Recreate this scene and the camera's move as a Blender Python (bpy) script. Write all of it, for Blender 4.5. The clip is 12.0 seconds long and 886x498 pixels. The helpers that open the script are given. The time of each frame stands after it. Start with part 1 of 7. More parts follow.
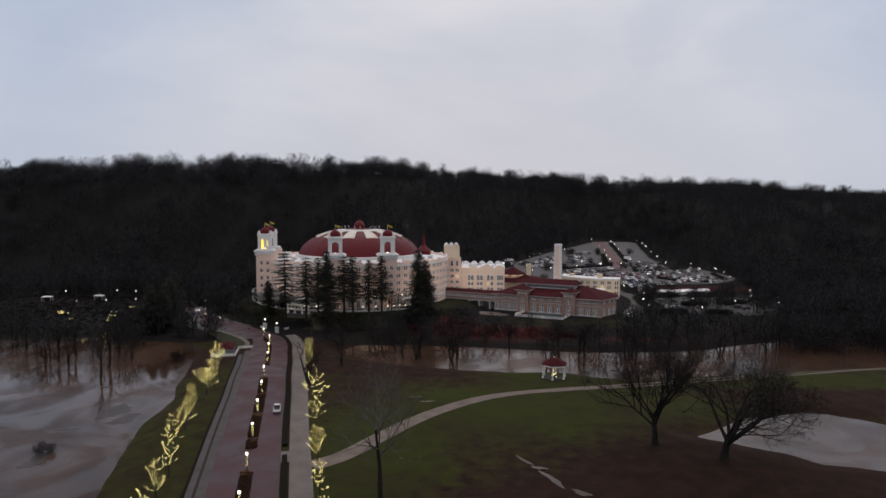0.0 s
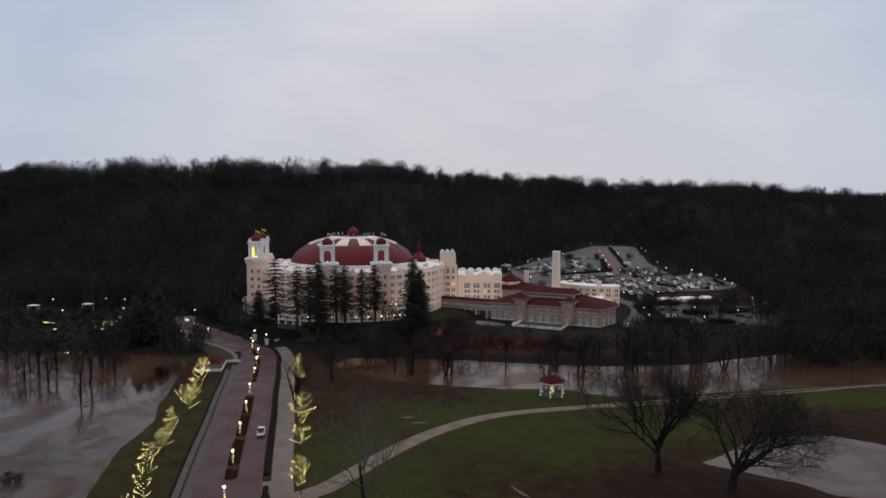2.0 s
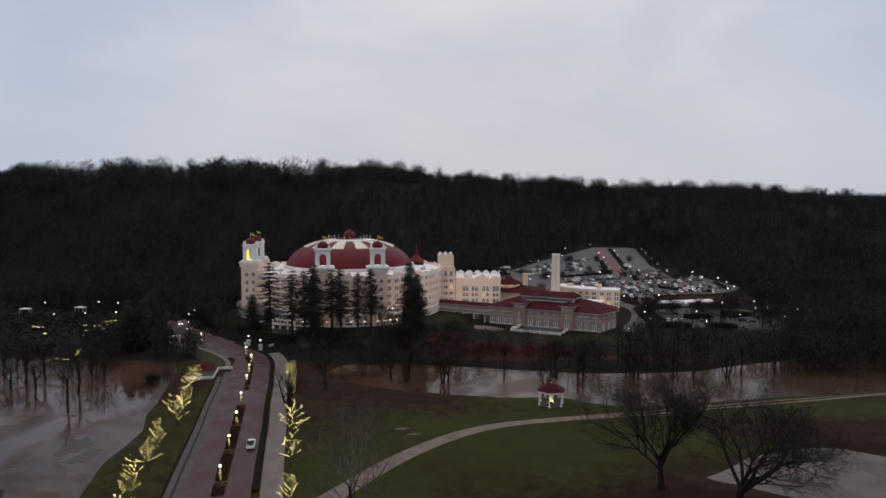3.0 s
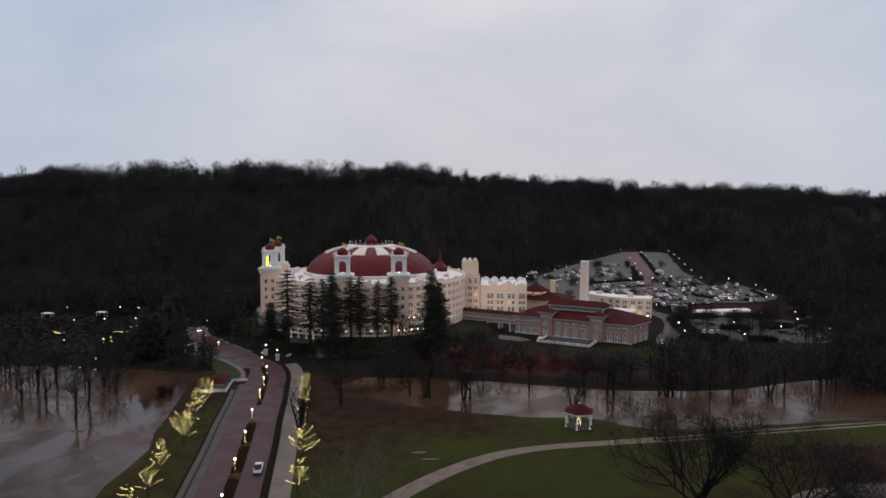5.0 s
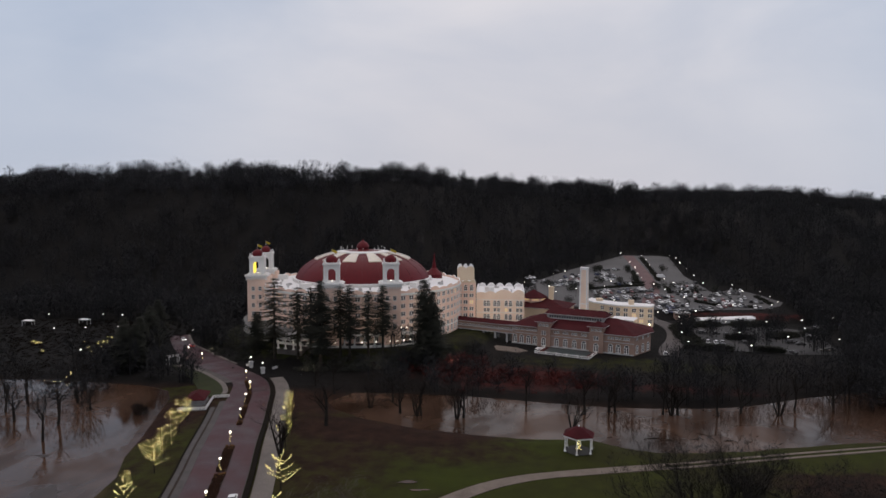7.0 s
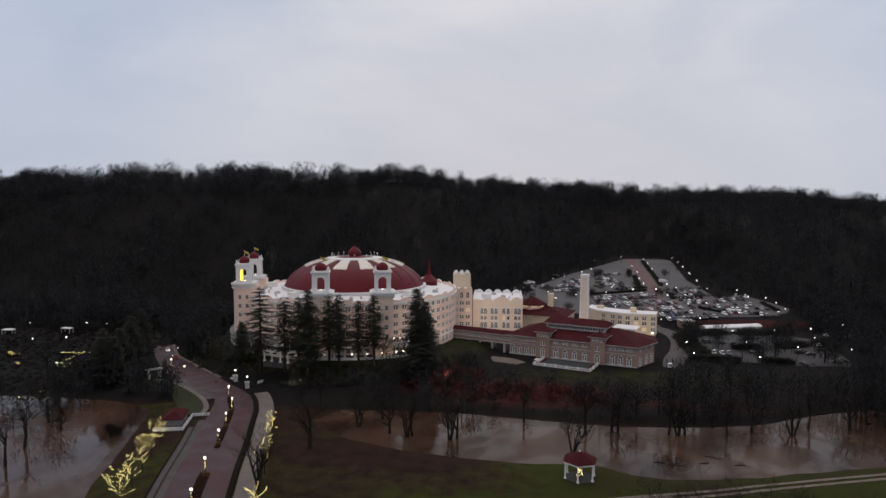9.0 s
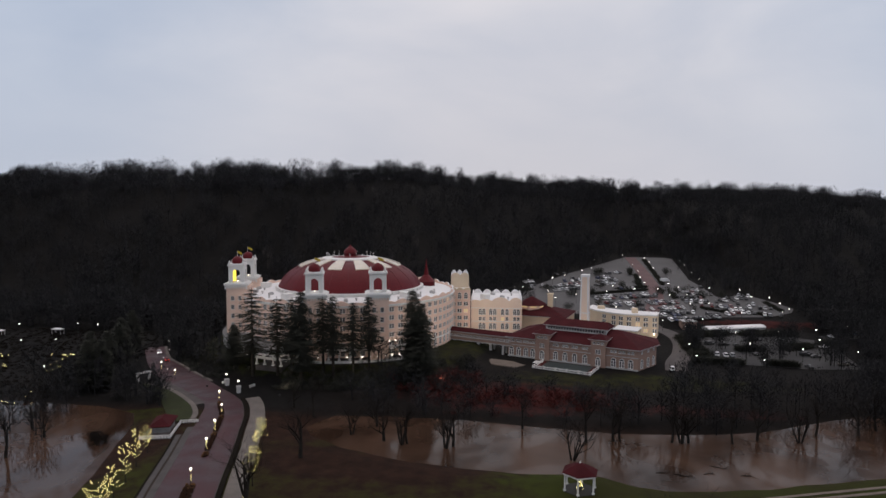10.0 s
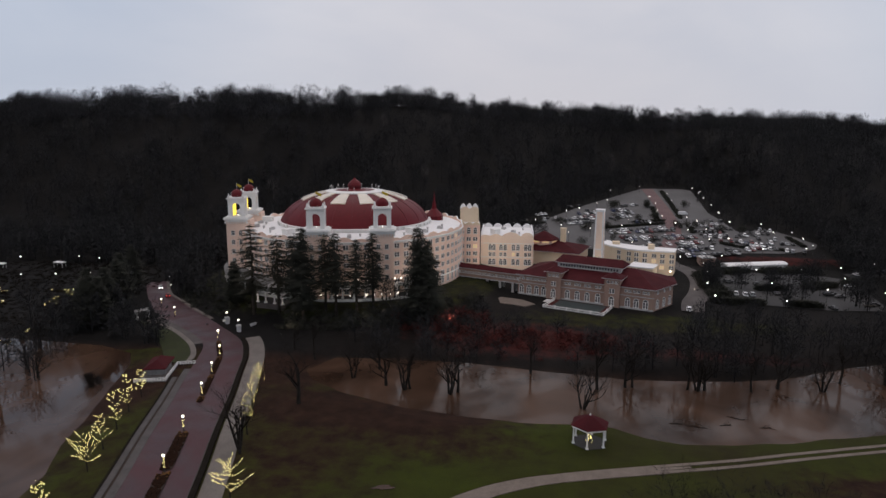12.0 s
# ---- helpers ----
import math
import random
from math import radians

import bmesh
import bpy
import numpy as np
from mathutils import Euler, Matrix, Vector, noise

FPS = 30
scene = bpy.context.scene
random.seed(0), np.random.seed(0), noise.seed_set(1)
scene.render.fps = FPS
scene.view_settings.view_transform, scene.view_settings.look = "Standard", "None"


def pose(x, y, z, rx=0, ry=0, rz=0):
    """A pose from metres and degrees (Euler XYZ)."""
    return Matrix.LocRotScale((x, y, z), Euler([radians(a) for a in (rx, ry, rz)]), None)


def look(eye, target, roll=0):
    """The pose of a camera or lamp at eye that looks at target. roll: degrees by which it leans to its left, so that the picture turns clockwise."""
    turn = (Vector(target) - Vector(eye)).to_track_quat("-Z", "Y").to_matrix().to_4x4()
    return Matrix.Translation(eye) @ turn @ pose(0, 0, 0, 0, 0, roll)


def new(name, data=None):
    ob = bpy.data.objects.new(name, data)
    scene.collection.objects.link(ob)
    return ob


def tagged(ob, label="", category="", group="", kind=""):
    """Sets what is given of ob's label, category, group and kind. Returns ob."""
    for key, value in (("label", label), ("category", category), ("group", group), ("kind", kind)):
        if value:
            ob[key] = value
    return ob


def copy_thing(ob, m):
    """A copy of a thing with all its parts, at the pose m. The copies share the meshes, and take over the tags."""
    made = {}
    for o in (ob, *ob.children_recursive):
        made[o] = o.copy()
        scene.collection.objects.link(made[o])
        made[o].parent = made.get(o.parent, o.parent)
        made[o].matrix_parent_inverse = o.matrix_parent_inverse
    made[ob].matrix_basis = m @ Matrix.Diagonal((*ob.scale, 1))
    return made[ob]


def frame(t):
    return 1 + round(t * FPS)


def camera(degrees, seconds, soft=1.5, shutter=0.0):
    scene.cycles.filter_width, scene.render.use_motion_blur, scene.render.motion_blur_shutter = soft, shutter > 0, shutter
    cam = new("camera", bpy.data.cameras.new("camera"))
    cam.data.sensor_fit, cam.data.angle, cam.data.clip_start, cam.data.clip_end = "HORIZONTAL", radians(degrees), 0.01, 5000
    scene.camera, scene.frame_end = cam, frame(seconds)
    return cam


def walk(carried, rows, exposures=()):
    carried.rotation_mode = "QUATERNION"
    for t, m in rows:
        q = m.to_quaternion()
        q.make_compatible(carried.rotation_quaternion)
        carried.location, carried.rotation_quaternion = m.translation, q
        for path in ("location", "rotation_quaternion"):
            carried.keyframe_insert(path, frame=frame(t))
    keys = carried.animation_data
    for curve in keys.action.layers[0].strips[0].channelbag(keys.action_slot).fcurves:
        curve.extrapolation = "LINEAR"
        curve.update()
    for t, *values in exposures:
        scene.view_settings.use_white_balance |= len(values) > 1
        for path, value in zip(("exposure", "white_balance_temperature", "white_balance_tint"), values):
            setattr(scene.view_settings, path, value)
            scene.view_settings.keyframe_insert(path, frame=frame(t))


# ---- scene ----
cam = camera(68.0, 12.0, soft=1.5)
# seconds, eye, a point looked at, roll
PATH = [
    (0, (0.00, 0.00, 57.10), (-9.45, 99.33, 50.39), 0.11),
    (0.5, (0.30, 1.85, 57.81), (-9.12, 101.18, 51.15), 0.07),
    (1, (0.54, 3.93, 58.62), (-8.84, 103.26, 51.96), 0.08),
    (1.5, (0.75, 6.30, 59.49), (-8.56, 105.64, 52.87), -0.00),
    (2, (0.95, 8.87, 60.38), (-8.33, 108.21, 53.73), 0.06),
    (2.5, (1.18, 11.57, 61.22), (-8.06, 110.91, 54.47), 0.10),
    (3, (1.43, 14.37, 61.92), (-7.79, 113.72, 55.18), 0.09),
    (3.2, (1.53, 15.49, 62.20), (-7.68, 114.84, 55.46), 0.09),
    (4.8, (2.37, 24.77, 64.02), (-11.12, 123.63, 57.35), 0.16),
    (5, (2.46, 26.01, 64.29), (-11.02, 124.87, 57.59), 0.15),
    (5.5, (2.69, 29.10, 64.95), (-10.78, 127.96, 58.20), 0.13),
    (6, (2.68, 32.34, 65.73), (-10.67, 131.21, 58.96), 0.17),
    (6.5, (2.66, 35.45, 66.35), (-10.63, 134.33, 59.51), 0.23),
    (7, (2.78, 38.65, 66.91), (-10.48, 137.53, 60.11), 0.25),
    (7.2, (2.83, 39.93, 67.14), (-10.43, 138.82, 60.36), 0.26),
    (8.8, (3.33, 50.29, 68.78), (-9.89, 149.18, 62.00), 0.18),
    (9, (3.40, 51.65, 69.03), (-9.83, 150.54, 62.25), 0.18),
    (9.5, (3.58, 55.05, 69.65), (-9.66, 153.94, 62.86), 0.16),
    (10, (3.80, 58.53, 70.27), (-9.45, 157.38, 62.91), 0.18),
    (10.5, (4.08, 61.91, 70.71), (-9.19, 160.51, 60.63), 0.26),
    (11, (4.31, 65.19, 71.04), (-8.89, 163.49, 58.22), 0.20),
    (11.5, (4.39, 68.51, 71.38), (-8.92, 166.39, 55.84), 0.16),
    (12, (4.36, 71.86, 71.77), (-10.67, 169.02, 53.52), 0.26),
]
walk(cam, [(t, look(eye, target, roll)) for t, eye, target, roll in PATH])

# ---- sky and light: an overcast dusk ----
world = bpy.data.worlds.new("overcast_sky")
scene.world = world
world.use_nodes = True
wn, wl = world.node_tree.nodes, world.node_tree.links
wn.clear()
w_out = wn.new("ShaderNodeOutputWorld")
w_bg = wn.new("ShaderNodeBackground")
w_sky = wn.new("ShaderNodeTexSky")
w_sky.sky_type, w_sky.sun_disc = "NISHITA", False
w_sky.sun_elevation, w_sky.sun_rotation = radians(6), radians(200)
w_co = wn.new("ShaderNodeTexCoord")
w_map = wn.new("ShaderNodeMapping")
w_map.inputs["Scale"].default_value = (1.0, 1.0, 2.4)
w_noise = wn.new("ShaderNodeTexNoise")
w_noise.inputs["Scale"].default_value, w_noise.inputs["Detail"].default_value = 2.3, 5.0
w_noise.inputs["Roughness"].default_value, w_noise.inputs["Distortion"].default_value = 0.5, 0.35
w_ramp = wn.new("ShaderNodeValToRGB")
w_ramp.color_ramp.elements[0].position, w_ramp.color_ramp.elements[0].color = 0.30, (0.43, 0.485, 0.605, 1)
w_ramp.color_ramp.elements[1].position, w_ramp.color_ramp.elements[1].color = 0.70, (0.655, 0.66, 0.725, 1)
w_sep = wn.new("ShaderNodeSeparateXYZ")
w_low = wn.new("ShaderNodeMapRange")
w_low.inputs["From Min"].default_value, w_low.inputs["From Max"].default_value = 0.02, 0.3
w_low.inputs["To Min"].default_value, w_low.inputs["To Max"].default_value = 0.7, 0.0
w_warm = wn.new("ShaderNodeMixRGB")
w_warm.inputs["Color2"].default_value = (0.56, 0.555, 0.615, 1)
# the dusk sky is brightest ahead, over the hill, and fades towards the night side
w_side = wn.new("ShaderNodeMapRange")
w_side.interpolation_type = "SMOOTHSTEP"
w_side.inputs["From Min"].default_value, w_side.inputs["From Max"].default_value = -0.7, 0.8
w_side.inputs["To Min"].default_value, w_side.inputs["To Max"].default_value = 0.85, 1.0
# an overcast sky is brighter overhead than low down
w_up = wn.new("ShaderNodeMapRange")
w_up.interpolation_type = "SMOOTHSTEP"
w_up.inputs["From Min"].default_value, w_up.inputs["From Max"].default_value = 0.3, 0.95
w_up.inputs["To Min"].default_value, w_up.inputs["To Max"].default_value = 1.0, 1.75
w_all = wn.new("ShaderNodeMath")
w_all.operation = "MULTIPLY"
w_mix = wn.new("ShaderNodeMixRGB")
w_mix.inputs["Fac"].default_value = 0.004
w_dim = wn.new("ShaderNodeVectorMath")
w_dim.operation = "SCALE"
wl.new(w_co.outputs["Generated"], w_map.inputs["Vector"])
wl.new(w_map.outputs["Vector"], w_noise.inputs["Vector"])
wl.new(w_noise.outputs["Fac"], w_ramp.inputs["Fac"])
wl.new(w_co.outputs["Generated"], w_sep.inputs["Vector"])
wl.new(w_sep.outputs["Z"], w_low.inputs["Value"])
wl.new(w_sep.outputs["Y"], w_side.inputs["Value"])
wl.new(w_low.outputs["Result"], w_warm.inputs["Fac"])
wl.new(w_ramp.outputs["Color"], w_warm.inputs["Color1"])
wl.new(w_warm.outputs["Color"], w_mix.inputs["Color1"])
wl.new(w_sky.outputs["Color"], w_mix.inputs["Color2"])
wl.new(w_mix.outputs["Color"], w_dim.inputs[0])
wl.new(w_sep.outputs["Z"], w_up.inputs["Value"])
wl.new(w_up.outputs["Result"], w_all.inputs[0])
wl.new(w_side.outputs["Result"], w_all.inputs[1])
wl.new(w_all.outputs["Value"], w_dim.inputs["Scale"])
# the high cloud is a little warmer than the low haze
w_tone = wn.new("ShaderNodeMixRGB")
w_tone.blend_type = "MULTIPLY"
w_tone.inputs["Color2"].default_value = (1.17, 0.955, 0.80, 1)
w_tf = wn.new("ShaderNodeMapRange")
w_tf.inputs["From Min"].default_value, w_tf.inputs["From Max"].default_value = 0.32, 0.7
wl.new(w_sep.outputs["Z"], w_tf.inputs["Value"])
wl.new(w_tf.outputs["Result"], w_tone.inputs["Fac"])
wl.new(w_dim.outputs["Vector"], w_tone.inputs["Color1"])
# the cloud is thinnest, pale and a little creamy ahead, and bluer to the sides
w_far = wn.new("ShaderNodeVectorMath")
w_far.operation = "DISTANCE"
w_far.inputs[1].default_value = (-0.02, 0.97, 0.17)
wl.new(w_co.outputs["Generated"], w_far.inputs[0])
w_fade = wn.new("ShaderNodeMapRange")
w_fade.interpolation_type = "SMOOTHSTEP"
w_fade.inputs["From Min"].default_value, w_fade.inputs["From Max"].default_value = 0.05, 0.75
wl.new(w_far.outputs["Value"], w_fade.inputs["Value"])
w_tint = wn.new("ShaderNodeMixRGB")
w_tint.inputs["Color1"].default_value, w_tint.inputs["Color2"].default_value = (1.10, 1.06, 1.02, 1), (0.90, 0.965, 1.02, 1)
wl.new(w_fade.outputs["Result"], w_tint.inputs["Fac"])
w_thin = wn.new("ShaderNodeMixRGB")
w_thin.blend_type, w_thin.inputs["Fac"].default_value = "MULTIPLY", 1.0
wl.new(w_tone.outputs["Color"], w_thin.inputs["Color1"])
wl.new(w_tint.outputs["Color"], w_thin.inputs["Color2"])
wl.new(w_thin.outputs["Color"], w_bg.inputs["Color"])
w_bg.inputs["Strength"].default_value = 1.0
wl.new(w_bg.outputs["Background"], w_out.inputs["Surface"])

sun_data = bpy.data.lights.new("sun", "SUN")
sun_data.energy, sun_data.angle, sun_data.color = 0.12, radians(60), (1.0, 0.95, 0.92)
sun = new("sun", sun_data)
sun.matrix_world = look((0, 400, 300), (-40, 0, 0))


# ---- materials ----
def shader(name):
    m = bpy.data.materials.new(name)
    m.use_nodes = True
    nt = m.node_tree
    return m, nt, nt.nodes["Principled BSDF"]


def surface(name, dark, light, rough=0.8, scale=1.0, fine=8.0, bump=0.3, metal=0.0, spec=0.3, coords="Object", by_object=0.0, by_island=0.0):
    """A weathered surface: two colours mixed by noise at two scales, with fine relief."""
    m, nt, bsdf = shader(name)
    n, l = nt.nodes, nt.links
    co = n.new("ShaderNodeTexCoord")
    a, b = n.new("ShaderNodeTexNoise"), n.new("ShaderNodeTexNoise")
    a.inputs["Scale"].default_value, a.inputs["Detail"].default_value = scale, 4
    b.inputs["Scale"].default_value, b.inputs["Detail"].default_value = fine, 3
    add = n.new("ShaderNodeMath")
    add.operation = "MULTIPLY_ADD"
    add.inputs[1].default_value = 0.45
    mul = n.new("ShaderNodeMath")
    mul.operation = "MULTIPLY"
    mul.inputs[1].default_value = 0.55
    ramp = n.new("ShaderNodeValToRGB")
    ramp.color_ramp.elements[0].position, ramp.color_ramp.elements[1].position = 0.32, 0.68
    ramp.color_ramp.elements[0].color, ramp.color_ramp.elements[1].color = (*dark, 1), (*light, 1)
    for node in (a, b):
        l.new(co.outputs[coords], node.inputs["Vector"])
    l.new(a.outputs["Fac"], mul.inputs[0])
    l.new(b.outputs["Fac"], add.inputs[0])
    l.new(mul.outputs[0], add.inputs[2])
    fac = add.outputs[0]
    if by_object or by_island:
        if by_object:
            rnd, amount = n.new("ShaderNodeObjectInfo").outputs["Random"], by_object
        else:
            rnd, amount = n.new("ShaderNodeNewGeometry").outputs["Random Per Island"], by_island
        mr = n.new("ShaderNodeMath")
        mr.operation = "MULTIPLY_ADD"
        mr.inputs[1].default_value = amount
        l.new(rnd, mr.inputs[0])
        sub = n.new("ShaderNodeMath")
        sub.operation = "SUBTRACT"
        sub.inputs[1].default_value = amount / 2
        l.new(fac, sub.inputs[0])
        l.new(sub.outputs[0], mr.inputs[2])
        fac = mr.outputs[0]
    l.new(fac, ramp.inputs["Fac"])
    l.new(ramp.outputs["Color"], bsdf.inputs["Base Color"])
    bsdf.inputs["Roughness"].default_value, bsdf.inputs["Metallic"].default_value = rough, metal
    bsdf.inputs["Specular IOR Level"].default_value = spec
    if bump:
        bp = n.new("ShaderNodeBump")
        bp.inputs["Strength"].default_value, bp.inputs["Distance"].default_value = bump, 0.05
        l.new(b.outputs["Fac"], bp.inputs["Height"])
        l.new(bp.outputs["Normal"], bsdf.inputs["Normal"])
    return m


def glowing(name, colour, strength):
    m, nt, bsdf = shader(name)
    bsdf.inputs["Base Color"].default_value = (*colour, 1)
    bsdf.inputs["Emission Color"].default_value = (*colour, 1)
    bsdf.inputs["Emission Strength"].default_value = strength
    return m


M = {
    "cream": surface("cream_stucco", (0.73, 0.525, 0.42), (0.85, 0.645, 0.53), 0.85, 0.12, 2.0, 0.2),
    "white": surface("white_paint", (0.70, 0.69, 0.66), (0.82, 0.81, 0.79), 0.6, 0.2, 3.0, 0.1),
    "roof_white": surface("white_roof_membrane", (0.72, 0.71, 0.71), (0.86, 0.85, 0.84), 0.7, 0.08, 1.2, 0.15),
    "dome_red": surface("red_dome_metal", (0.088, 0.0052, 0.0088), (0.134, 0.0085, 0.0130), 0.5, 0.06, 0.9, 0.1, 0.0, 0.2),
    "dome_rib": surface("red_dome_seam", (0.075, 0.008, 0.011), (0.11, 0.012, 0.016), 0.5, 0.3, 2.0, 0.0),
    "roof_red": surface("red_clay_roof_tile", (0.036, 0.0055, 0.0075), (0.074, 0.0125, 0.0155), 0.85, 0.25, 5.0, 0.5, 0.0, 0.12),
    "brick": surface("tan_brick", (0.262, 0.172, 0.137), (0.38, 0.26, 0.21), 0.9, 0.15, 6.0, 0.4),
    # lighter copy of the cream stucco with a warm floodlit tint in its colour
    "warm_cream": surface("warm_cream_stucco", (0.74, 0.58, 0.46), (0.86, 0.715, 0.59), 0.85, 0.12, 2.0, 0.2),
    "yellow": surface("yellow_stucco", (0.66, 0.53, 0.37), (0.78, 0.645, 0.48), 0.85, 0.12, 2.0, 0.2),
    "trim_grey": surface("grey_stone_trim", (0.38, 0.37, 0.36), (0.52, 0.51, 0.50), 0.8, 0.4, 4.0, 0.2),
    "glass_dark": surface("dark_window_glass", (0.015, 0.016, 0.02), (0.04, 0.042, 0.05), 0.3, 0.3, 1.0, 0.0, 0.0, 0.4),
    "skylight": surface("frosted_skylight_glass", (0.50, 0.46, 0.40), (0.72, 0.68, 0.60), 0.35, 0.25, 1.5, 0.1, 0.0, 0.5),
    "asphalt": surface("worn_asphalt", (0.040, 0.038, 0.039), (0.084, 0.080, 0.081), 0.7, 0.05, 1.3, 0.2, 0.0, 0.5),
    "concrete": surface("pale_concrete", (0.052, 0.045, 0.043), (0.108, 0.094, 0.09), 0.8, 0.25, 3.0, 0.3),
    "gutter": surface("brown_grey_gutter_stone", (0.040, 0.035, 0.034), (0.082, 0.073, 0.070), 0.7, 0.3, 3.0, 0.3),
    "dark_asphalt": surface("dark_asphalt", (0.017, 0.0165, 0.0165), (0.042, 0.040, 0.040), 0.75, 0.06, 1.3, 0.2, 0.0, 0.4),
    "roof_dark": surface("grey_roof_felt", (0.12, 0.12, 0.12), (0.24, 0.235, 0.23), 0.85, 0.2, 2.0, 0.2),
    # emission that stands in for lamplight on the belfry's inner jamb
    "tower_glow": glowing("yellow_tower_lamp", (1.0, 0.74, 0.08), 1.5),
    "walk": surface("pale_walk_concrete", (0.105, 0.091, 0.082), (0.185, 0.162, 0.146), 0.85, 0.2, 2.5, 0.3),
    "gravel": surface("tan_gravel_path", (0.11, 0.088, 0.072), (0.20, 0.165, 0.14), 0.95, 0.3, 4.0, 0.6),
    "dark_metal": surface("dark_painted_metal", (0.02, 0.022, 0.02), (0.05, 0.05, 0.05), 0.5, 1.0, 6.0, 0.0, 0.5, 0.5),
    "bark": surface("bare_bark", (0.014, 0.012, 0.0105), (0.036, 0.031, 0.027), 0.95, 0.8, 6.0, 0.5, 0.0, 0.05),
    "twig": surface("bare_twigs", (0.010, 0.0085, 0.0075), (0.028, 0.023, 0.02), 0.95, 0.3, 3.0, 0.0, 0.0, 0.05),
    "oak_twig": surface("grey_oak_twigs", (0.014, 0.013, 0.012), (0.04, 0.036, 0.033), 0.95, 0.3, 3.0, 0.0, 0.0, 0.05),
    "pale_twig": surface("pale_twigs", (0.016, 0.014, 0.012), (0.15, 0.135, 0.125), 0.95, 0.2, 1.2, 0.0),
    "needles": surface("dark_conifer_needles", (0.022, 0.023, 0.019), (0.060, 0.061, 0.049), 0.95, 0.4, 3.0, 0.0, 0.0, 0.08),
    "needles_thin": surface("faded_conifer_needles", (0.022, 0.022, 0.016), (0.068, 0.063, 0.047), 0.95, 0.4, 3.0, 0.0, 0.0, 0.08),
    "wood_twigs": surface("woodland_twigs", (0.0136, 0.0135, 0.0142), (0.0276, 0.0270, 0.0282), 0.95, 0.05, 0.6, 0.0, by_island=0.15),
    # paler, bluer copy of the woodland twigs: distance haze put into the colour
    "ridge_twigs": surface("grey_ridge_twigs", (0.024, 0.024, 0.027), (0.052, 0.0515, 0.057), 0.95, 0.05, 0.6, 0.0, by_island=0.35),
    "hedge": surface("clipped_dark_hedge", (0.007, 0.006, 0.005), (0.02, 0.0165, 0.0125), 0.95, 1.0, 9.0, 0.8, 0.0, 0.04),
    "bed_plants": surface("dark_russet_bed_planting", (0.010, 0.006, 0.004), (0.034, 0.016, 0.010), 0.95, 1.5, 9.0, 0.6, 0.0, 0.05),
    "teal_floor": surface("wet_teal_terrace_floor", (0.022, 0.034, 0.034), (0.045, 0.062, 0.06), 0.4, 0.3, 3.0, 0.1),
    "planter": surface("orange_planting_bed", (0.05, 0.026, 0.012), (0.16, 0.08, 0.025), 0.95, 1.5, 9.0, 0.6),
    "red_shrub": surface("red_winter_shrub", (0.040, 0.009, 0.008), (0.115, 0.020, 0.016), 0.95, 0.5, 4.0, 0.0),
    "globe": glowing("lit_lamp_globe", (1.0, 0.90, 0.74), 5.0),
    "lot_lamp": glowing("lit_lot_lamp", (1.0, 0.93, 0.82), 6.0),
    "fairy": glowing("fairy_lights", (1.0, 0.82, 0.30), 7.0),
    "warm_window": glowing("lit_window", (1.0, 0.68, 0.38), 0.36),
    "tyre": surface("black_rubber", (0.012, 0.012, 0.012), (0.03, 0.03, 0.03), 0.85, 3.0, 20.0, 0.0),
    "flag": surface("yellow_flag_cloth", (0.45, 0.33, 0.03), (0.6, 0.46, 0.06), 0.9, 1.0, 6.0, 0.0),
    "headlight": glowing("lit_headlight", (1.0, 0.95, 0.85), 12.0),
    "tail": glowing("lit_tail_light", (1.0, 0.05, 0.03), 2.5),
    "soil": surface("dark_mulch", (0.018, 0.012, 0.01), (0.045, 0.03, 0.022), 0.95, 1.0, 8.0, 0.5),
}
# the atrium's lamps glow faintly through the dome's skylights
sky_glass = M["skylight"].node_tree.nodes["Principled BSDF"]
sky_glass.inputs["Emission Color"].default_value, sky_glass.inputs["Emission Strength"].default_value = (1.0, 0.8, 0.55, 1), 0.11


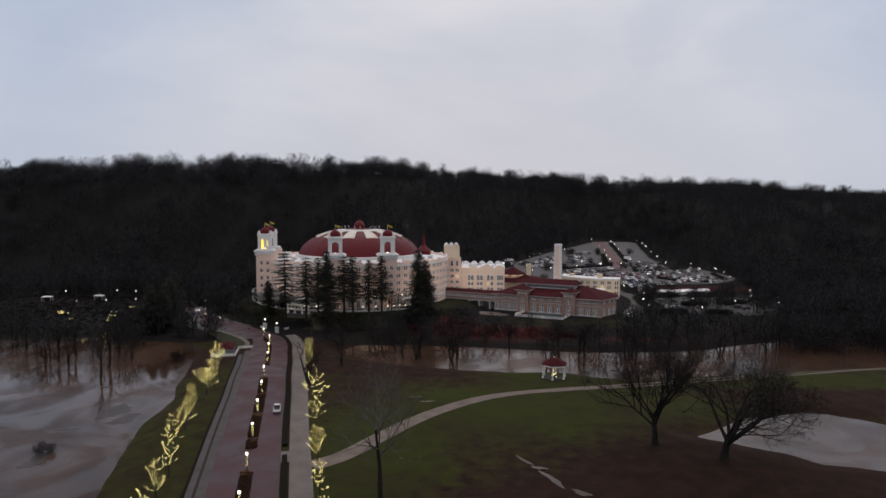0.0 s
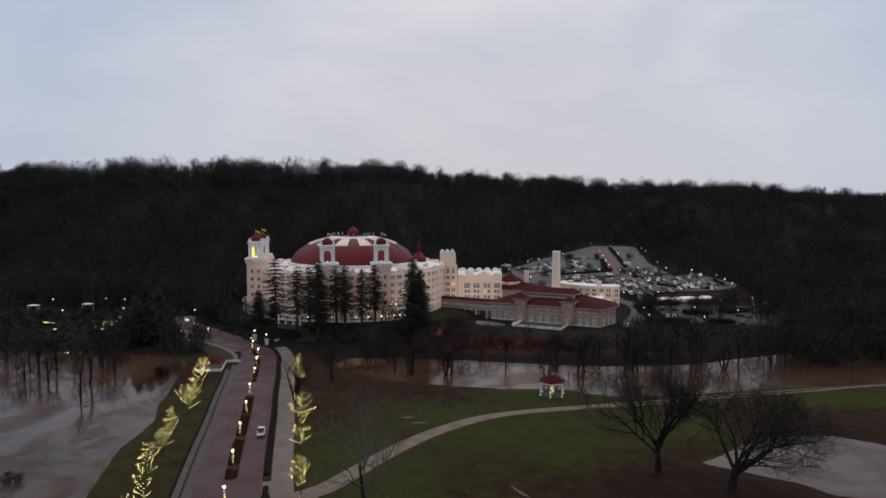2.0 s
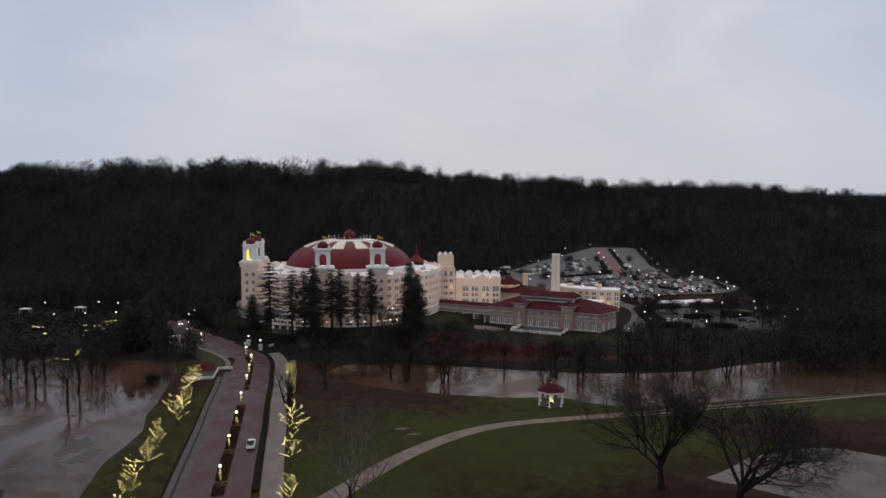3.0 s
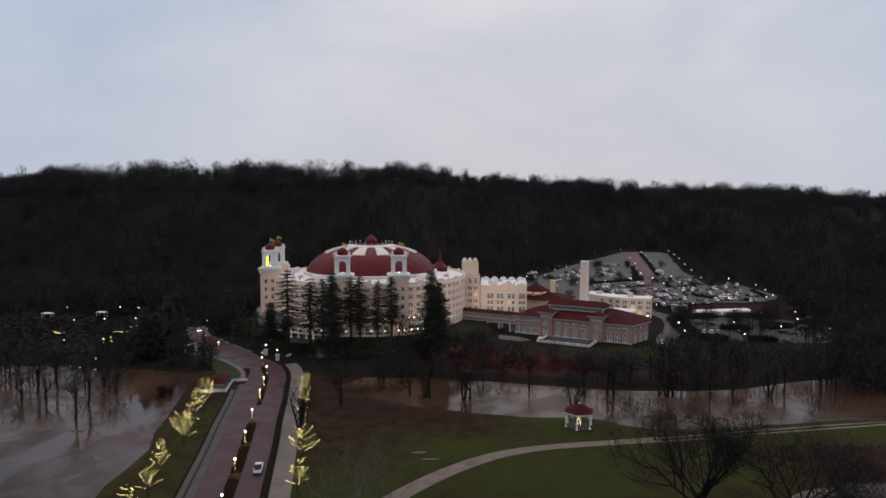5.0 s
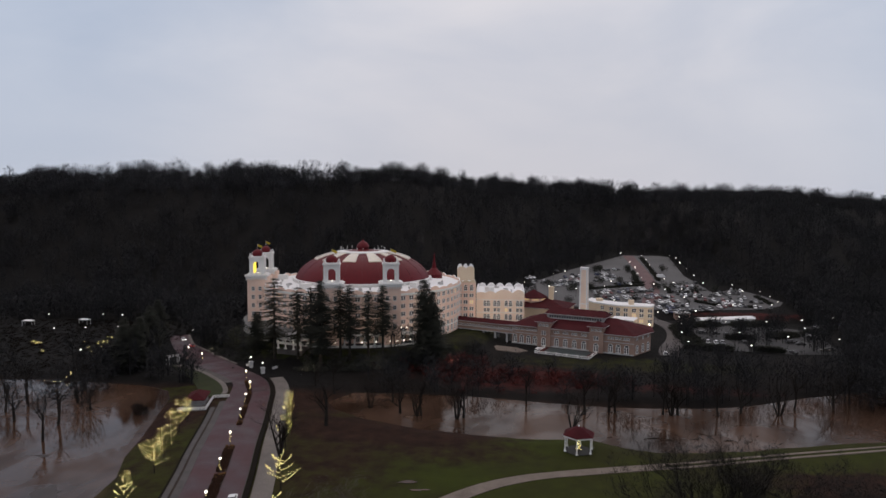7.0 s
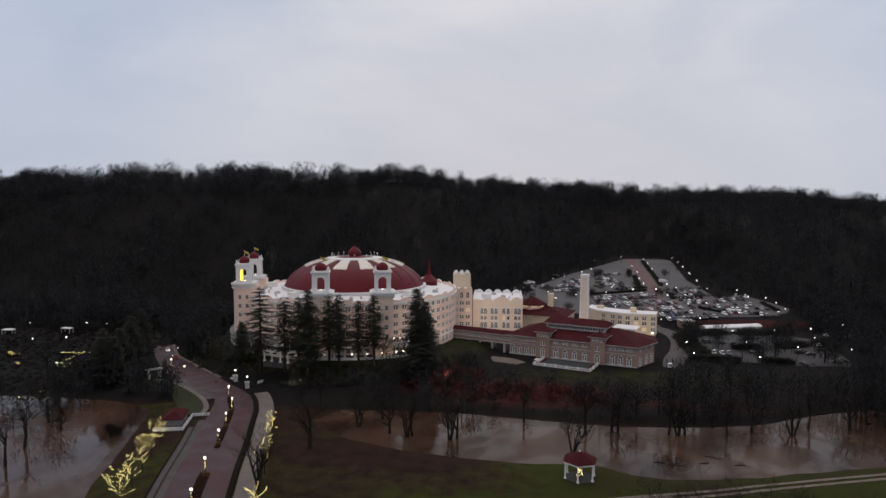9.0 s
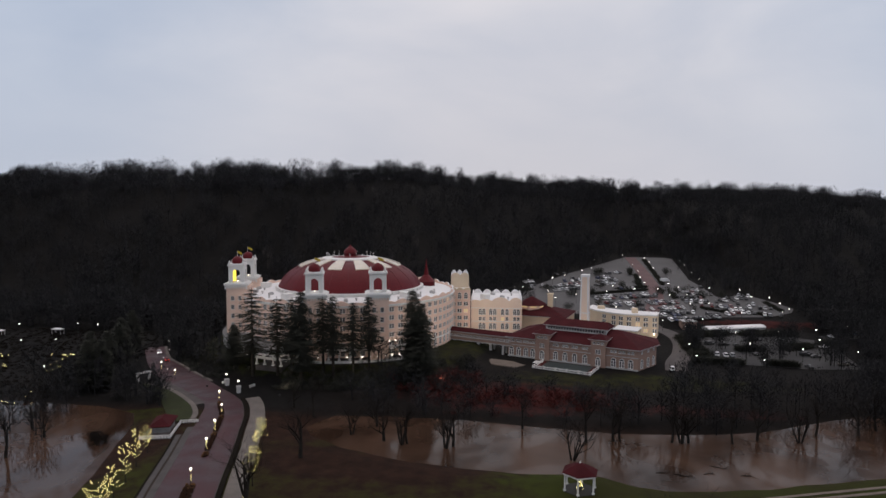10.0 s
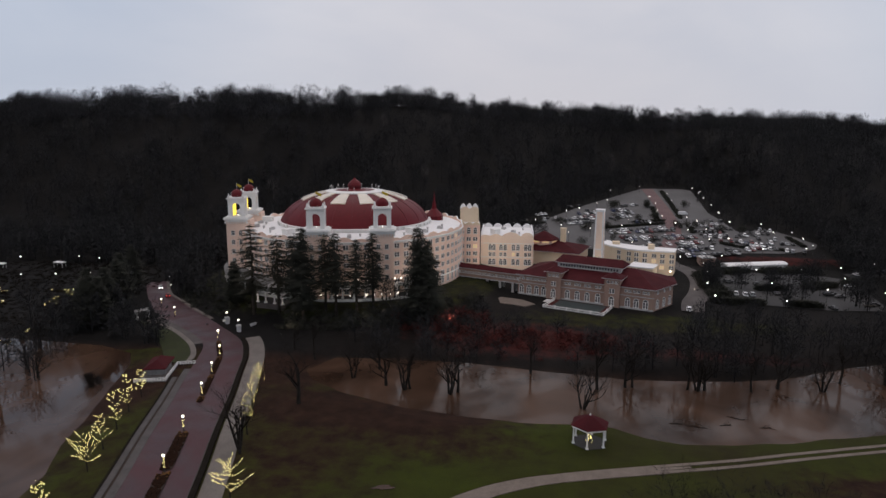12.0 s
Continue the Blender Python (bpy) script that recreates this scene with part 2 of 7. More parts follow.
# ---- building tools ----
class Shape:
    """Collects faces of one mesh; each face has a material slot."""

    def __init__(self):
        self.v, self.f, self.s = [], [], []

    def face(self, pts, slot=0):
        k = len(self.v)
        self.v.extend(pts)
        self.f.append(tuple(range(k, k + len(pts))))
        self.s.append(slot)

    def faces(self, verts, faces, slot=0):
        k = len(self.v)
        self.v.extend(verts)
        for f in faces:
            self.f.append(tuple(k + i for i in f))
            self.s.append(slot)

    def box(self, x0, y0, z0, x1, y1, z1, slot=0):
        v = [(x, y, z) for z in (z0, z1) for x, y in ((x0, y0), (x1, y0), (x1, y1), (x0, y1))]
        self.faces(v, [(0, 3, 2, 1), (4, 5, 6, 7), (0, 1, 5, 4), (1, 2, 6, 5), (2, 3, 7, 6), (3, 0, 4, 7)], slot)

    def prism(self, poly, z0, z1, slot=0, top=None):
        n = len(poly)
        top = top or poly
        v = [(x, y, z0) for x, y in poly] + [(x, y, z1) for x, y in top]
        f = [(i, (i + 1) % n, n + (i + 1) % n, n + i) for i in range(n)]
        self.faces(v, f + [tuple(range(n - 1, -1, -1)), tuple(range(n, 2 * n))], slot)

    def lathe(self, profile, n=16, cx=0.0, cy=0.0, slot=0, a0=0.0, a1=360.0):
        """profile: rows of radius, height, from below; a full or part turn."""
        full = abs(a1 - a0) > 359.9
        m = n if full else n + 1
        v = []
        for r, z in profile:
            for i in range(m):
                a = radians(a0 + (a1 - a0) * i / n)
                v.append((cx + r * math.cos(a), cy + r * math.sin(a), z))
        f = []
        for j in range(len(profile) - 1):
            for i in range(n):
                k = (i + 1) % m
                f.append((j * m + i, j * m + k, (j + 1) * m + k, (j + 1) * m + i))
        if full and profile[-1][0] > 0.001:
            f.append(tuple((len(profile) - 1) * m + i for i in range(m)))
        self.faces(v, f, slot)

    def tube(self, p, q, r0, r1, n=5, slot=0):
        p, q = Vector(p), Vector(q)
        d = (q - p).normalized()
        u = d.orthogonal().normalized()
        w = d.cross(u)
        v = [tuple(c + r * (math.cos(a) * u + math.sin(a) * w)) for c, r in ((p, r0), (q, r1)) for a in [2 * math.pi * i / n for i in range(n)]]
        self.faces(v, [(i, (i + 1) % n, n + (i + 1) % n, n + i) for i in range(n)] + [tuple(range(n, 2 * n))], slot)

    def ball(self, c, r, n=8, squash=1.0, slot=0):
        h = max(3, n // 2)
        prof = [(max(0.0005, r * math.sin(math.pi * j / h)), c[2] - r * squash * math.cos(math.pi * j / h)) for j in range(h + 1)]
        self.lathe(prof, n, c[0], c[1], slot)

    def turned(self, angle, x=0.0, y=0.0, z=0.0):
        """Turns all about the z axis by degrees, then moves it."""
        c, s = math.cos(radians(angle)), math.sin(radians(angle))
        self.v = [(x + c * a - s * b, y + s * a + c * b, z + d) for a, b, d in self.v]
        return self

    def mesh(self, name, *mats, smooth=False):
        me = bpy.data.meshes.new(name)
        me.from_pydata(self.v, [], self.f)
        for m in mats:
            me.materials.append(M[m] if isinstance(m, str) else m)
        if len(mats) > 1:
            me.polygons.foreach_set("material_index", self.s)
        if smooth:
            me.polygons.foreach_set("use_smooth", [True] * len(me.polygons))
        me.update()
        return me


def part(name, shape, mats, parent, label="", at=None, smooth=False):
    """Links a shape (or a shared mesh) as one mesh object under a thing or a part."""
    me = shape.mesh(name, *([mats] if isinstance(mats, str) else mats), smooth=smooth) if isinstance(shape, Shape) else shape
    ob = new(name, me)
    ob.parent = parent
    if at is not None:
        ob.matrix_basis = at
    if label:
        tagged(ob, label)
    return ob


def thing(name, label, category, at=None, group="", kind="", shape=None, mats=None, smooth=False):
    ob = new(name, shape.mesh(name, *([mats] if isinstance(mats, str) else mats), smooth=smooth) if shape else None)
    if at is not None:
        ob.matrix_basis = at
    return tagged(ob, label, category, group, kind)


def smooth01(t):
    t = np.clip(t, 0, 1)
    return t * t * (3 - 2 * t)


# ---- plan ----
HOTEL = (-82.0, 364.0)
HOTEL_TURN = 13.84
WATER = -1.4
LAKE = [(-58, 40), (-72, 95), (-81, 120), (-86, 134), (-91, 148), (-96, 164), (-97.5, 177), (-99, 186), (-105, 198), (-108, 209), (-112, 221), (-116, 232), (-122, 250), (-128, 259), (-142, 264), (-180, 266), (-215, 261), (-280, 262), (-380, 240), (-420, 40)]
RIVER = [(-66, 254), (-61, 246.5), (-51, 240), (-41, 235.5), (-31, 232), (-23, 231), (-12, 229), (0, 228), (11, 229), (23, 229), (31, 224), (38, 222.5), (51, 224), (63, 227), (74, 231), (89, 236), (140, 250), (200, 264), (420, 290), (420, 330), (160, 306), (114, 289), (100, 283), (88, 276), (77, 270), (63, 265.5), (46, 263), (30, 261.5), (13, 263.5), (-16, 267.5), (-41, 268), (-60, 266)]
POND = [(48.2, 167.8), (52.8, 171), (60.7, 179), (66.8, 184), (74.1, 188), (83.7, 190.2), (90, 190.3), (94, 187.8), (101, 183.2), (116, 172), (135, 158), (120, 148), (90, 149), (82.7, 150.3), (78, 151.9), (71.9, 152.8), (69, 155.6), (66.4, 158.3), (61.3, 161.2), (56, 164.5)]
MEDIAN = [(-6, -20), (-24, 38), (-42.6, 95), (-48.7, 114.2), (-54.7, 132.6), (-61, 151.6), (-67, 170.3), (-72.8, 188.7), (-78.9, 206.8), (-85.1, 226.8), (-90.2, 241.8), (-95.3, 256.6), (-103.0, 270.5), (-116, 282.5), (-133.6, 296), (-146, 307.5), (-160, 325), (-174, 346)]


def inside(x, y, poly):
    """Signed distance in the plan: positive inside the outline."""
    x, y = np.asarray(x, float), np.asarray(y, float)
    far, within = np.full(x.shape, 1e9), np.zeros(x.shape, bool)
    for (ax, ay), (bx, by) in zip(poly, poly[1:] + poly[:1]):
        t = np.clip(((x - ax) * (bx - ax) + (y - ay) * (by - ay)) / ((bx - ax) ** 2 + (by - ay) ** 2), 0, 1)
        far = np.minimum(far, np.hypot(x - ax - t * (bx - ax), y - ay - t * (by - ay)))
        within ^= ((ay > y) != (by > y)) & (x < (bx - ax) * (y - ay) / (by - ay + 1e-12) + ax)
    return np.where(within, far, -far)


FOOT_X, FOOT_Y = (-900, -500, -200, -130, -20, 0, 50, 70, 140, 165, 185, 260, 500, 900), (470, 430, 425, 440, 500, 560, 622, 655, 655, 500, 450, 430, 420, 420)
TOP_X, TOP_Y, TOP_Z = (-1200, -501, -316, -211, -180, -145, -40, 100, 300, 500, 900), (640, 610, 614, 620, 720, 815, 800, 820, 860, 880, 900), (72, 81.5, 89, 87.5, 92, 98, 83, 76, 71, 57, 46)


def ground_height(x, y):
    x, y = np.asarray(x, float), np.asarray(y, float)
    z = 1.5 * smooth01((y - 285) / 45) * smooth01((x + 75) / 40)
    lot = smooth01((x + 45) / 50) * smooth01((300 - x) / 60)
    z = z + lot * np.where(y > 424, np.minimum(4.6 + 0.084 * np.maximum(y - 432, 0), 24) - 1.5, 0) * smooth01((y - 420) / 14)
    r = np.hypot(x - HOTEL[0], y - HOTEL[1])
    z = z + (5.5 - z) * smooth01((76 - r) / 17)
    foot, top, high = np.interp(x, FOOT_X, FOOT_Y), np.interp(x, TOP_X, TOP_Y), np.interp(x, TOP_X, TOP_Z)
    t = np.clip((y - foot) / (top - foot), 0, 1)
    z = z + (high - z) * (0.45 * t + 0.55 * smooth01(t)) * (t > 0)
    z = np.where(y > top, high - 0.03 * (y - top), z)
    for poly in (LAKE, RIVER, POND):
        sd = inside(x, y, poly)
        z = np.where(sd > -30, np.minimum(z, WATER - np.clip(0.2 * sd, -9, 1.6)), z)
    return z


def ground_at(x, y):
    return float(ground_height(np.array([x]), np.array([y]))[0])


def curve_through(points, step=3.0):
    """A smooth line through points of the plan, cut into even steps."""
    p = np.array([points[0], *points, points[-1]], float)
    out = []
    for a, b, c, d in zip(p, p[1:], p[2:], p[3:]):
        n = max(2, int(np.hypot(*(c - b)) / step))
        for t in np.arange(n) / n:
            out.append(0.5 * (2 * b + (c - a) * t + (2 * a - 5 * b + 4 * c - d) * t * t + (3 * b - a - 3 * c + d) * t**3))
    out.append(p[-1])
    return np.array(out)


def offset_line(line, d):
    """A line shifted to its right by d metres (a number or one for each point)."""
    t = np.gradient(line, axis=0)
    t /= np.hypot(t[:, 0], t[:, 1])[:, None]
    return line + np.stack([t[:, 1], -t[:, 0]], 1) * np.reshape(d, (-1, 1))


def ribbon(line, d0, d1, z0, z1, shape=None, slot=0, skip=()):
    """A strip along a line between two offsets, with its height above z0 and closed edges."""
    s = shape or Shape()
    a, b = offset_line(line, d0), offset_line(line, d1)
    for i in range(len(line) - 1):
        if any(lo <= line[i][1] <= hi for lo, hi in skip):
            continue
        c = [(*a[i], z1), (*b[i], z1), (*b[i + 1], z1), (*a[i + 1], z1)]
        s.face(c, slot)
        s.face([(*a[i], z0), (*a[i], z1), (*a[i + 1], z1), (*a[i + 1], z0)], slot)
        s.face([(*b[i], z1), (*b[i], z0), (*b[i + 1], z0), (*b[i + 1], z1)], slot)
    return s


# ---- ground, one sheet to the horizon ----
def ground_material():
    m, nt, bsdf = shader("ground_cover")
    n, l = nt.nodes, nt.links
    geo, cov = n.new("ShaderNodeNewGeometry"), n.new("ShaderNodeAttribute")
    cov.attribute_name = "cover"
    sep = n.new("ShaderNodeSeparateColor")
    l.new(cov.outputs["Color"], sep.inputs["Color"])

    def grain(scale, detail=4.0, rough=0.55):
        t = n.new("ShaderNodeTexNoise")
        t.inputs["Scale"].default_value, t.inputs["Detail"].default_value, t.inputs["Roughness"].default_value = scale, detail, rough
        l.new(geo.outputs["Position"], t.inputs["Vector"])
        return t.outputs["Fac"]

    def ramp(fac, lo, hi, c0, c1):
        r = n.new("ShaderNodeValToRGB")
        r.color_ramp.elements[0].position, r.color_ramp.elements[1].position = lo, hi
        r.color_ramp.elements[0].color, r.color_ramp.elements[1].color = (*c0, 1), (*c1, 1)
        l.new(fac, r.inputs["Fac"])
        return r.outputs["Color"]

    def blend(fac, a, b):
        x = n.new("ShaderNodeMixRGB")
        l.new(fac, x.inputs["Fac"])
        l.new(a, x.inputs["Color1"])
        l.new(b, x.inputs["Color2"])
        return x.outputs["Color"]

    def edge(channel, noise_fac, width=0.5):
        """The cover's share, broken up by noise at its rim."""
        a = n.new("ShaderNodeMath")
        a.operation = "MULTIPLY_ADD"
        a.inputs[1].default_value = width * 2
        a.inputs[2].default_value = -width
        l.new(noise_fac, a.inputs[0])
        b = n.new("ShaderNodeMath")
        b.operation = "ADD"
        l.new(channel, b.inputs[0])
        l.new(a.outputs[0], b.inputs[1])
        c = n.new("ShaderNodeMapRange")
        c.inputs["From Min"].default_value, c.inputs["From Max"].default_value = 0.3, 0.7
        l.new(b.outputs[0], c.inputs["Value"])
        return c.outputs["Result"]

    big, mid, fine = grain(0.035, 5), grain(0.22, 5, 0.65), grain(3.0, 3)
    litter = ramp(mid, 0.3, 0.72, (0.013, 0.0064, 0.0043), (0.034, 0.0165, 0.0105))
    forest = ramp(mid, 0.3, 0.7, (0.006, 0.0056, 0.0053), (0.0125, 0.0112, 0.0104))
    grass = blend(fine, ramp(mid, 0.32, 0.7, (0.018, 0.0165, 0.0052), (0.033, 0.039, 0.006)), ramp(big, 0.35, 0.65, (0.026, 0.0205, 0.008), (0.035, 0.046, 0.006)))
    red = ramp(mid, 0.35, 0.7, (0.026, 0.0085, 0.0075), (0.062, 0.0155, 0.0135))
    mud = ramp(mid, 0.3, 0.7, (0.045, 0.029, 0.018), (0.08, 0.054, 0.034))
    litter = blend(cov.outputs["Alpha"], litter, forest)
    c = blend(edge(sep.outputs["Red"], mid), litter, grass)
    c = blend(edge(sep.outputs["Green"], mid), c, red)
    c = blend(edge(sep.outputs["Blue"], fine, 0.3), c, mud)
    l.new(c, bsdf.inputs["Base Color"])
    bsdf.inputs["Roughness"].default_value, bsdf.inputs["Specular IOR Level"].default_value = 0.95, 0.1
    bp = n.new("ShaderNodeBump")
    bp.inputs["Strength"].default_value, bp.inputs["Distance"].default_value = 0.6, 0.15
    l.new(fine, bp.inputs["Height"])
    l.new(bp.outputs["Normal"], bsdf.inputs["Normal"])
    return m


def steps(*stretches):
    """Coordinates from stretches of (end, spacing), after the first start."""
    out = [stretches[0]]
    for end, gap in stretches[1:]:
        k = max(1, round((end - out[-1]) / gap))
        out.extend(np.linspace(out[-1], end, k + 1)[1:].tolist())
    return np.array(out)


gx = steps(-3500, (-900, 200), (-420, 24), (-230, 6), (180, 2.0), (320, 6), (900, 24), (3500, 200))
gy = steps(-1500, (-100, 150), (60, 12), (90, 4), (335, 2.0), (460, 4), (700, 10), (1000, 20), (4200, 250))
GX, GY = np.meshgrid(gx, gy)
GZ = ground_height(GX, GY)
rough = np.array([noise.noise((x * 0.13, y * 0.13, 0.0)) for x, y in zip(GX.ravel(), GY.ravel())]).reshape(GX.shape)
road_way = np.min([np.hypot(GX - x, GY - y) for x, y in curve_through(MEDIAN, 8.0)], axis=0)
GZ = GZ + 0.12 * rough * smooth01((road_way - 22) / 12) * smooth01((330 - GY) / 15) - 0.03
GZ = GZ + 2.5 * smooth01((GY - 470) / 200) * np.array([noise.noise((x * 0.012, y * 0.012, 3.0)) for x, y in zip(GX.ravel(), GY.ravel())]).reshape(GX.shape) * (GX < -30)
nx, ny = len(gx), len(gy)
idx = np.arange(nx * ny).reshape(ny, nx)
quads = np.stack([idx[:-1, :-1], idx[:-1, 1:], idx[1:, 1:], idx[1:, :-1]], -1).reshape(-1, 4)
ground_mesh = bpy.data.meshes.new("ground")
ground_mesh.from_pydata(np.stack([GX, GY, GZ], -1).reshape(-1, 3).tolist(), [], quads.tolist())
ground_mesh.polygons.foreach_set("use_smooth", [True] * len(ground_mesh.polygons))
river_sd, lake_sd, pond_sd = (inside(GX, GY, poly) for poly in (RIVER, LAKE, POND))
bank = np.maximum(np.maximum(river_sd, lake_sd), pond_sd)
lush = np.maximum(smooth01(1.35 - np.hypot((GX - 22) / 52, (GY - 190) / 42)), 0.75 * smooth01(1.3 - np.hypot((GX - 70) / 70, (GY - 222) / 14)))
lush = np.maximum(lush, 0.7 * smooth01(1.3 - np.hypot((GX + 32) / 22, (GY - 150) / 40)))
grass = (0.58 + 0.38 * lush) * (GY < 262)
bare = np.maximum.reduce([
    smooth01(1.25 - np.hypot((GX + 38) / 42, (GY - 226) / 15)),
    smooth01(1.35 - np.hypot((GX - 78) / 80, (GY - 136) / 50)),
    smooth01(1.2 - np.hypot((GX - 16) / 36, (GY - 116) / 30)),
    smooth01(1.25 - np.hypot((GX - 105) / 60, (GY - 200) / 16)),
    smooth01(1.3 - np.hypot((GX + 110) / 13, (GY - 232) / 28)),
    smooth01(1.3 - np.hypot((GX + 72) / 24, (GY - 252) / 18)),
    0.35 * smooth01(1.3 - np.hypot((GX + 50) / 16, (GY - 205) / 34)),
    0.5 * smooth01(1.3 - np.hypot((GX + 14) / 26, (GY - 212) / 12)),
])
grass = grass * (1 - 0.9 * bare)
far_lawn = smooth01(1.3 - np.hypot((GX - 45) / 75, (GY - 314) / 15)) * 0.5
grass = np.maximum(grass, far_lawn)
grass = np.maximum(grass, 0.5 * smooth01((75 - np.hypot(GX - HOTEL[0], GY - HOTEL[1])) / 10))
red_leaf = np.maximum.reduce([
    0.7 * smooth01(1.25 - np.hypot((GX + 2) / 52, (GY - 290) / 24)),
    0.6 * smooth01(1.2 - np.hypot((GX - 60) / 45, (GY - 283) / 9)),
    0.9 * smooth01(1.2 - np.hypot((GX - 128) / 45, (GY - 431) / 7)),
])
mud = np.maximum(0.4 * smooth01(1 - np.abs(bank + 0.5) / 2.2), 0.55 * smooth01(1.2 - np.hypot((GX + 98) / 7, (GY - 172) / 14)))
cover = ground_mesh.attributes.new("cover", "FLOAT_COLOR", "POINT")
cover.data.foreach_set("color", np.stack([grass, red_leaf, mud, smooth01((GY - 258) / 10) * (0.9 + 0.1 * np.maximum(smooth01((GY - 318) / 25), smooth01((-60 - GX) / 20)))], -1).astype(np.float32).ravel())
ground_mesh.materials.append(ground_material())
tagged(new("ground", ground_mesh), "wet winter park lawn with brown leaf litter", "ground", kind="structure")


# ---- flood water ----
def water_material(name, matt, shine):
    m, nt, bsdf = shader(name)
    n, l = nt.nodes, nt.links
    geo = n.new("ShaderNodeNewGeometry")
    a, b = n.new("ShaderNodeTexNoise"), n.new("ShaderNodeTexNoise")
    stretch = n.new("ShaderNodeMapping")
    stretch.inputs["Scale"].default_value = (1.0, 0.75, 1.0)
    l.new(geo.outputs["Position"], stretch.inputs["Vector"])
    a.inputs["Scale"].default_value, a.inputs["Detail"].default_value = 0.045, 6
    a.inputs["Distortion"].default_value = 0.8
    b.inputs["Scale"].default_value, b.inputs["Detail"].default_value = 0.9, 3
    for node in (a, b):
        l.new(stretch.outputs["Vector"], node.inputs["Vector"])
    ramp = n.new("ShaderNodeValToRGB")
    ramp.color_ramp.elements[0].position, ramp.color_ramp.elements[0].color = 0.3, (0.026, 0.0145, 0.0095, 1)
    ramp.color_ramp.elements[1].position, ramp.color_ramp.elements[1].color = 0.7, (0.085, 0.050, 0.034, 1)
    l.new(a.outputs["Fac"], ramp.inputs["Fac"])
    l.new(ramp.outputs["Color"], bsdf.inputs["Base Color"])
    bsdf.inputs["IOR"].default_value = 1.33
    # noise dulls the shine in patches
    shine_noise = n.new("ShaderNodeTexNoise")
    shine_noise.inputs["Scale"].default_value, shine_noise.inputs["Detail"].default_value, shine_noise.inputs["Distortion"].default_value = 0.05, 7, 1.2
    l.new(stretch.outputs["Vector"], shine_noise.inputs["Vector"])
    for socket, lo, hi in (("Roughness", 0.2, 0.04), ("Specular IOR Level", matt, shine)):
        mr = n.new("ShaderNodeMapRange")
        mr.interpolation_type = "SMOOTHSTEP"
        mr.inputs["From Min"].default_value, mr.inputs["From Max"].default_value = 0.38, 0.6
        mr.inputs["To Min"].default_value, mr.inputs["To Max"].default_value = lo, hi
        l.new(shine_noise.outputs["Fac"], mr.inputs["Value"])
        l.new(mr.outputs["Result"], bsdf.inputs[socket])
    bp = n.new("ShaderNodeBump")
    bp.inputs["Strength"].default_value, bp.inputs["Distance"].default_value = 0.25, 0.05
    l.new(b.outputs["Fac"], bp.inputs["Height"])
    l.new(bp.outputs["Normal"], bsdf.inputs["Normal"])
    return m


M["water"] = water_material("muddy_flood_water", 0.09, 0.36)
M["river_water"] = water_material("muddy_river_water", 0.07, 0.22)
M["still_water"] = water_material("still_pond_water", 0.16, 0.34)
for x0, y0, x1, y1, label in ((-470, 30, -70, 275, "muddy brown flood water over the park"), (-68, 215, 460, 340, "muddy brown river in flood"), (40, 140, 145, 196, "shallow flood pond on the lawn")):
    s = Shape()
    s.face([(x0, y0, WATER), (x1, y0, WATER), (x1, y1, WATER), (x0, y1, WATER)])
    thing("water", label, "water", kind="structure", shape=s, mats="still_water" if "pond" in label else ("river_water" if "river" in label else "water"))

# ---- the brick drive with its median, walks and kerbs ----
def brick_material():
    m, nt, bsdf = shader("red_brick_paving")
    n, l = nt.nodes, nt.links
    geo = n.new("ShaderNodeNewGeometry")
    bricks = n.new("ShaderNodeTexBrick")
    bricks.inputs["Scale"].default_value = 3.0
    bricks.inputs["Color1"].default_value, bricks.inputs["Color2"].default_value = (0.054, 0.019, 0.024, 1), (0.074, 0.028, 0.034, 1)
    bricks.inputs["Mortar"].default_value = (0.045, 0.033, 0.034, 1)
    bricks.inputs["Mortar Size"].default_value = 0.015
    t = n.new("ShaderNodeTexNoise")
    t.inputs["Scale"].default_value, t.inputs["Detail"].default_value = 0.12, 6
    for node in (bricks, t):
        l.new(geo.outputs["Position"], node.inputs["Vector"])
    ramp = n.new("ShaderNodeValToRGB")
    ramp.color_ramp.elements[0].position, ramp.color_ramp.elements[0].color = 0.35, (0.62, 0.62, 0.66, 1)
    ramp.color_ramp.elements[1].position, ramp.color_ramp.elements[1].color = 0.65, (1.1, 1.05, 1.05, 1)
    l.new(t.outputs["Fac"], ramp.inputs["Fac"])
    x = n.new("ShaderNodeMixRGB")
    x.blend_type, x.inputs["Fac"].default_value = "MULTIPLY", 1.0
    l.new(bricks.outputs["Color"], x.inputs["Color1"])
    l.new(ramp.outputs["Color"], x.inputs["Color2"])
    l.new(x.outputs["Color"], bsdf.inputs["Base Color"])
    # damp patches shine more than the worn wheel tracks
    damp = n.new("ShaderNodeMapRange")
    damp.inputs["From Min"].default_value, damp.inputs["From Max"].default_value = 0.35, 0.65
    damp.inputs["To Min"].default_value, damp.inputs["To Max"].default_value = 0.38, 0.62
    l.new(t.outputs["Fac"], damp.inputs["Value"])
    l.new(damp.outputs["Result"], bsdf.inputs["Roughness"])
    bsdf.inputs["Specular IOR Level"].default_value = 0.24
    bp = n.new("ShaderNodeBump")
    bp.inputs["Strength"].default_value, bp.inputs["Distance"].default_value = 0.2, 0.02
    l.new(bricks.outputs["Fac"], bp.inputs["Height"])
    l.new(bp.outputs["Normal"], bsdf.inputs["Normal"])
    return m


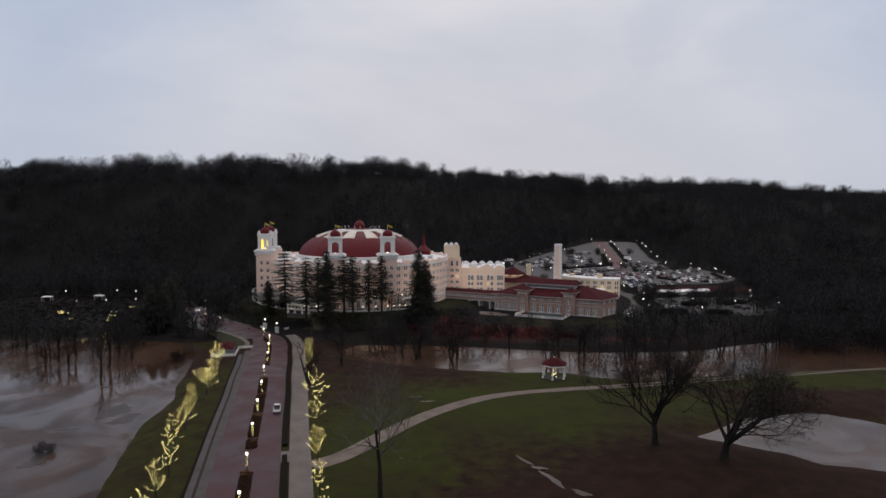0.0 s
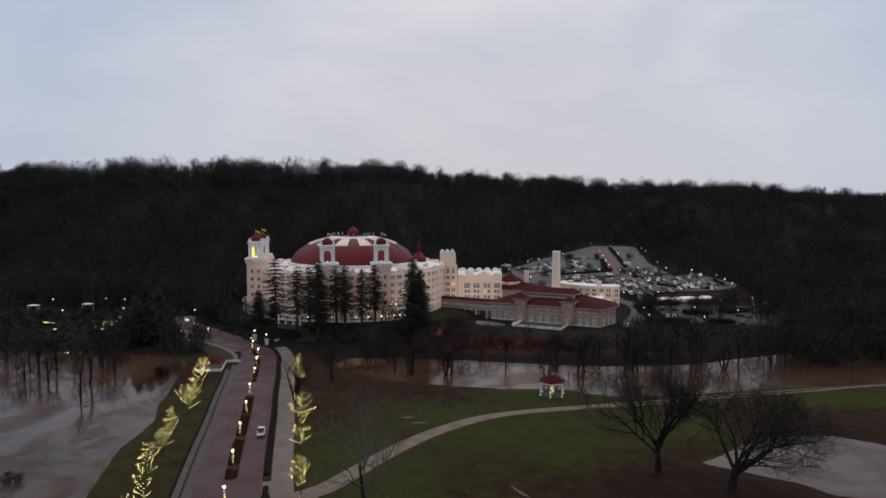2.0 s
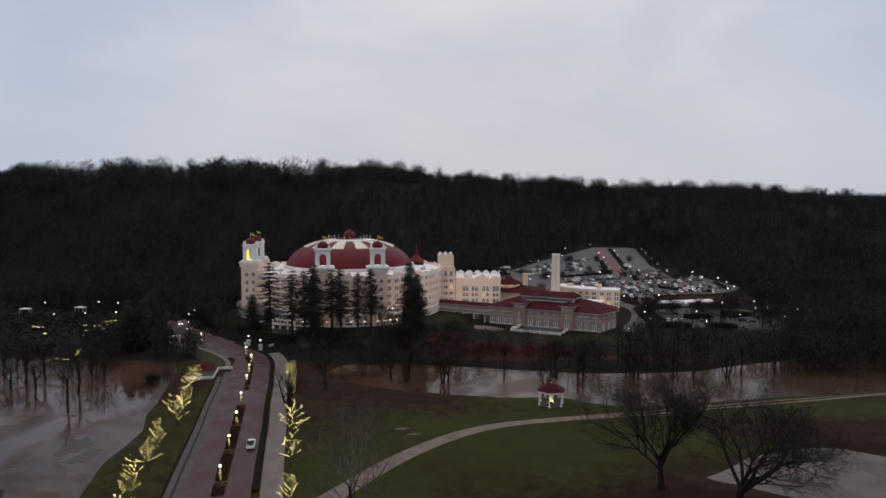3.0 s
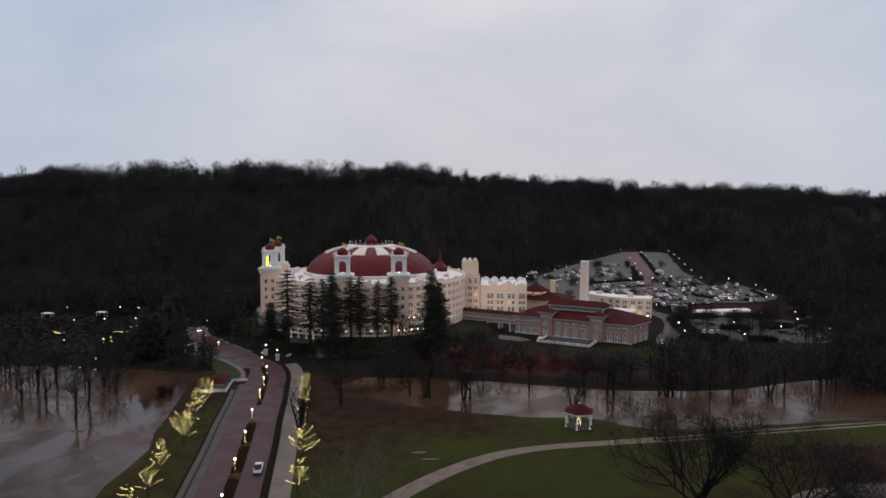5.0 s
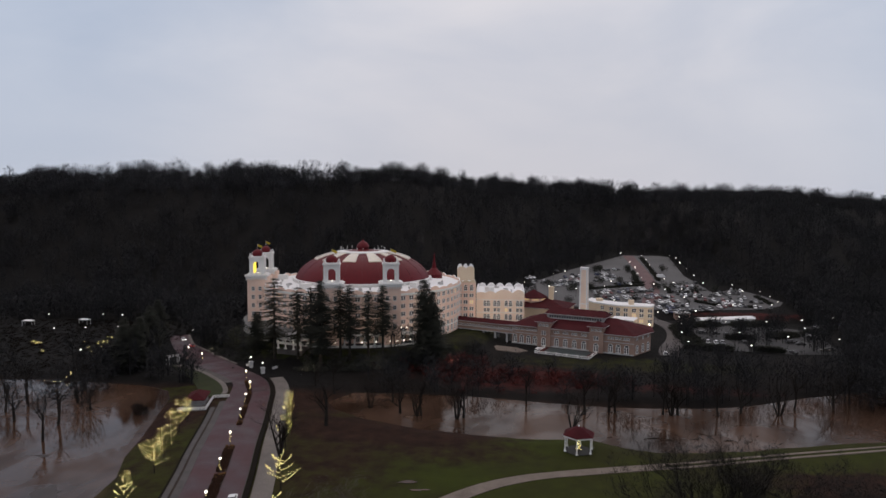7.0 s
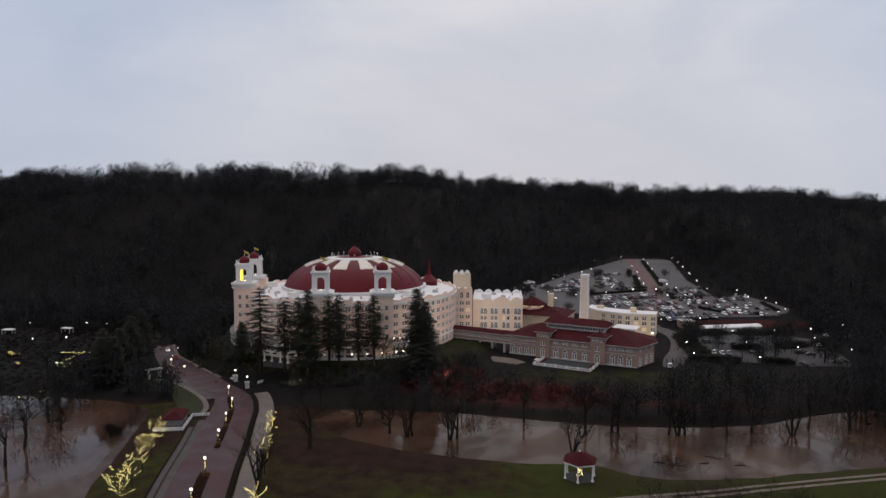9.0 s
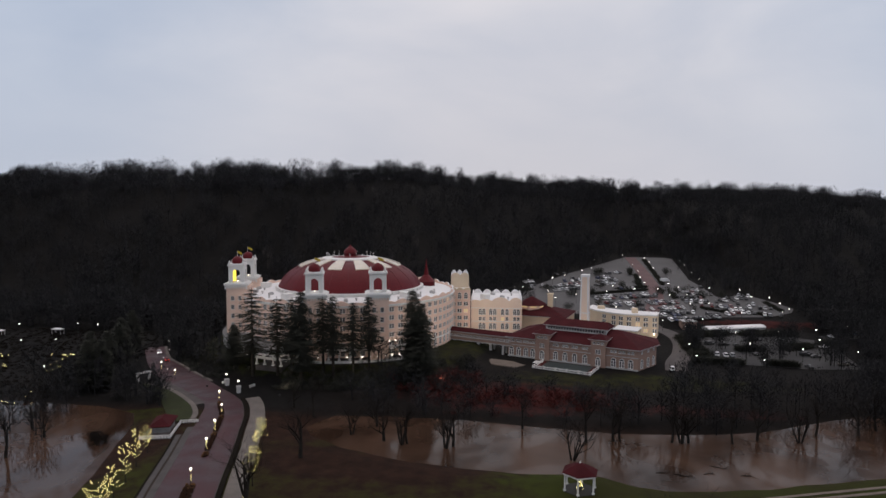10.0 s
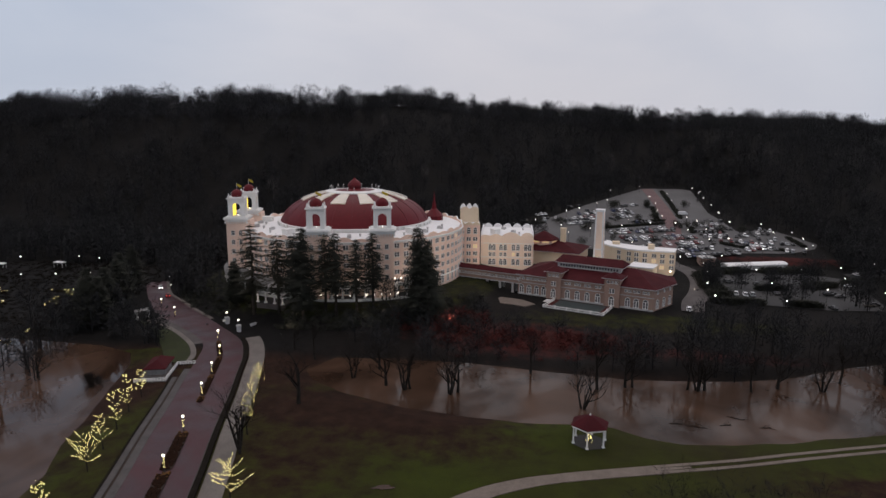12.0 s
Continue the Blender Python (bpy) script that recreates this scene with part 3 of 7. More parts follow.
M["paving"] = brick_material()
M["pink_paving"] = surface("worn_pink_brick", (0.10, 0.058, 0.058), (0.16, 0.10, 0.10), 0.8, 0.15, 3.0, 0.3)
drive = curve_through(MEDIAN, 3.0)
near = drive[drive[:, 1] < 250]
near_left = drive[drive[:, 1] < 243]
far_off = smooth01((drive[:, 1] - 250) / 30)
road_left = -7.3 + 3.0 * far_off + 0.8 * smooth01((drive[:, 1] - 300) / 25)
road_right = 6.7 + 1.9 * smooth01((drive[:, 1] - 278) / 18) - 3.6 * smooth01((drive[:, 1] - 305) / 22)
thing("road", "damp red brick drive with a planted median", "road", kind="structure", shape=ribbon(drive, road_left, road_right, -0.3, 0.05), mats="paving")
thing("kerb", "pale concrete gutter along the drive", "kerb", kind="structure", shape=ribbon(near, -9.15, -7.3, -0.3, 0.09), mats="gutter")
thing("kerb", "narrow concrete kerb beyond the gutter", "kerb", kind="structure", shape=ribbon(near_left, -11.1, -9.75, -0.3, 0.14), mats="gutter")
thing("verge", "dark gravel strip between two kerbs", "verge", kind="structure", shape=ribbon(near_left, -9.75, -9.15, -0.3, 0.03), mats="soil")
thing("verge", "dark planted strip behind the kerb", "verge", kind="structure", shape=ribbon(near_left, -11.7, -11.1, -0.3, 0.22), mats="hedge")
upper = drive[:, 1] > 287
thing("kerb", "pale kerb stones along the upper drive", "kerb", kind="structure", shape=ribbon(drive[upper], road_right[upper], road_right[upper] + 1.3, -0.3, 0.17), mats="walk")
right_kerb = drive[(drive[:, 1] < 272)]
thing("kerb", "thin concrete kerb on the lawn side", "kerb", kind="structure", shape=ribbon(right_kerb, 6.7, 6.9, -0.3, 0.15), mats="concrete")
thing("pavement", "wide pale concrete walk beside the drive", "pavement", kind="structure", shape=ribbon(right_kerb, 8.8, 13.6, -0.3, 0.07), mats="walk")
gap = drive[(drive[:, 1] > 135.5) & (drive[:, 1] < 144.5)]
thing("pavement", "pale paved crossing through the hedge", "pavement", kind="structure", shape=ribbon(gap, 6.9, 8.8, -0.3, 0.066), mats="walk")
thing("hedge", "low dark clipped hedge along the walk", "hedge", kind="structure", shape=ribbon(right_kerb, 7.2, 8.35, -0.1, 0.6, skip=((136.5, 142.5), (-30, 40))), mats="hedge")

PATHWAY = [(-42, 137), (-37, 142), (-33, 150), (-28, 161), (-22, 172), (-15, 182), (-7, 190.5), (1, 196), (10, 200), (28, 206), (47, 212), (66, 219), (98, 230), (134, 242), (190, 252), (300, 262)]
way = curve_through(PATHWAY, 3.0)
half = np.interp(way[:, 0], (-42, -10, 8, 30), (2.6, 2.2, 1.7, 1.5))


def draped(line, d0, d1, lift, shape=None):
    """A strip laid on the ground along a line."""
    s = shape or Shape()
    a, b = offset_line(line, d0), offset_line(line, d1)
    za, zb = ground_height(a[:, 0], a[:, 1]) + lift, ground_height(b[:, 0], b[:, 1]) + lift
    for i in range(len(line) - 1):
        q = [(*a[i], za[i]), (*b[i], zb[i]), (*b[i + 1], zb[i + 1]), (*a[i + 1], za[i + 1])]
        s.face(q)
        s.face([(q[0][0], q[0][1], q[0][2] - 0.4), q[0], q[3], (q[3][0], q[3][1], q[3][2] - 0.4)])
        s.face([q[1], (q[1][0], q[1][1], q[1][2] - 0.4), (q[2][0], q[2][1], q[2][2] - 0.4), q[2]])
    return s


first = way[way[:, 0] < 40]
h1 = np.interp(first[:, 0], (-42, -10, 9, 40), (2.6, 2.2, 1.7, 0.15))
thing("footpath", "pale gravel footpath curving over the lawn", "path", kind="structure", shape=draped(first, -h1, h1, 0.1), mats="gravel")
twin = way[way[:, 0] >= 8]
tracks = draped(twin, -1.75, -0.7, 0.106)
draped(twin, 0.7, 1.75, 0.106, tracks)
thing("footpath", "two pale wheel tracks along the river lawn", "path", kind="structure", shape=tracks, mats="gravel")

# ---- car parks and drives beyond the river ----
def sheet(poly, lift, thick=0.5, step=6.0):
    """A paved sheet that follows the ground inside an outline."""
    p = np.array(poly)
    s = Shape()
    xs, ys = np.arange(p[:, 0].min(), p[:, 0].max() + step, step), np.arange(p[:, 1].min(), p[:, 1].max() + step, step)
    X, Y = np.meshgrid(xs, ys)
    far = inside(X, Y, [tuple(q) for q in poly])
    Z = ground_height(X, Y) + lift

    def clip(pts, axis, edge, keep):
        out = []
        for p0, p1 in zip(pts, pts[1:] + pts[:1]):
            in0, in1 = keep * (p0[axis] - edge) >= 0, keep * (p1[axis] - edge) >= 0
            if in0:
                out.append(p0)
            if in0 != in1:
                t = (edge - p0[axis]) / (p1[axis] - p0[axis])
                out.append((p0[0] + t * (p1[0] - p0[0]), p0[1] + t * (p1[1] - p0[1])))
        return out

    for j in range(len(ys) - 1):
        for i in range(len(xs) - 1):
            corner = (far[j, i], far[j, i + 1], far[j + 1, i + 1], far[j + 1, i])
            if min(corner) > 0:
                s.face([(xs[i], ys[j], Z[j, i]), (xs[i + 1], ys[j], Z[j, i + 1]), (xs[i + 1], ys[j + 1], Z[j + 1, i + 1]), (xs[i], ys[j + 1], Z[j + 1, i])])
            elif max(corner) > -1.5 * step:
                piece = [tuple(q) for q in poly]
                for axis, edge, keep in ((0, xs[i], 1), (0, xs[i + 1], -1), (1, ys[j], 1), (1, ys[j + 1], -1)):
                    piece = clip(piece, axis, edge, keep) if piece else piece
                if len(piece) > 2:
                    s.face([(x, y, ground_at(x, y) + lift) for x, y in piece])
    return s


LOT = [(-14, 484), (-4, 474), (4, 468), (30, 440), (77, 437), (136, 443), (152, 454), (157, 464), (151, 480), (142, 497), (133, 497), (128, 486), (121, 492), (119, 520), (116, 545), (120, 600), (122, 632), (116, 638), (84, 638), (60, 602), (34, 563), (10, 521), (-6, 496)]
thing("car_park", "large grey asphalt car park on the slope", "car park", kind="structure", shape=sheet(LOT, 0.22, step=3.0), mats="asphalt")
LOW_LOT = [(84, 347), (118, 341), (140, 344), (144, 372), (146, 400), (130, 412), (84, 404)]
FAR_LOT = [(150, 402), (176, 413), (176, 422), (150, 413)]
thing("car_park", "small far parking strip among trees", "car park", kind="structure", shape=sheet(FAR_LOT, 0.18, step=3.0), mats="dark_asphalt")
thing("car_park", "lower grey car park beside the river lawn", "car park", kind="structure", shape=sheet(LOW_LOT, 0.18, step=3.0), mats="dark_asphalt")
loop = curve_through([(63, 330), (66, 345), (72, 362), (77, 385), (77, 405), (70, 424), (55, 436)], 3.0)
thing("road", "pale concrete service drive round the spa building", "road", kind="structure", shape=draped(loop, -4.5, 4.5, 0.24), mats="concrete")
spine = curve_through([(70, 438), (82, 480), (86, 512), (88, 560), (88, 636)], 4.0)
thing("road", "red brick drive up the middle of the car park", "road", kind="structure", shape=draped(spine, -4.4, 4.4, 0.36), mats="pink_paving")

# shallow puddles on the sodden lawn
for cx, cy, along, across, turn, seed in ((4.6, 144.6, 2.9, 0.75, -58, 1), (7.6, 140.8, 2.2, 0.9, -25, 2), (10.2, 135.0, 4.2, 1.1, -62, 3), (-22.5, 186.4, 2.2, 0.7, 10, 4), (-26.0, 190.5, 2.6, 0.9, 22, 5), (15.5, 129.0, 3.0, 0.9, -45, 6)):
    rnd = random.Random(seed)
    p2, p3, p5 = (rnd.uniform(0, 6.28) for _ in range(3))
    wave = [(a, 0.85 + 0.22 * math.sin(2 * a + p2) + 0.16 * math.sin(3 * a + p3) + 0.1 * math.sin(5 * a + p5)) for a in [2 * math.pi * i / 40 for i in range(40)]]
    rim_ = [(along * k * math.cos(a), across * k * math.sin(a)) for a, k in wave]
    c, s_ = math.cos(radians(turn)), math.sin(radians(turn))
    s = Shape()
    s.face([(cx + c * x - s_ * y, cy + s_ * x + c * y, max(ground_at(cx, cy), WATER) + 0.06) for x, y in rim_])
    thing("puddle", "shallow rain puddle on the lawn", "puddle", kind="structure", shape=s, mats="still_water")


# ---- windows, made once and shared ----
def window_meshes(w, h, arched=False, mull=0.05, t=0.1):
    """A window with a white frame standing proud of the wall plane y=0 and a dark pane set in it, facing -y; foot at z=0."""
    fr, pa = Shape(), Shape()
    xs = (-w / 2 - 0.28, -w / 2 - t, -w / 2, -mull, mull, w / 2, w / 2 + t, w / 2 + 0.28)
    zs = (-t - 0.1, -t, 0, h * 0.48, h * 0.48 + 0.09, h, h + t)
    solid = {(i, j) for i in range(7) for j in range(6) if j == 0 or (1 <= i <= 5 and (i in (1, 3, 5) or j in (1, 3, 5)))}
    k = 8 * 7
    fr.v = [(x, -0.12, z) for z in zs for x in xs] + [(x, 0.02, z) for z in zs for x in xs]
    at = lambda i, j, back=0: back * k + j * 8 + i
    for i, j in solid:
        fr.f.append((at(i, j), at(i + 1, j), at(i + 1, j + 1), at(i, j + 1)))
        for (di, dj), (p, q) in (((-1, 0), ((i, j + 1), (i, j))), ((1, 0), ((i + 1, j), (i + 1, j + 1))), ((0, -1), ((i, j), (i + 1, j))), ((0, 1), ((i + 1, j + 1), (i, j + 1)))):
            if (i + di, j + dj) not in solid:
                fr.f.append((at(*p), at(*p, 1), at(*q, 1), at(*q)))
    used = sorted({i for f in fr.f for i in f})
    back = {o: n for n, o in enumerate(used)}
    fr.v, fr.f = [fr.v[i] for i in used], [tuple(back[i] for i in f) for f in fr.f]
    fr.s = [0] * len(fr.f)
    pa.box(-w / 2, -0.03, 0, w / 2, 0.01, h)
    if arched:
        n = 8
        ring = [(math.cos(math.pi * i / n), math.sin(math.pi * i / n)) for i in range(n + 1)]
        pa.faces([(0, -0.03, h + t)] + [(w / 2 * c, -0.03, h + t + w / 2 * s) for c, s in ring], [(0, i + 1, i + 2) for i in range(n)])
        for (c0, s0), (c1, s1) in zip(ring, ring[1:]):
            r0, r1 = w / 2, w / 2 + 0.2
            fr.faces([(r0 * c0, -0.1, h + t + r0 * s0), (r1 * c0, -0.1, h + t + r1 * s0), (r1 * c1, -0.1, h + t + r1 * s1), (r0 * c1, -0.1, h + t + r0 * s1),
                      (r0 * c0, 0.02, h + t + r0 * s0), (r1 * c0, 0.02, h + t + r1 * s0), (r1 * c1, 0.02, h + t + r1 * s1), (r0 * c1, 0.02, h + t + r0 * s1)],
                     [(0, 1, 2, 3), (1, 5, 6, 2), (0, 3, 7, 4)])
    return fr.mesh("window_frame", "white"), pa.mesh("pane", "glass_dark"), pa.mesh("pane", "warm_window")


WIN = {"plain": window_meshes(1.25, 1.75), "pair": window_meshes(1.9, 1.7, mull=0.16), "arch": window_meshes(1.5, 1.9, True, 0.09, 0.18), "small": window_meshes(0.9, 0.8), "tall": window_meshes(1.7, 2.3, True, 0.2, 0.22)}


def put_window(kind, parent, m, lit=False):
    f, p, q = WIN[kind]
    fr = part("window", f, None, parent, at=m)
    part("pane", q if lit else p, None, fr, "lit warm pane" if lit else "")
    return fr


def wall_pose(x, y, z, facing):
    """A pose on a wall whose outward side looks along the compass angle facing (degrees from +x)."""
    return pose(x, y, z, 0, 0, facing + 90)


# ---- the domed hotel ----
hx, hy = HOTEL
HZ = 5.5
RING, DOME = 49.5, 33.8
hotel = thing("domed_hotel", "huge round cream hotel with a red dome and white towers", "hotel", pose(hx, hy, 0))
lit_rnd = random.Random(4)


def around(r, deg):
    return r * math.cos(radians(deg)), r * math.sin(radians(deg))


def ring_wall():
    s = Shape()
    n = 64
    prof_out = [(RING, HZ - 4.0), (RING, 27.3)]
    s.lathe(prof_out, n)
    return s


part("wall", ring_wall(), "cream", hotel, "cream stucco ring wall")
band = Shape()
for z0, z1, proud in ((HZ + 3.9, HZ + 4.4, 0.25), (26.4, 27.0, 0.35), (27.0, 27.35, 0.6)):
    band.lathe([(RING - 0.1, z0), (RING + proud, z0), (RING + proud, z1), (RING - 0.1, z1)], 64)
part("cornice", band, "white", hotel)
roof = Shape()
roof.lathe([(RING - 0.2, 27.2), (RING - 1.0, 27.6), (DOME + 1.5, 28.6), (DOME - 1.0, 28.6)], 64)
part("roof", roof, "roof_white", hotel, "flat white roof over the ring")

# scalloped parapet: low arched gables round the rim
par = Shape()
bays = 48
for i in range(bays):
    a0, a1 = i * 360 / bays, (i + 1) * 360 / bays
    k = 8
    tops = []
    for j in range(k + 1):
        t = j / k
        high = 27.3 + 0.75 + (1.25 if i % 2 else 0.55) * math.sin(math.pi * t) ** 0.8
        tops.append((a0 + (a1 - a0) * t, high))
    for (b0, h0), (b1, h1) in zip(tops, tops[1:]):
        o0, o1, i0, i1 = around(RING + 0.05, b0), around(RING + 0.05, b1), around(RING - 0.55, b0), around(RING - 0.55, b1)
        s0 = [(*o0, 27.2), (*o1, 27.2), (*o1, h1), (*o0, h0), (*i0, 27.2), (*i1, 27.2), (*i1, h1), (*i0, h0)]
        par.faces(s0, [(0, 1, 2, 3), (5, 4, 7, 6)], 0)
        par.faces(s0, [(3, 2, 6, 7)], 1)
part("parapet", par, ("cream", "roof_white"), hotel, "scalloped parapet with white copings")

# windows of the ring, storey by storey, on the sides that face the park
for k in range(76):
    deg = (k + 0.5) * 360 / 76
    if not (172 < deg or deg < 8):
        continue
    for storey in range(6):
        x, y = around(RING * math.cos(math.pi / 64) + 0.04, deg)
        z = HZ + 1.1 + storey * 3.55
        kind = "arch" if storey == 0 else "pair"
        put_window(kind, hotel, wall_pose(x, y, z, deg), lit_rnd.random() < 0.03)

# the dome: drum, red shell with standing seams, skylight panels, white rim and lantern
drum = Shape()
drum.lathe([(DOME + 0.3, 28.0), (DOME + 0.3, 29.6), (DOME + 0.9, 29.7), (DOME + 0.9, 30.1), (DOME, 30.1)], 96)
part("drum", drum, "white", hotel)
crenel = Shape()
crenel.prism([around(DOME + 1.3, -0.75), around(DOME + 1.3, 0.75), around(DOME + 0.8, 0.75), around(DOME + 0.8, -0.75)], 28.4, 29.9)
crenel_mesh = crenel.mesh("parapet_block", "white")
for i in range(60):
    part("parapet_block", crenel_mesh, None, hotel, at=pose(0, 0, 0, 0, 0, i * 6.0))


def dome_height(r):
    """Height of the dome's shell at a radius: a steep skirt, then a low cap."""
    t = np.interp(r, (12.4, 16, 20, 24, 27, 29.5, 31.5, 33.0, 33.8), (42.6, 41.9, 40.9, 39.4, 37.8, 36.0, 33.9, 31.6, 29.9))
    return float(t)


DOME_TURN = HOTEL_TURN + 0.0
shell = Shape()
radii = (33.8, 33.3, 32.6, 31.5, 30, 28, 26, 24, 22, 20, 18, 16, 14, 12.4)
shell.lathe([(r, dome_height(r)) for r in radii], 96)
part("dome", shell, "dome_red", hotel, "dark red metal dome", smooth=True)
seam_mesh = Shape()
for r0, r1 in zip(radii, radii[1:]):
    z0, z1 = dome_height(r0), dome_height(r1)
    w = 0.06
    seam_mesh.faces([(r0, -w, z0), (r0, w, z0), (r1, w, z1), (r1, -w, z1), (r0, -w, z0 + 0.15), (r0, w, z0 + 0.15), (r1, w, z1 + 0.15), (r1, -w, z1 + 0.15)], [(4, 5, 6, 7), (0, 4, 7, 3), (5, 1, 2, 6)])
seam_mesh = seam_mesh.mesh("rib", "dome_rib")
for i in range(24):
    part("rib", seam_mesh, None, hotel, at=pose(0, 0, 0, 0, 0, DOME_TURN + i * 15))
# twelve skylight panels, every second sector of the upper cap
panel = Shape()
half_a = 7.6
rr = (24.3, 22.5, 20.7, 18.9, 17.1, 15.3, 13.2)
rows = [(around(r, -half_a), around(r, half_a), dome_height(r) + (0.35 if i % 2 else 0.42)) for i, r in enumerate(np.linspace(24.3, 13.2, 14))]
top = [(*p, z) for p, q, z in rows] + [(*q, z) for p, q, z in rows]
low = [(x, y, z - 0.4) for x, y, z in top]
k = len(rows)
skin = [(i, k + i, k + i + 1, i + 1) for i in range(k - 1)]
rimf = [(i + 1, i, 2 * k + i, 2 * k + i + 1) for i in range(k - 1)] + [(k + i, k + i + 1, 3 * k + i + 1, 3 * k + i) for i in range(k - 1)] + [(0, k, 3 * k, 2 * k)]
panel.faces(top + low, skin + rimf)
panel_mesh = panel.mesh("skylight_panel", "skylight")
bars = Shape()
for a in (-7.6, -4.6, -1.55, 1.55, 4.6, 7.6):
    for r0, r1 in zip(rr, rr[1:]):
        bars.tube((*around(r0, a), dome_height(r0) + 0.5), (*around(r1, a), dome_height(r1) + 0.5), 0.055, 0.055, 4)
for r in rr:
    bars.tube((*around(r, -7.6), dome_height(r) + 0.5), (*around(r, 7.6), dome_height(r) + 0.5), 0.055, 0.055, 4)
bars_mesh = bars.mesh("glazing_grid", "white")
for i in range(12):
    pane_ = part("skylight_panel", panel_mesh, None, hotel, at=pose(0, 0, 0, 0, 0, DOME_TURN + 15 + i * 30))
    part("glazing_grid", bars_mesh, None, pane_)
rim = Shape()
rim.lathe([(13.0, 42.2), (13.4, 42.5), (13.3, 43.0), (9.2, 43.35), (9.0, 43.1)], 64)
part("rim", rim, "white", hotel, "white ring at the crown of the dome")
lantern = Shape()
lantern.lathe([(9.1, 43.2), (6.5, 43.55), (3.4, 43.9)], 48)
lantern.lathe([(2.9, 43.4), (2.9, 45.0), (3.3, 45.1), (3.1, 45.7), (2.5, 46.7), (1.6, 47.5), (0.7, 48.1), (0.3, 48.7), (0.0, 49.2)], 24)
part("lantern", lantern, "dome_red", hotel, "red lantern roof on the dome", smooth=False)
lamp_mesh = Shape()
lamp_mesh.tube((0, 0, 0), (0, 0, 1.3), 0.08, 0.06)
lamp_mesh.ball((0, 0, 1.5), 0.24, 8)
lamp_mesh = lamp_mesh.mesh("finial", "white")
for i in range(24):
    if i % 3 != 2:
        x, y = around(11.2, i * 15)
        part("finial", lamp_mesh, None, hotel, at=pose(x, y, 43.5))


def hotel_tower(deg, flag_turn, yellow=False):
    """A square corner tower: shaft, bracketed shelf, open belfry, corner finials, red cupola and flag. Faces outward along deg."""
    x, y = around(51.8, deg)
    face = math.degrees(round((deg - HOTEL_TURN) / 90) * math.pi / 2) + HOTEL_TURN
    base = pose(x, y, 0, 0, 0, face + 90)
    shaft = Shape()
    shaft.box(-4.3, -4.3, HZ - 4, 4.3, 6.0, 31.8)
    tower = part("tower", shaft, "cream", hotel, "square cream tower", at=base)
    sh = Shape()
    for i, (e, z0, z1) in enumerate(((4.6, 31.2, 31.8), (5.0, 31.8, 32.3), (5.3, 32.3, 32.9), (4.6, 32.9, 33.3))):
        sh.box(-e, -e, z0, e, e, z1)
    for i in range(-4, 5):
        for sx, sy in ((i * 1.1, -4.75), (i * 1.1, 4.75), (-4.75, i * 1.1), (4.75, i * 1.1)):
            sh.box(sx - 0.2, sy - 0.2, 30.5, sx + 0.2, sy + 0.2, 31.3)
    part("shelf", sh, "white", tower, "white bracketed shelf")
    b = Shape()
    e, t, z0, zs, z1 = 3.4, 0.7, 33.3, 37.4, 40.6
    for sx in (-1, 1):
        for sy in (-1, 1):
            b.box(min(sx * e, sx * 1.75), min(sy * e, sy * 1.75), z0, max(sx * e, sx * 1.75), max(sy * e, sy * 1.75), z1)
    n = 8
    for rot in range(4):
        c, s_ = math.cos(rot * math.pi / 2), math.sin(rot * math.pi / 2)
        for i in range(n):
            a0, a1 = math.pi * i / n, math.pi * (i + 1) / n
            pts = [(1.75 * math.cos(a0), zs + 1.75 * math.sin(a0)), (1.75 * math.cos(a1), zs + 1.75 * math.sin(a1)), (1.75 * math.cos(a1), z1), (1.75 * math.cos(a0), z1)]
            v = [(px, -e + 0.02, pz) for px, pz in pts] + [(px, -e + t, pz) for px, pz in pts]
            v = [(c * vx - s_ * vy, s_ * vx + c * vy, vz) for vx, vy, vz in v]
            b.faces(v, [(3, 2, 1, 0), (4, 5, 6, 7), (0, 1, 5, 4)])
    b.box(-e, -e, z1, e, e, z1 + 0.25)
    b.box(-e - 0.45, -e - 0.45, z1 + 0.25, e + 0.45, e + 0.45, z1 + 0.7)
    b.box(-e - 0.1, -e - 0.1, z1 + 0.7, e + 0.1, e + 0.1, z1 + 1.1)
    part("belfry", b, "white", tower, "open white belfry with arches")
    for sx in (-1, 1):
        for sy in (-1, 1):
            f = Shape()
            f.box(-0.42, -0.42, 0, 0.42, 0.42, 0.5)
            f.lathe([(0.3, 0.5), (0.38, 0.9), (0.2, 1.3), (0.0, 1.7)], 8)
            part("finial", f, "white", tower, at=pose(sx * 2.95, sy * 2.95, z1 + 1.1))
    cup = Shape()
    cup.lathe([(2.25, z1 + 1.1), (2.45, z1 + 1.6), (2.5, z1 + 2.3), (2.2, z1 + 3.1), (1.6, z1 + 3.75), (0.8, z1 + 4.2), (0.15, z1 + 4.4), (0.0, z1 + 4.5)], 16)
    part("cupola", cup, "dome_red", tower, "round red cupola", smooth=True)
    pole = Shape()
    pole.tube((0, 0, z1 + 4.2), (0, 0, z1 + 6.9), 0.07, 0.05, 6)
    part("flagpole", pole, "white", tower)
    fl = Shape()
    c, s_ = math.cos(radians(flag_turn)), math.sin(radians(flag_turn))
    rows = [(d, 0.12 * math.sin(d * 2.3)) for d in (0, 0.7, 1.4, 2.1, 2.8)]
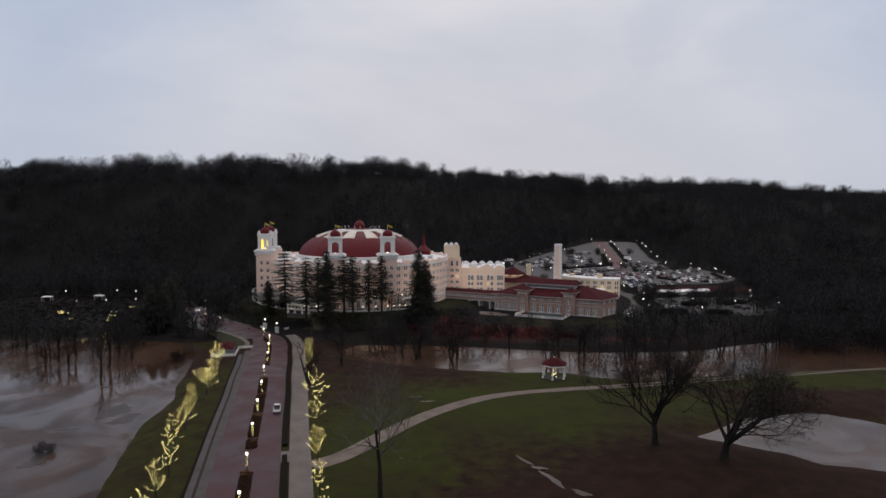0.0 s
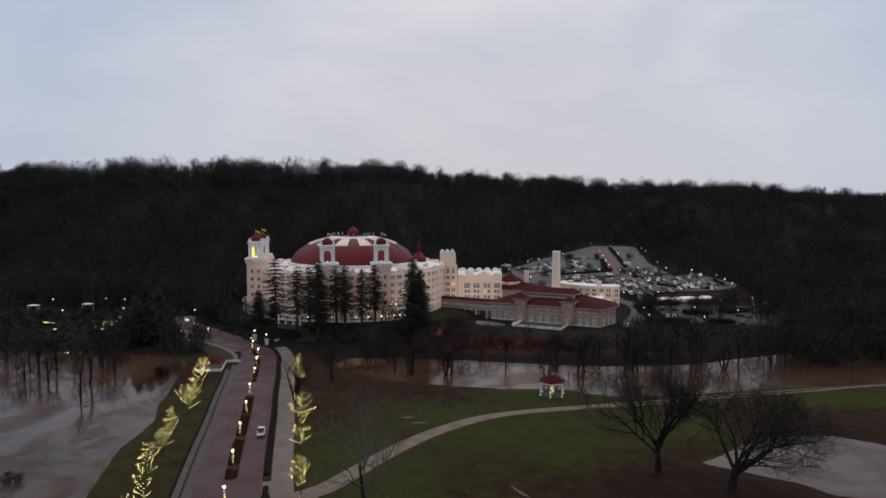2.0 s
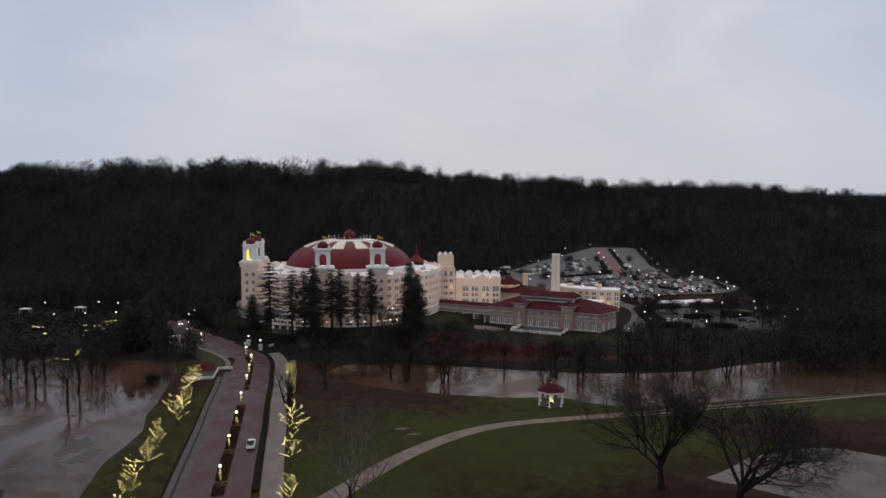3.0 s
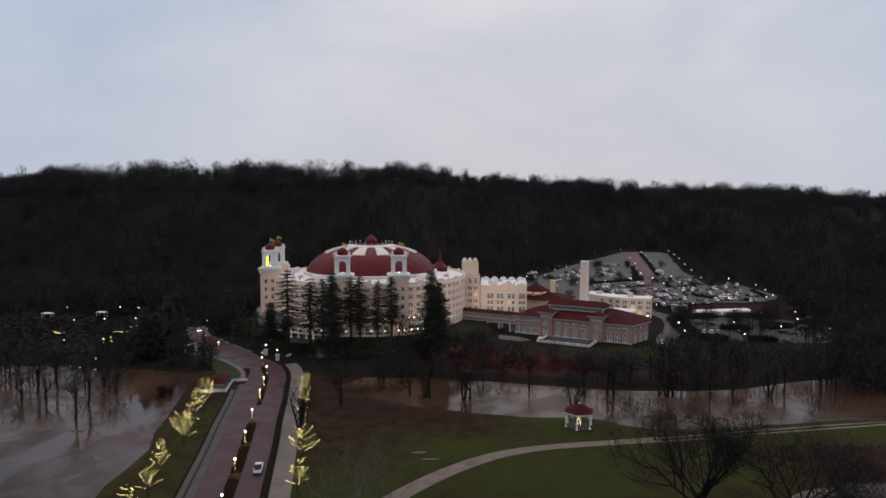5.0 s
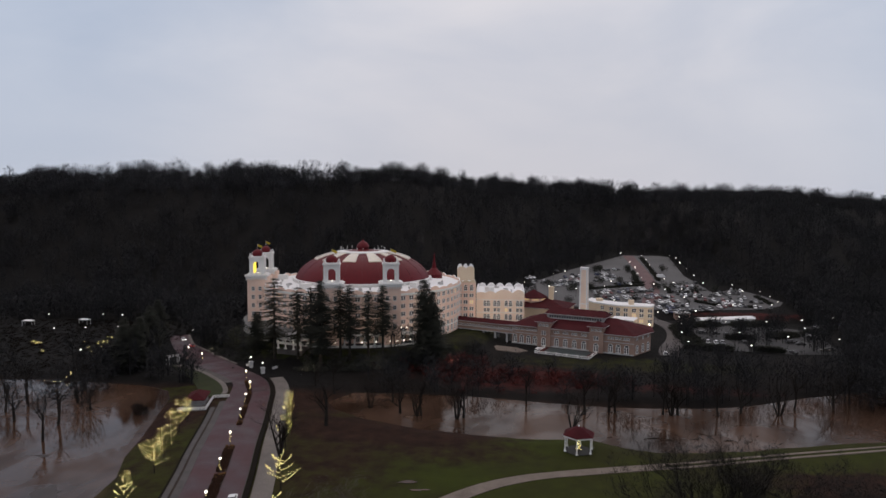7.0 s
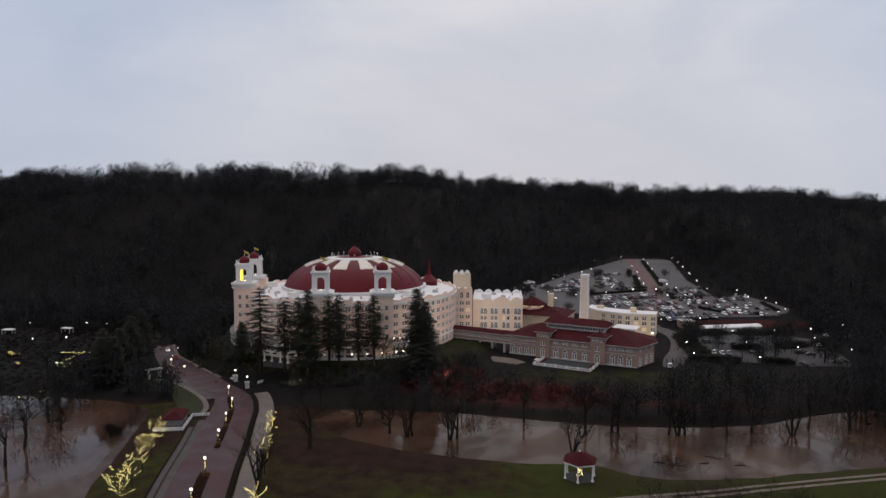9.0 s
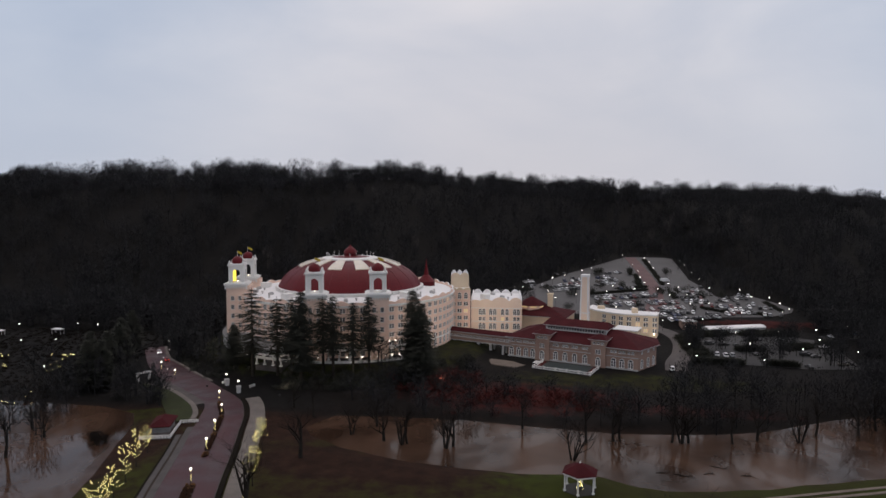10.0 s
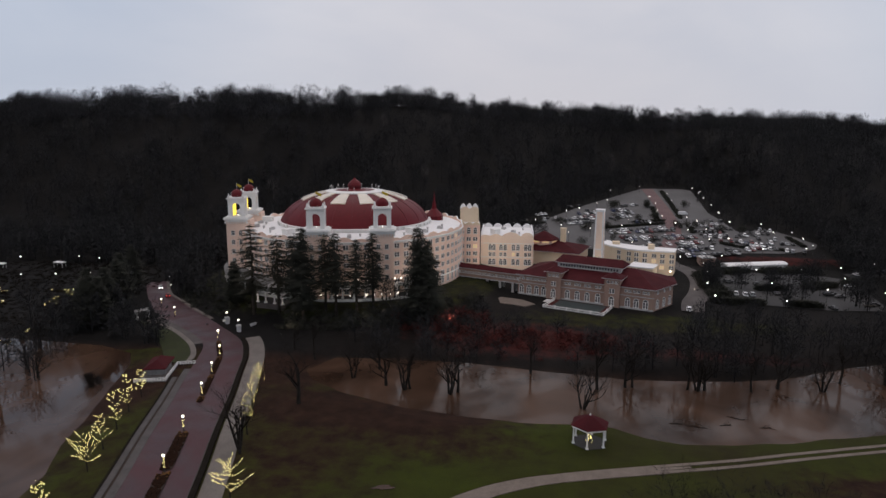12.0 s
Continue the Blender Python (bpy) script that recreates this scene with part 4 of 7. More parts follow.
    for (d0, w0), (d1, w1) in zip(rows, rows[1:]):
        q = [(c * d - s_ * w, s_ * d + c * w, z1 + zz - 0.28 * d) for d, w, zz in ((d0, w0, 5.8), (d1, w1, 5.8), (d1, w1, 6.8), (d0, w0, 6.8))]
        fl.face(q)
        fl.face([(px, py + 0.03, pz) for px, py, pz in reversed(q)])
    part("flag", fl, "flag", tower, "yellow flag in the wind")
    glow = Shape()
    glow.ball((0, 0, z0 + 0.35), 0.2, 8)
    part("lamp", glow, "globe", tower, "lit lamp in the belfry")
    if yellow:
        # no lamp: a glowing sheet imitates yellow lamplight on the jamb
        glow = Shape()
        arch_ = [(-2.6, z0 + 0.2)] + [(-1.85 - 0.75 * math.cos(math.pi * i / 10), zs + 0.6 + 0.75 * math.sin(math.pi * i / 10)) for i in range(11)] + [(-1.1, z0 + 0.2)]
        k = len(arch_)
        glow.faces([(-1.74, y_, z_) for y_, z_ in arch_] + [(-1.6, y_, z_) for y_, z_ in arch_], [tuple(range(k)), tuple(range(2 * k - 1, k - 1, -1))] + [(i, (i + 1) % k, k + (i + 1) % k, k + i) for i in range(k)])
        part("light_panel", glow, "tower_glow", tower, "glowing sheet imitating lamplight on the inner jamb")
    for i, z in enumerate((HZ + 8, HZ + 12, HZ + 16, HZ + 20)):
        for sx in (-1.6, 1.6):
            put_window("plain", tower, pose(sx, -4.34, z))
            put_window("plain", tower, pose(-4.34, sx, z, 0, 0, -90))
            put_window("plain", tower, pose(4.34, sx, z, 0, 0, 90))


for quarter in (0, 3):
    for side in (-14.16, 14.16):
        hotel_tower(270 + HOTEL_TURN + 90 * quarter + side, -20 - quarter * 90 - HOTEL_TURN, quarter == 3)

# the veranda round the foot of the hotel, with columns and a flat white roof
VER_IN, VER_OUT = RING - 0.2, 58.5
ver = Shape()
ver.lathe([(VER_IN, HZ - 3.0), (VER_OUT, HZ - 3.0), (VER_OUT, HZ + 0.3), (VER_IN, HZ + 0.3)], 40, a0=186, a1=318)
part("terrace", ver, "concrete", hotel, "raised veranda floor")
ver = Shape()
ver.lathe([(VER_IN, HZ + 4.3), (VER_OUT + 0.4, HZ + 4.1), (VER_OUT + 0.4, HZ + 4.8), (VER_OUT, HZ + 5.0), (VER_IN, HZ + 5.3)], 40, a0=186, a1=252)
part("veranda_roof", ver, "roof_dark", hotel, "grey felted veranda roof")
column_mesh = Shape()
column_mesh.box(-0.5, -0.5, 0, 0.5, 0.5, 0.5)
column_mesh.lathe([(0.34, 0.5), (0.30, 3.5), (0.42, 3.6), (0.42, 3.9)], 10)
column_mesh = column_mesh.mesh("column", "white")
for i in range(17):
    x, y = around(VER_OUT - 0.6, 187 + i * 4.05)
    part("column", column_mesh, None, hotel, at=pose(x, y, HZ + 0.3))
rail = Shape()
rail.lathe([(VER_OUT - 0.1, HZ + 0.3), (VER_OUT + 0.1, HZ + 0.3), (VER_OUT + 0.1, HZ + 1.3), (VER_OUT - 0.1, HZ + 1.3)], 40, a0=186, a1=318)
part("balustrade", rail, "white", hotel, "low white veranda wall")

# the entrance pavilion with its pitched white roof and columns
px0, py0 = around(60.8, 256.5)
s = Shape()
s.box(-6, -5, -2.5, 6, 7, 0.4)
porch = part("entrance_porch", s, "concrete", hotel, "open entrance porch", at=pose(px0, py0, HZ - 0.4, 0, 0, 256.5 + 90))
s = Shape()
s.box(-6.5, -5.5, 4.6, 6.5, 7.5, 5.3)
s.faces([(-6.7, -5.7, 5.3), (6.7, -5.7, 5.3), (6.7, 7.5, 5.3), (-6.7, 7.5, 5.3), (-2, 0.5, 7.4), (2, 0.5, 7.4)], [(0, 1, 5, 4), (1, 2, 5), (2, 3, 4, 5), (3, 0, 4)])
part("roof", s, "roof_white", porch, "hipped white porch roof")
for sx in (-5.6, -2.0, 2.0, 5.6):
    part("column", column_mesh, None, porch, at=pose(sx, -4.6, 0.6))
    part("column", column_mesh, None, porch, at=pose(sx, 6.4, 0.6))

# lit lanterns along the veranda wall
lantern_mesh = Shape()
lantern_mesh.tube((0, 0, 0), (0, 0, 1.2), 0.06, 0.05)
lantern_mesh = lantern_mesh.mesh("post", "dark_metal")
ball = Shape()
ball.ball((0, 0, 1.45), 0.30, 8)
ball_mesh = ball.mesh("globe", "globe")
for deg in (256, 262, 268, 273, 279, 284, 290, 293, 296, 299, 302, 305, 308):
    x, y = around(VER_OUT, deg)
    p = part("lantern", lantern_mesh, None, hotel, at=pose(x, y, HZ + 1.3))
    part("globe", ball_mesh, None, p, "lit white globe")
for deg in (258, 264, 287, 291, 296, 301, 304, 307):
    x, y = around(RING + 1.0, deg)
    p = part("lantern", lantern_mesh, None, hotel, at=pose(x, y, HZ + 5.2))
    part("globe", ball_mesh, None, p, "lit white globe")
# balcony at the storey above the veranda, on the park side
bal = Shape()
bal.lathe([(VER_IN, HZ + 4.2), (54.0, HZ + 4.2), (54.0, HZ + 4.7), (VER_IN, HZ + 4.7)], 24, a0=252, a1=314)
bal.lathe([(53.8, HZ + 4.7), (54.0, HZ + 4.7), (54.0, HZ + 5.6), (53.8, HZ + 5.6)], 24, a0=252, a1=314)
part("balcony", bal, "white", hotel, "white balcony over the veranda")
for i in range(14):
    x, y = around(53.6, 253 + i * 4.6)
    part("column", column_mesh, None, hotel, at=pose(x, y, HZ + 0.3))
# plant and hatches on the white roof
unit = Shape()
unit.box(-1.1, -0.8, 0, 1.1, 0.8, 1.1)
unit.box(-0.9, -0.6, 1.1, 0.2, 0.6, 1.35)
unit_mesh = unit.mesh("roof_unit", "trim_grey")
vent = Shape()
vent.lathe([(0.35, 0), (0.35, 0.9), (0.55, 1.0), (0.5, 1.3), (0.0, 1.45)], 8)
vent_mesh = vent.mesh("roof_vent", "trim_grey")
hut = Shape()
hut.box(-2.2, -1.6, 0, 2.2, 1.6, 2.3)
hut.box(-2.4, -1.8, 2.3, 2.4, 1.8, 2.5)
hut_mesh = hut.mesh("roof_hut", "white")
for deg, r, kind in ((186, 41, hut_mesh), (194, 43, unit_mesh), (201, 40, vent_mesh), (208, 44, unit_mesh), (216, 42, vent_mesh), (224, 40, unit_mesh), (233, 44, vent_mesh), (246, 42, hut_mesh), (252, 44, vent_mesh), (276, 40, vent_mesh), (283, 43, unit_mesh), (289, 41, vent_mesh), (306, 42, unit_mesh), (313, 44, vent_mesh), (321, 41, hut_mesh), (329, 43, unit_mesh), (337, 40, vent_mesh), (345, 43, unit_mesh), (352, 42, vent_mesh)):
    x, y = around(r, deg)
    part(kind.name.split(".")[0], kind, None, hotel, at=pose(x, y, 28.0, 0, 0, deg))
# red spire on the roofs behind the dome
spire = Shape()
spire.lathe([(4.2, 27.0), (4.2, 30.2), (4.7, 30.3), (2.8, 32.0), (1.2, 33.6), (0.6, 37.0), (0.0, 42.0)], 12, 34.5, 15.0)
part("spire", spire, "dome_red", hotel, "pointed red roof behind the dome")


# ---- the wings beside the rotunda ----
def scallop(s, x0, x1, y0, y1, z, bays, high, slot=0, cap=1):
    """A scalloped parapet along the -y wall from x0 to x1."""
    w = (x1 - x0) / bays
    for i in range(bays):
        k = 8
        pts = [(x0 + w * (i + j / k), z + 0.5 + high * math.sin(math.pi * j / k) ** 0.8) for j in range(k + 1)]
        for (a, ha), (b, hb) in zip(pts, pts[1:]):
            v = [(a, y0, z - 0.1), (b, y0, z - 0.1), (b, y0, hb), (a, y0, ha), (a, y1, z - 0.1), (b, y1, z - 0.1), (b, y1, hb), (a, y1, ha)]
            s.faces(v, [(0, 1, 2, 3), (5, 4, 7, 6)], slot)
            s.faces(v, [(3, 2, 6, 7)], cap)


# tower block at the joint
BLK = (-31.5, 386.0)
blk = thing("tower_block", "tall cream stair tower with scalloped white top", "tower", pose(*BLK, 0, 0, 0, 8.0))
s = Shape()
s.box(-5.2, -5.0, 1.0, 5.2, 9.0, 26.0)
part("wall", s, "cream", blk)
s = Shape()
s.box(-4.2, 1.5, 26.0, 4.7, 8.9, 32.2)
part("penthouse", s, "yellow", blk, "yellow lit top storey")
s = Shape()
scallop(s, -4.2, 4.7, 1.45, 1.9, 32.2, 2, 1.1)
s.box(-4.1, 1.9, 32.1, 4.6, 8.5, 32.4, 1)
part("parapet", s, ("yellow", "roof_white"), blk)
s = Shape()
scallop(s, -4.2, 4.7, 8.5, 8.95, 32.2, 3, 1.9, 1)
part("back_parapet", s, ("yellow", "roof_white"), blk)
s = Shape()
scallop(s, -5.2, 5.2, -5.05, -4.6, 25.9, 3, 0.8)
s.box(-5.1, -4.6, 26.0, 5.1, 1.5, 26.3, 1)
part("lower_parapet", s, ("yellow", "roof_white"), blk)
for storey in range(6):
    for x in (-3.3, -0.2, 2.9):
        put_window("pair" if storey < 5 else "arch", blk, pose(x, -5.04, 4.2 + storey * 3.5), (storey, x) in ((3, 2.9),))

# link between rotunda and tower block
link = thing("link_wing", "short cream wing joining rotunda and stair tower", "hotel wing", pose(-40.5, 366.0, 0, 0, 0, 64.0))
s = Shape()
s.box(0, 0, 1.0, 23.0, 15.0, 24.4)
part("wall", s, "cream", link)
s = Shape()
s.box(0.2, 0.3, 24.4, 23.0, 15.0, 24.8, 1)
scallop(s, 0, 21.0, -0.05, 0.5, 24.3, 4, 1.3)
part("parapet", s, ("cream", "roof_white"), link, "scalloped parapet with white copings")
for i in range(5):
    for storey in range(6):
        put_window("pair", link, pose(2.4 + i * 3.6, -0.04, 4.6 + storey * 3.4))

# dining wing
wing = thing("dining_wing", "long cream wing with arched windows and scalloped parapet", "hotel wing", pose(-13.2, 391.5, 0, 0, 0, 3.0))
L2, D2, TOP = 12.9, 30.0, 18.9
s = Shape()
s.box(-L2, 0, 0.5, L2, D2, TOP)
part("wall", s, "warm_cream", wing)
s = Shape()
s.box(-L2 + 0.3, 0.3, TOP, L2 - 0.3, D2, TOP + 0.3)
part("roof", s, "roof_white", wing, "flat white roof")
s = Shape()
for x0, x1, high in ((-L2, -8.3, 0.5), (-8.3, -2.6, 1.0), (-2.6, 6.6, 2.0), (6.6, L2, 1.9)):
    scallop(s, x0, x1, -0.05, 0.5, TOP - 0.2, 1, high)
scallop(s, -L2, L2, D2 - 0.4, D2 + 0.1, TOP - 0.2, 5, 2.1, 1)


def side_parapet(x, flip):
    """Scalloped gables along one flank of the wing, with a white inner face."""
    t = Shape()
    scallop(t, 0, D2, -0.05, 0.5, TOP - 0.2, 5, 2.0, 1)
    k0 = len(s.v)
    s.v.extend((x - flip * b, a, z) for a, b, z in t.v)
    s.f.extend(tuple(k0 + i for i in f) for f in t.f)
    s.s.extend(t.s)


side_parapet(-L2, -1)
side_parapet(L2, 1)
part("parapet", s, ("warm_cream", "roof_white"), wing, "scalloped parapet with white copings")
s = Shape()
s.box(-L2 - 0.05, -0.25, 15.4, L2 + 0.2, 0.0, 15.7)
s.box(-L2 - 0.05, -0.2, 8.5, L2 + 0.2, 0.0, 8.8)
part("string_course", s, "white", wing)
for x in (-8.2, -6.4, -2.9, -0.9, 3.2, 5.4, 9.3, 11.1):
    for kind, z in (("arch", 4.9), ("plain", 9.2), ("arch", 12.2)):
        put_window(kind, wing, pose(x, -0.04, z), (z, x) == (9.2, 3.2))
for y in range(4, 28, 4):
    for z in (5.0, 9.2, 12.4):
        put_window("plain", wing, pose(L2 + 0.04, y, z, 0, 0, 90))
# hatches and vents on the white roof
for x, y, me in ((-6, 7, hut_mesh), (3, 12, unit_mesh), (8, 20, vent_mesh), (-2, 22, unit_mesh), (6, 6, vent_mesh)):
    part(me.name.split(".")[0], me, None, wing, at=pose(x, y, TOP + 0.28, 0, 0, x * 9))


# ---- floodlights, unseen and added to warm and brighten the facades ----
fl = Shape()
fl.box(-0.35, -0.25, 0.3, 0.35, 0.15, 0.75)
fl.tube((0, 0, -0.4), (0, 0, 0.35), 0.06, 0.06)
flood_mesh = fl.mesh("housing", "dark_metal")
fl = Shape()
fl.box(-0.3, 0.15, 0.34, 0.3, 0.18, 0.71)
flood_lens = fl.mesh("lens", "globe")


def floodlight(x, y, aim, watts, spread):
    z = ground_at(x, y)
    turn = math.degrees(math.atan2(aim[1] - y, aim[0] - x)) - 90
    f = thing("floodlight", "unseen floodlight added to brighten the facade", "floodlight", pose(x, y, z, 0, 0, turn), "facade floodlights")
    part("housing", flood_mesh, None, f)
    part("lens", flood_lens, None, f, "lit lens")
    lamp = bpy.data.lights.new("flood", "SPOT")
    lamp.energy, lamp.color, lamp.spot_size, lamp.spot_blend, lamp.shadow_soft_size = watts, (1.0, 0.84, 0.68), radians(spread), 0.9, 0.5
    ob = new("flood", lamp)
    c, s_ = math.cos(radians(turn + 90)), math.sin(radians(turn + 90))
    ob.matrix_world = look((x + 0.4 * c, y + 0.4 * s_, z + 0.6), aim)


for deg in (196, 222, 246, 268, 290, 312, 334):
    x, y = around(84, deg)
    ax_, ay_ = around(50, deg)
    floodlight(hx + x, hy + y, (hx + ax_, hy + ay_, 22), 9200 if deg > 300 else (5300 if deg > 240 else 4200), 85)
# three more added spots brighten the wing, annex and chimney
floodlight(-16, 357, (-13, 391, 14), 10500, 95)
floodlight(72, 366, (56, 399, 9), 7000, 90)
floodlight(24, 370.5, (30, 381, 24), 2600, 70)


# ---- the brick spa building with its red tiled roofs ----
def hip(s, x0, y0, x1, y1, z0, z1, slot=0, thick=0.25):
    """A hipped roof over a rectangle, with an eave board of some thickness."""
    w, d = x1 - x0, y1 - y0
    i = min(w, d) / 2
    if w >= d:
        r0, r1 = (x0 + i, y0 + d / 2), (x1 - i, y0 + d / 2)
    else:
        r0, r1 = (x0 + w / 2, y0 + i), (x0 + w / 2, y1 - i)
    v = [(x0, y0, z0), (x1, y0, z0), (x1, y1, z0), (x0, y1, z0), (*r0, z1), (*r1, z1)]
    s.faces(v, [(0, 1, 5, 4), (1, 2, 5), (2, 3, 4, 5), (3, 0, 4)] if w >= d else [(0, 1, 4), (1, 2, 5, 4), (2, 3, 5), (3, 0, 4, 5)], slot)
    s.box(x0, y0, z0 - thick, x1, y1, z0 - 0.005, slot + 1)


SPA = pose(-5.6, 348.4, 0, 0, 0, -21.0)
spa = thing("spa_building", "tan brick spa building with red tiled hip roofs", "building", SPA)
s = Shape()
s.prism([(0, 0), (56.7, 0), (61.0, 15), (58.0, 26), (0, 26)], -1.0, 10.0)
part("wall", s, "brick", spa)
s = Shape()
s.box(-0.15, -0.12, 6.6, 56.85, 0, 6.9)
s.box(-0.15, -0.18, 1.4, 56.85, 0, 2.1)
part("string_course", s, "trim_grey", spa)
s = Shape()
eave = [(-1.1, -1.1), (57.6, -1.1), (62.4, 15.2), (59.0, 27.1), (-1.1, 27.1)]
s.faces([(x, y, 10.3) for x, y in eave] + [(12.0, 13.0, 14.9), (46.0, 13.5, 15.1)], [(0, 1, 6, 5), (1, 2, 6), (2, 3, 6), (3, 4, 5, 6), (4, 0, 5)], 0)
s.prism(eave, 10.0, 10.295, 1)
part("roof", s, ("roof_red", "trim_grey"), spa, "low hipped roof of dark red tiles")
s = Shape()
s.box(14.5, 8.2, 11.5, 41.5, 17.5, 15.7)
clere = part("clerestory", s, "trim_grey", spa, "pale clerestory with a row of openings")
s = Shape()
s.faces([(13.3, 7.2, 15.75), (42.7, 7.2, 15.75), (42.7, 18.5, 15.75), (13.3, 18.5, 15.75), (15.0, 12.9, 18.1), (41.0, 12.9, 18.1)], [(0, 1, 5, 4), (1, 2, 5), (2, 3, 4, 5), (3, 0, 4)])
s.box(13.3, 7.2, 15.45, 42.7, 18.5, 15.745, 1)
part("roof", s, ("roof_red", "trim_grey"), clere, "red tiled clerestory roof")
op = Shape()
op.box(-0.36, -0.06, 0, 0.36, 0.02, 1.0)
op = op.mesh("opening", "glass_dark")
for i in range(21):
    part("opening", op, None, clere, at=pose(16.0 + i * 1.2, 8.16, 14.0))
for x0, x1 in ((13.2, 19.4), (37.6, 43.8)):
    s = Shape()
    s.box(x0, -1.3, -1.0, x1, 5.0, 12.9)
    pav = part("pavilion", s, "brick", spa, "projecting brick stair pavilion")
    s = Shape()
    hip(s, x0 - 1.0, -2.3, x1 + 1.0, 6.0, 13.2, 15.2)
    part("roof", s, ("roof_red", "trim_grey"), pav)
    m = (x0 + x1) / 2
    for dx in (-1.7, 0, 1.7):
        put_window("small", pav, pose(m + dx, -1.34, 11.2))
    put_window("pair", pav, pose(m, -1.34, 7.2))
    put_window("tall", pav, pose(m, -1.34, 2.3))
for x in (1.6, 5.0, 8.4, 11.6, 22.0, 26.2, 30.4, 34.8, 46.8, 50.2, 53.8):
    put_window("tall", spa, pose(x, -0.04, 2.4))
    for dx in (-0.75, 0.75):
        put_window("small", spa, pose(x + dx, -0.04, 8.2))
for y in (3, 8, 12.5):
    put_window("tall", spa, pose(56.75 + y * 0.2867, y, 2.4, 0, 0, 73.9))
    put_window("small", spa, pose(56.75 + y * 0.2867, y, 8.2, 0, 0, 73.9))
# terrace with a white balustrade
s = Shape()
s.box(17.6, -16.0, -1.0, 41.8, -1.4, 1.7)
ter = part("terrace", s, "concrete", spa, "raised terrace paved in grey")
bal = Shape()
for x0, y0, x1, y1 in ((17.6, -16.0, 41.8, -15.7), (17.6, -16.0, 17.9, -4), (41.5, -16.0, 41.8, -4)):
    bal.box(x0, y0, 2.5, x1, y1, 2.75)
    bal.box(x0, y0, 1.7, x1, y1, 1.85)
part("rail", bal, "white", ter)
post = Shape()
post.box(-0.3, -0.3, 0, 0.3, 0.3, 1.25)
post = post.mesh("post", "white")
baluster = Shape()
baluster.lathe([(0.1, 0), (0.16, 0.25), (0.07, 0.5), (0.12, 0.68)], 6)
baluster = baluster.mesh("baluster", "white")
for i in range(6):
    part("post", post, None, ter, at=pose(17.75 + i * 4.78, -15.85, 1.7))
for y in (-10.0, -4.1):
    for x in (17.75, 41.65):
        part("post", post, None, ter, at=pose(x, y, 1.7))
for i in range(48):
    part("baluster", baluster, None, ter, at=pose(18.1 + i * 0.495, -15.85, 1.83))
s = Shape()
s.box(20, -14.5, 1.7, 39.5, -3.5, 1.9)
part("paving", s, "teal_floor", ter, "dark teal terrace floor")
for x in (18.2, 39.6):
    s = Shape()
    s.box(x, -14.5, 1.7, x + 1.7, -3.5, 1.94)
    part("planting_bed", s, "red_shrub", ter, "red planted strip")
for i in range(6):
    s = Shape()
    s.box(14.2, -7.0 - i * 0.45, -1.0, 17.6, -6.55 - i * 0.45 if i else -3.0, 1.6 - i * 0.28)
    part("step", s, "white", ter)
# pale paved court before the spa's end
s = Shape()
s.prism([(-14, 341), (-3, 337), (2, 331), (-2, 327), (-12, 331)], 0.4, 1.75)
thing("pavement", "pale stone garden court", "pavement", kind="structure", shape=s, mats="gravel")

# ---- enclosed footbridge between hotel and spa ----
BRIDGE = pose(-37.5, 361.5, 0, 0, 0, -22.5)
bridge = thing("footbridge", "enclosed tan footbridge with a red tiled roof on posts", "footbridge", BRIDGE)
s = Shape()
s.box(0, 0, 6.0, 36, 4.6, 9.9)
part("gallery", s, "brick", bridge, "tan gallery wall")
s = Shape()
s.faces([(-0.5, -0.8, 9.9), (37, -0.8, 9.9), (37, 5.4, 9.9), (-0.5, 5.4, 9.9), (-0.5, 2.3, 11.4), (37, 2.3, 11.4)], [(0, 1, 5, 4), (2, 3, 4, 5), (3, 0, 4), (1, 2, 5)])
s.box(-0.5, -0.8, 9.6, 37, 5.4, 9.895, 1)
part("roof", s, ("roof_red", "trim_grey"), bridge)
for i in range(20):
    put_window("small", bridge, pose(2.2 + i * 1.68, -0.04, 7.7))
s = Shape()
s.box(0, -0.12, 5.7, 36, 0, 6.1)
s.box(0, -0.1, 7.2, 36, 0, 7.4)
part("string_course", s, "trim_grey", bridge)
s = Shape()
s.box(-0.45, -0.45, 0, 0.45, 0.45, 5.4)
s.box(-0.6, -0.6, 5.0, 0.6, 0.6, 5.5)
pier = s.mesh("pier", "trim_grey")
for i in range(5):
    for y in (0.5, 4.1):
        part("pier", pier, None, bridge, at=pose(7.0 + i * 6.2, y, 0.5))

# ---- chimney, annex, kitchen block ----
s = Shape()
s.prism([(-2.3, -2.3), (2.3, -2.3), (2.3, 2.3), (-2.3, 2.3)], 0.5, 34.2, top=[(-1.75, -1.75), (1.75, -1.75), (1.75, 1.75), (-1.75, 1.75)])
chimney = thing("chimney", "tall tapered cream chimney with pale corners", "chimney", pose(30.2, 381.2, 0, 0, 0, -14), shape=s, mats="warm_cream")
s = Shape()
for sx in (-1, 1):
    for sy in (-1, 1):
        a, b = (2.35 * sx, 2.35 * sy), (1.8 * sx, 1.8 * sy)
        q = lambda c, w: [(c[0], c[1]), (c[0] - sx * w, c[1]), (c[0] - sx * w, c[1] - sy * w), (c[0], c[1] - sy * w)]
        s.prism(q(a, 0.8), 0.5, 34.25, top=q(b, 0.6))
part("corner_pier", s, "roof_white", chimney)
s = Shape()
s.box(-1.95, -1.95, 33.7, 1.95, 1.95, 34.8)
s.box(-2.1, -2.1, 16.0, 2.1, 2.1, 16.5)
part("cap", s, "roof_white", chimney)

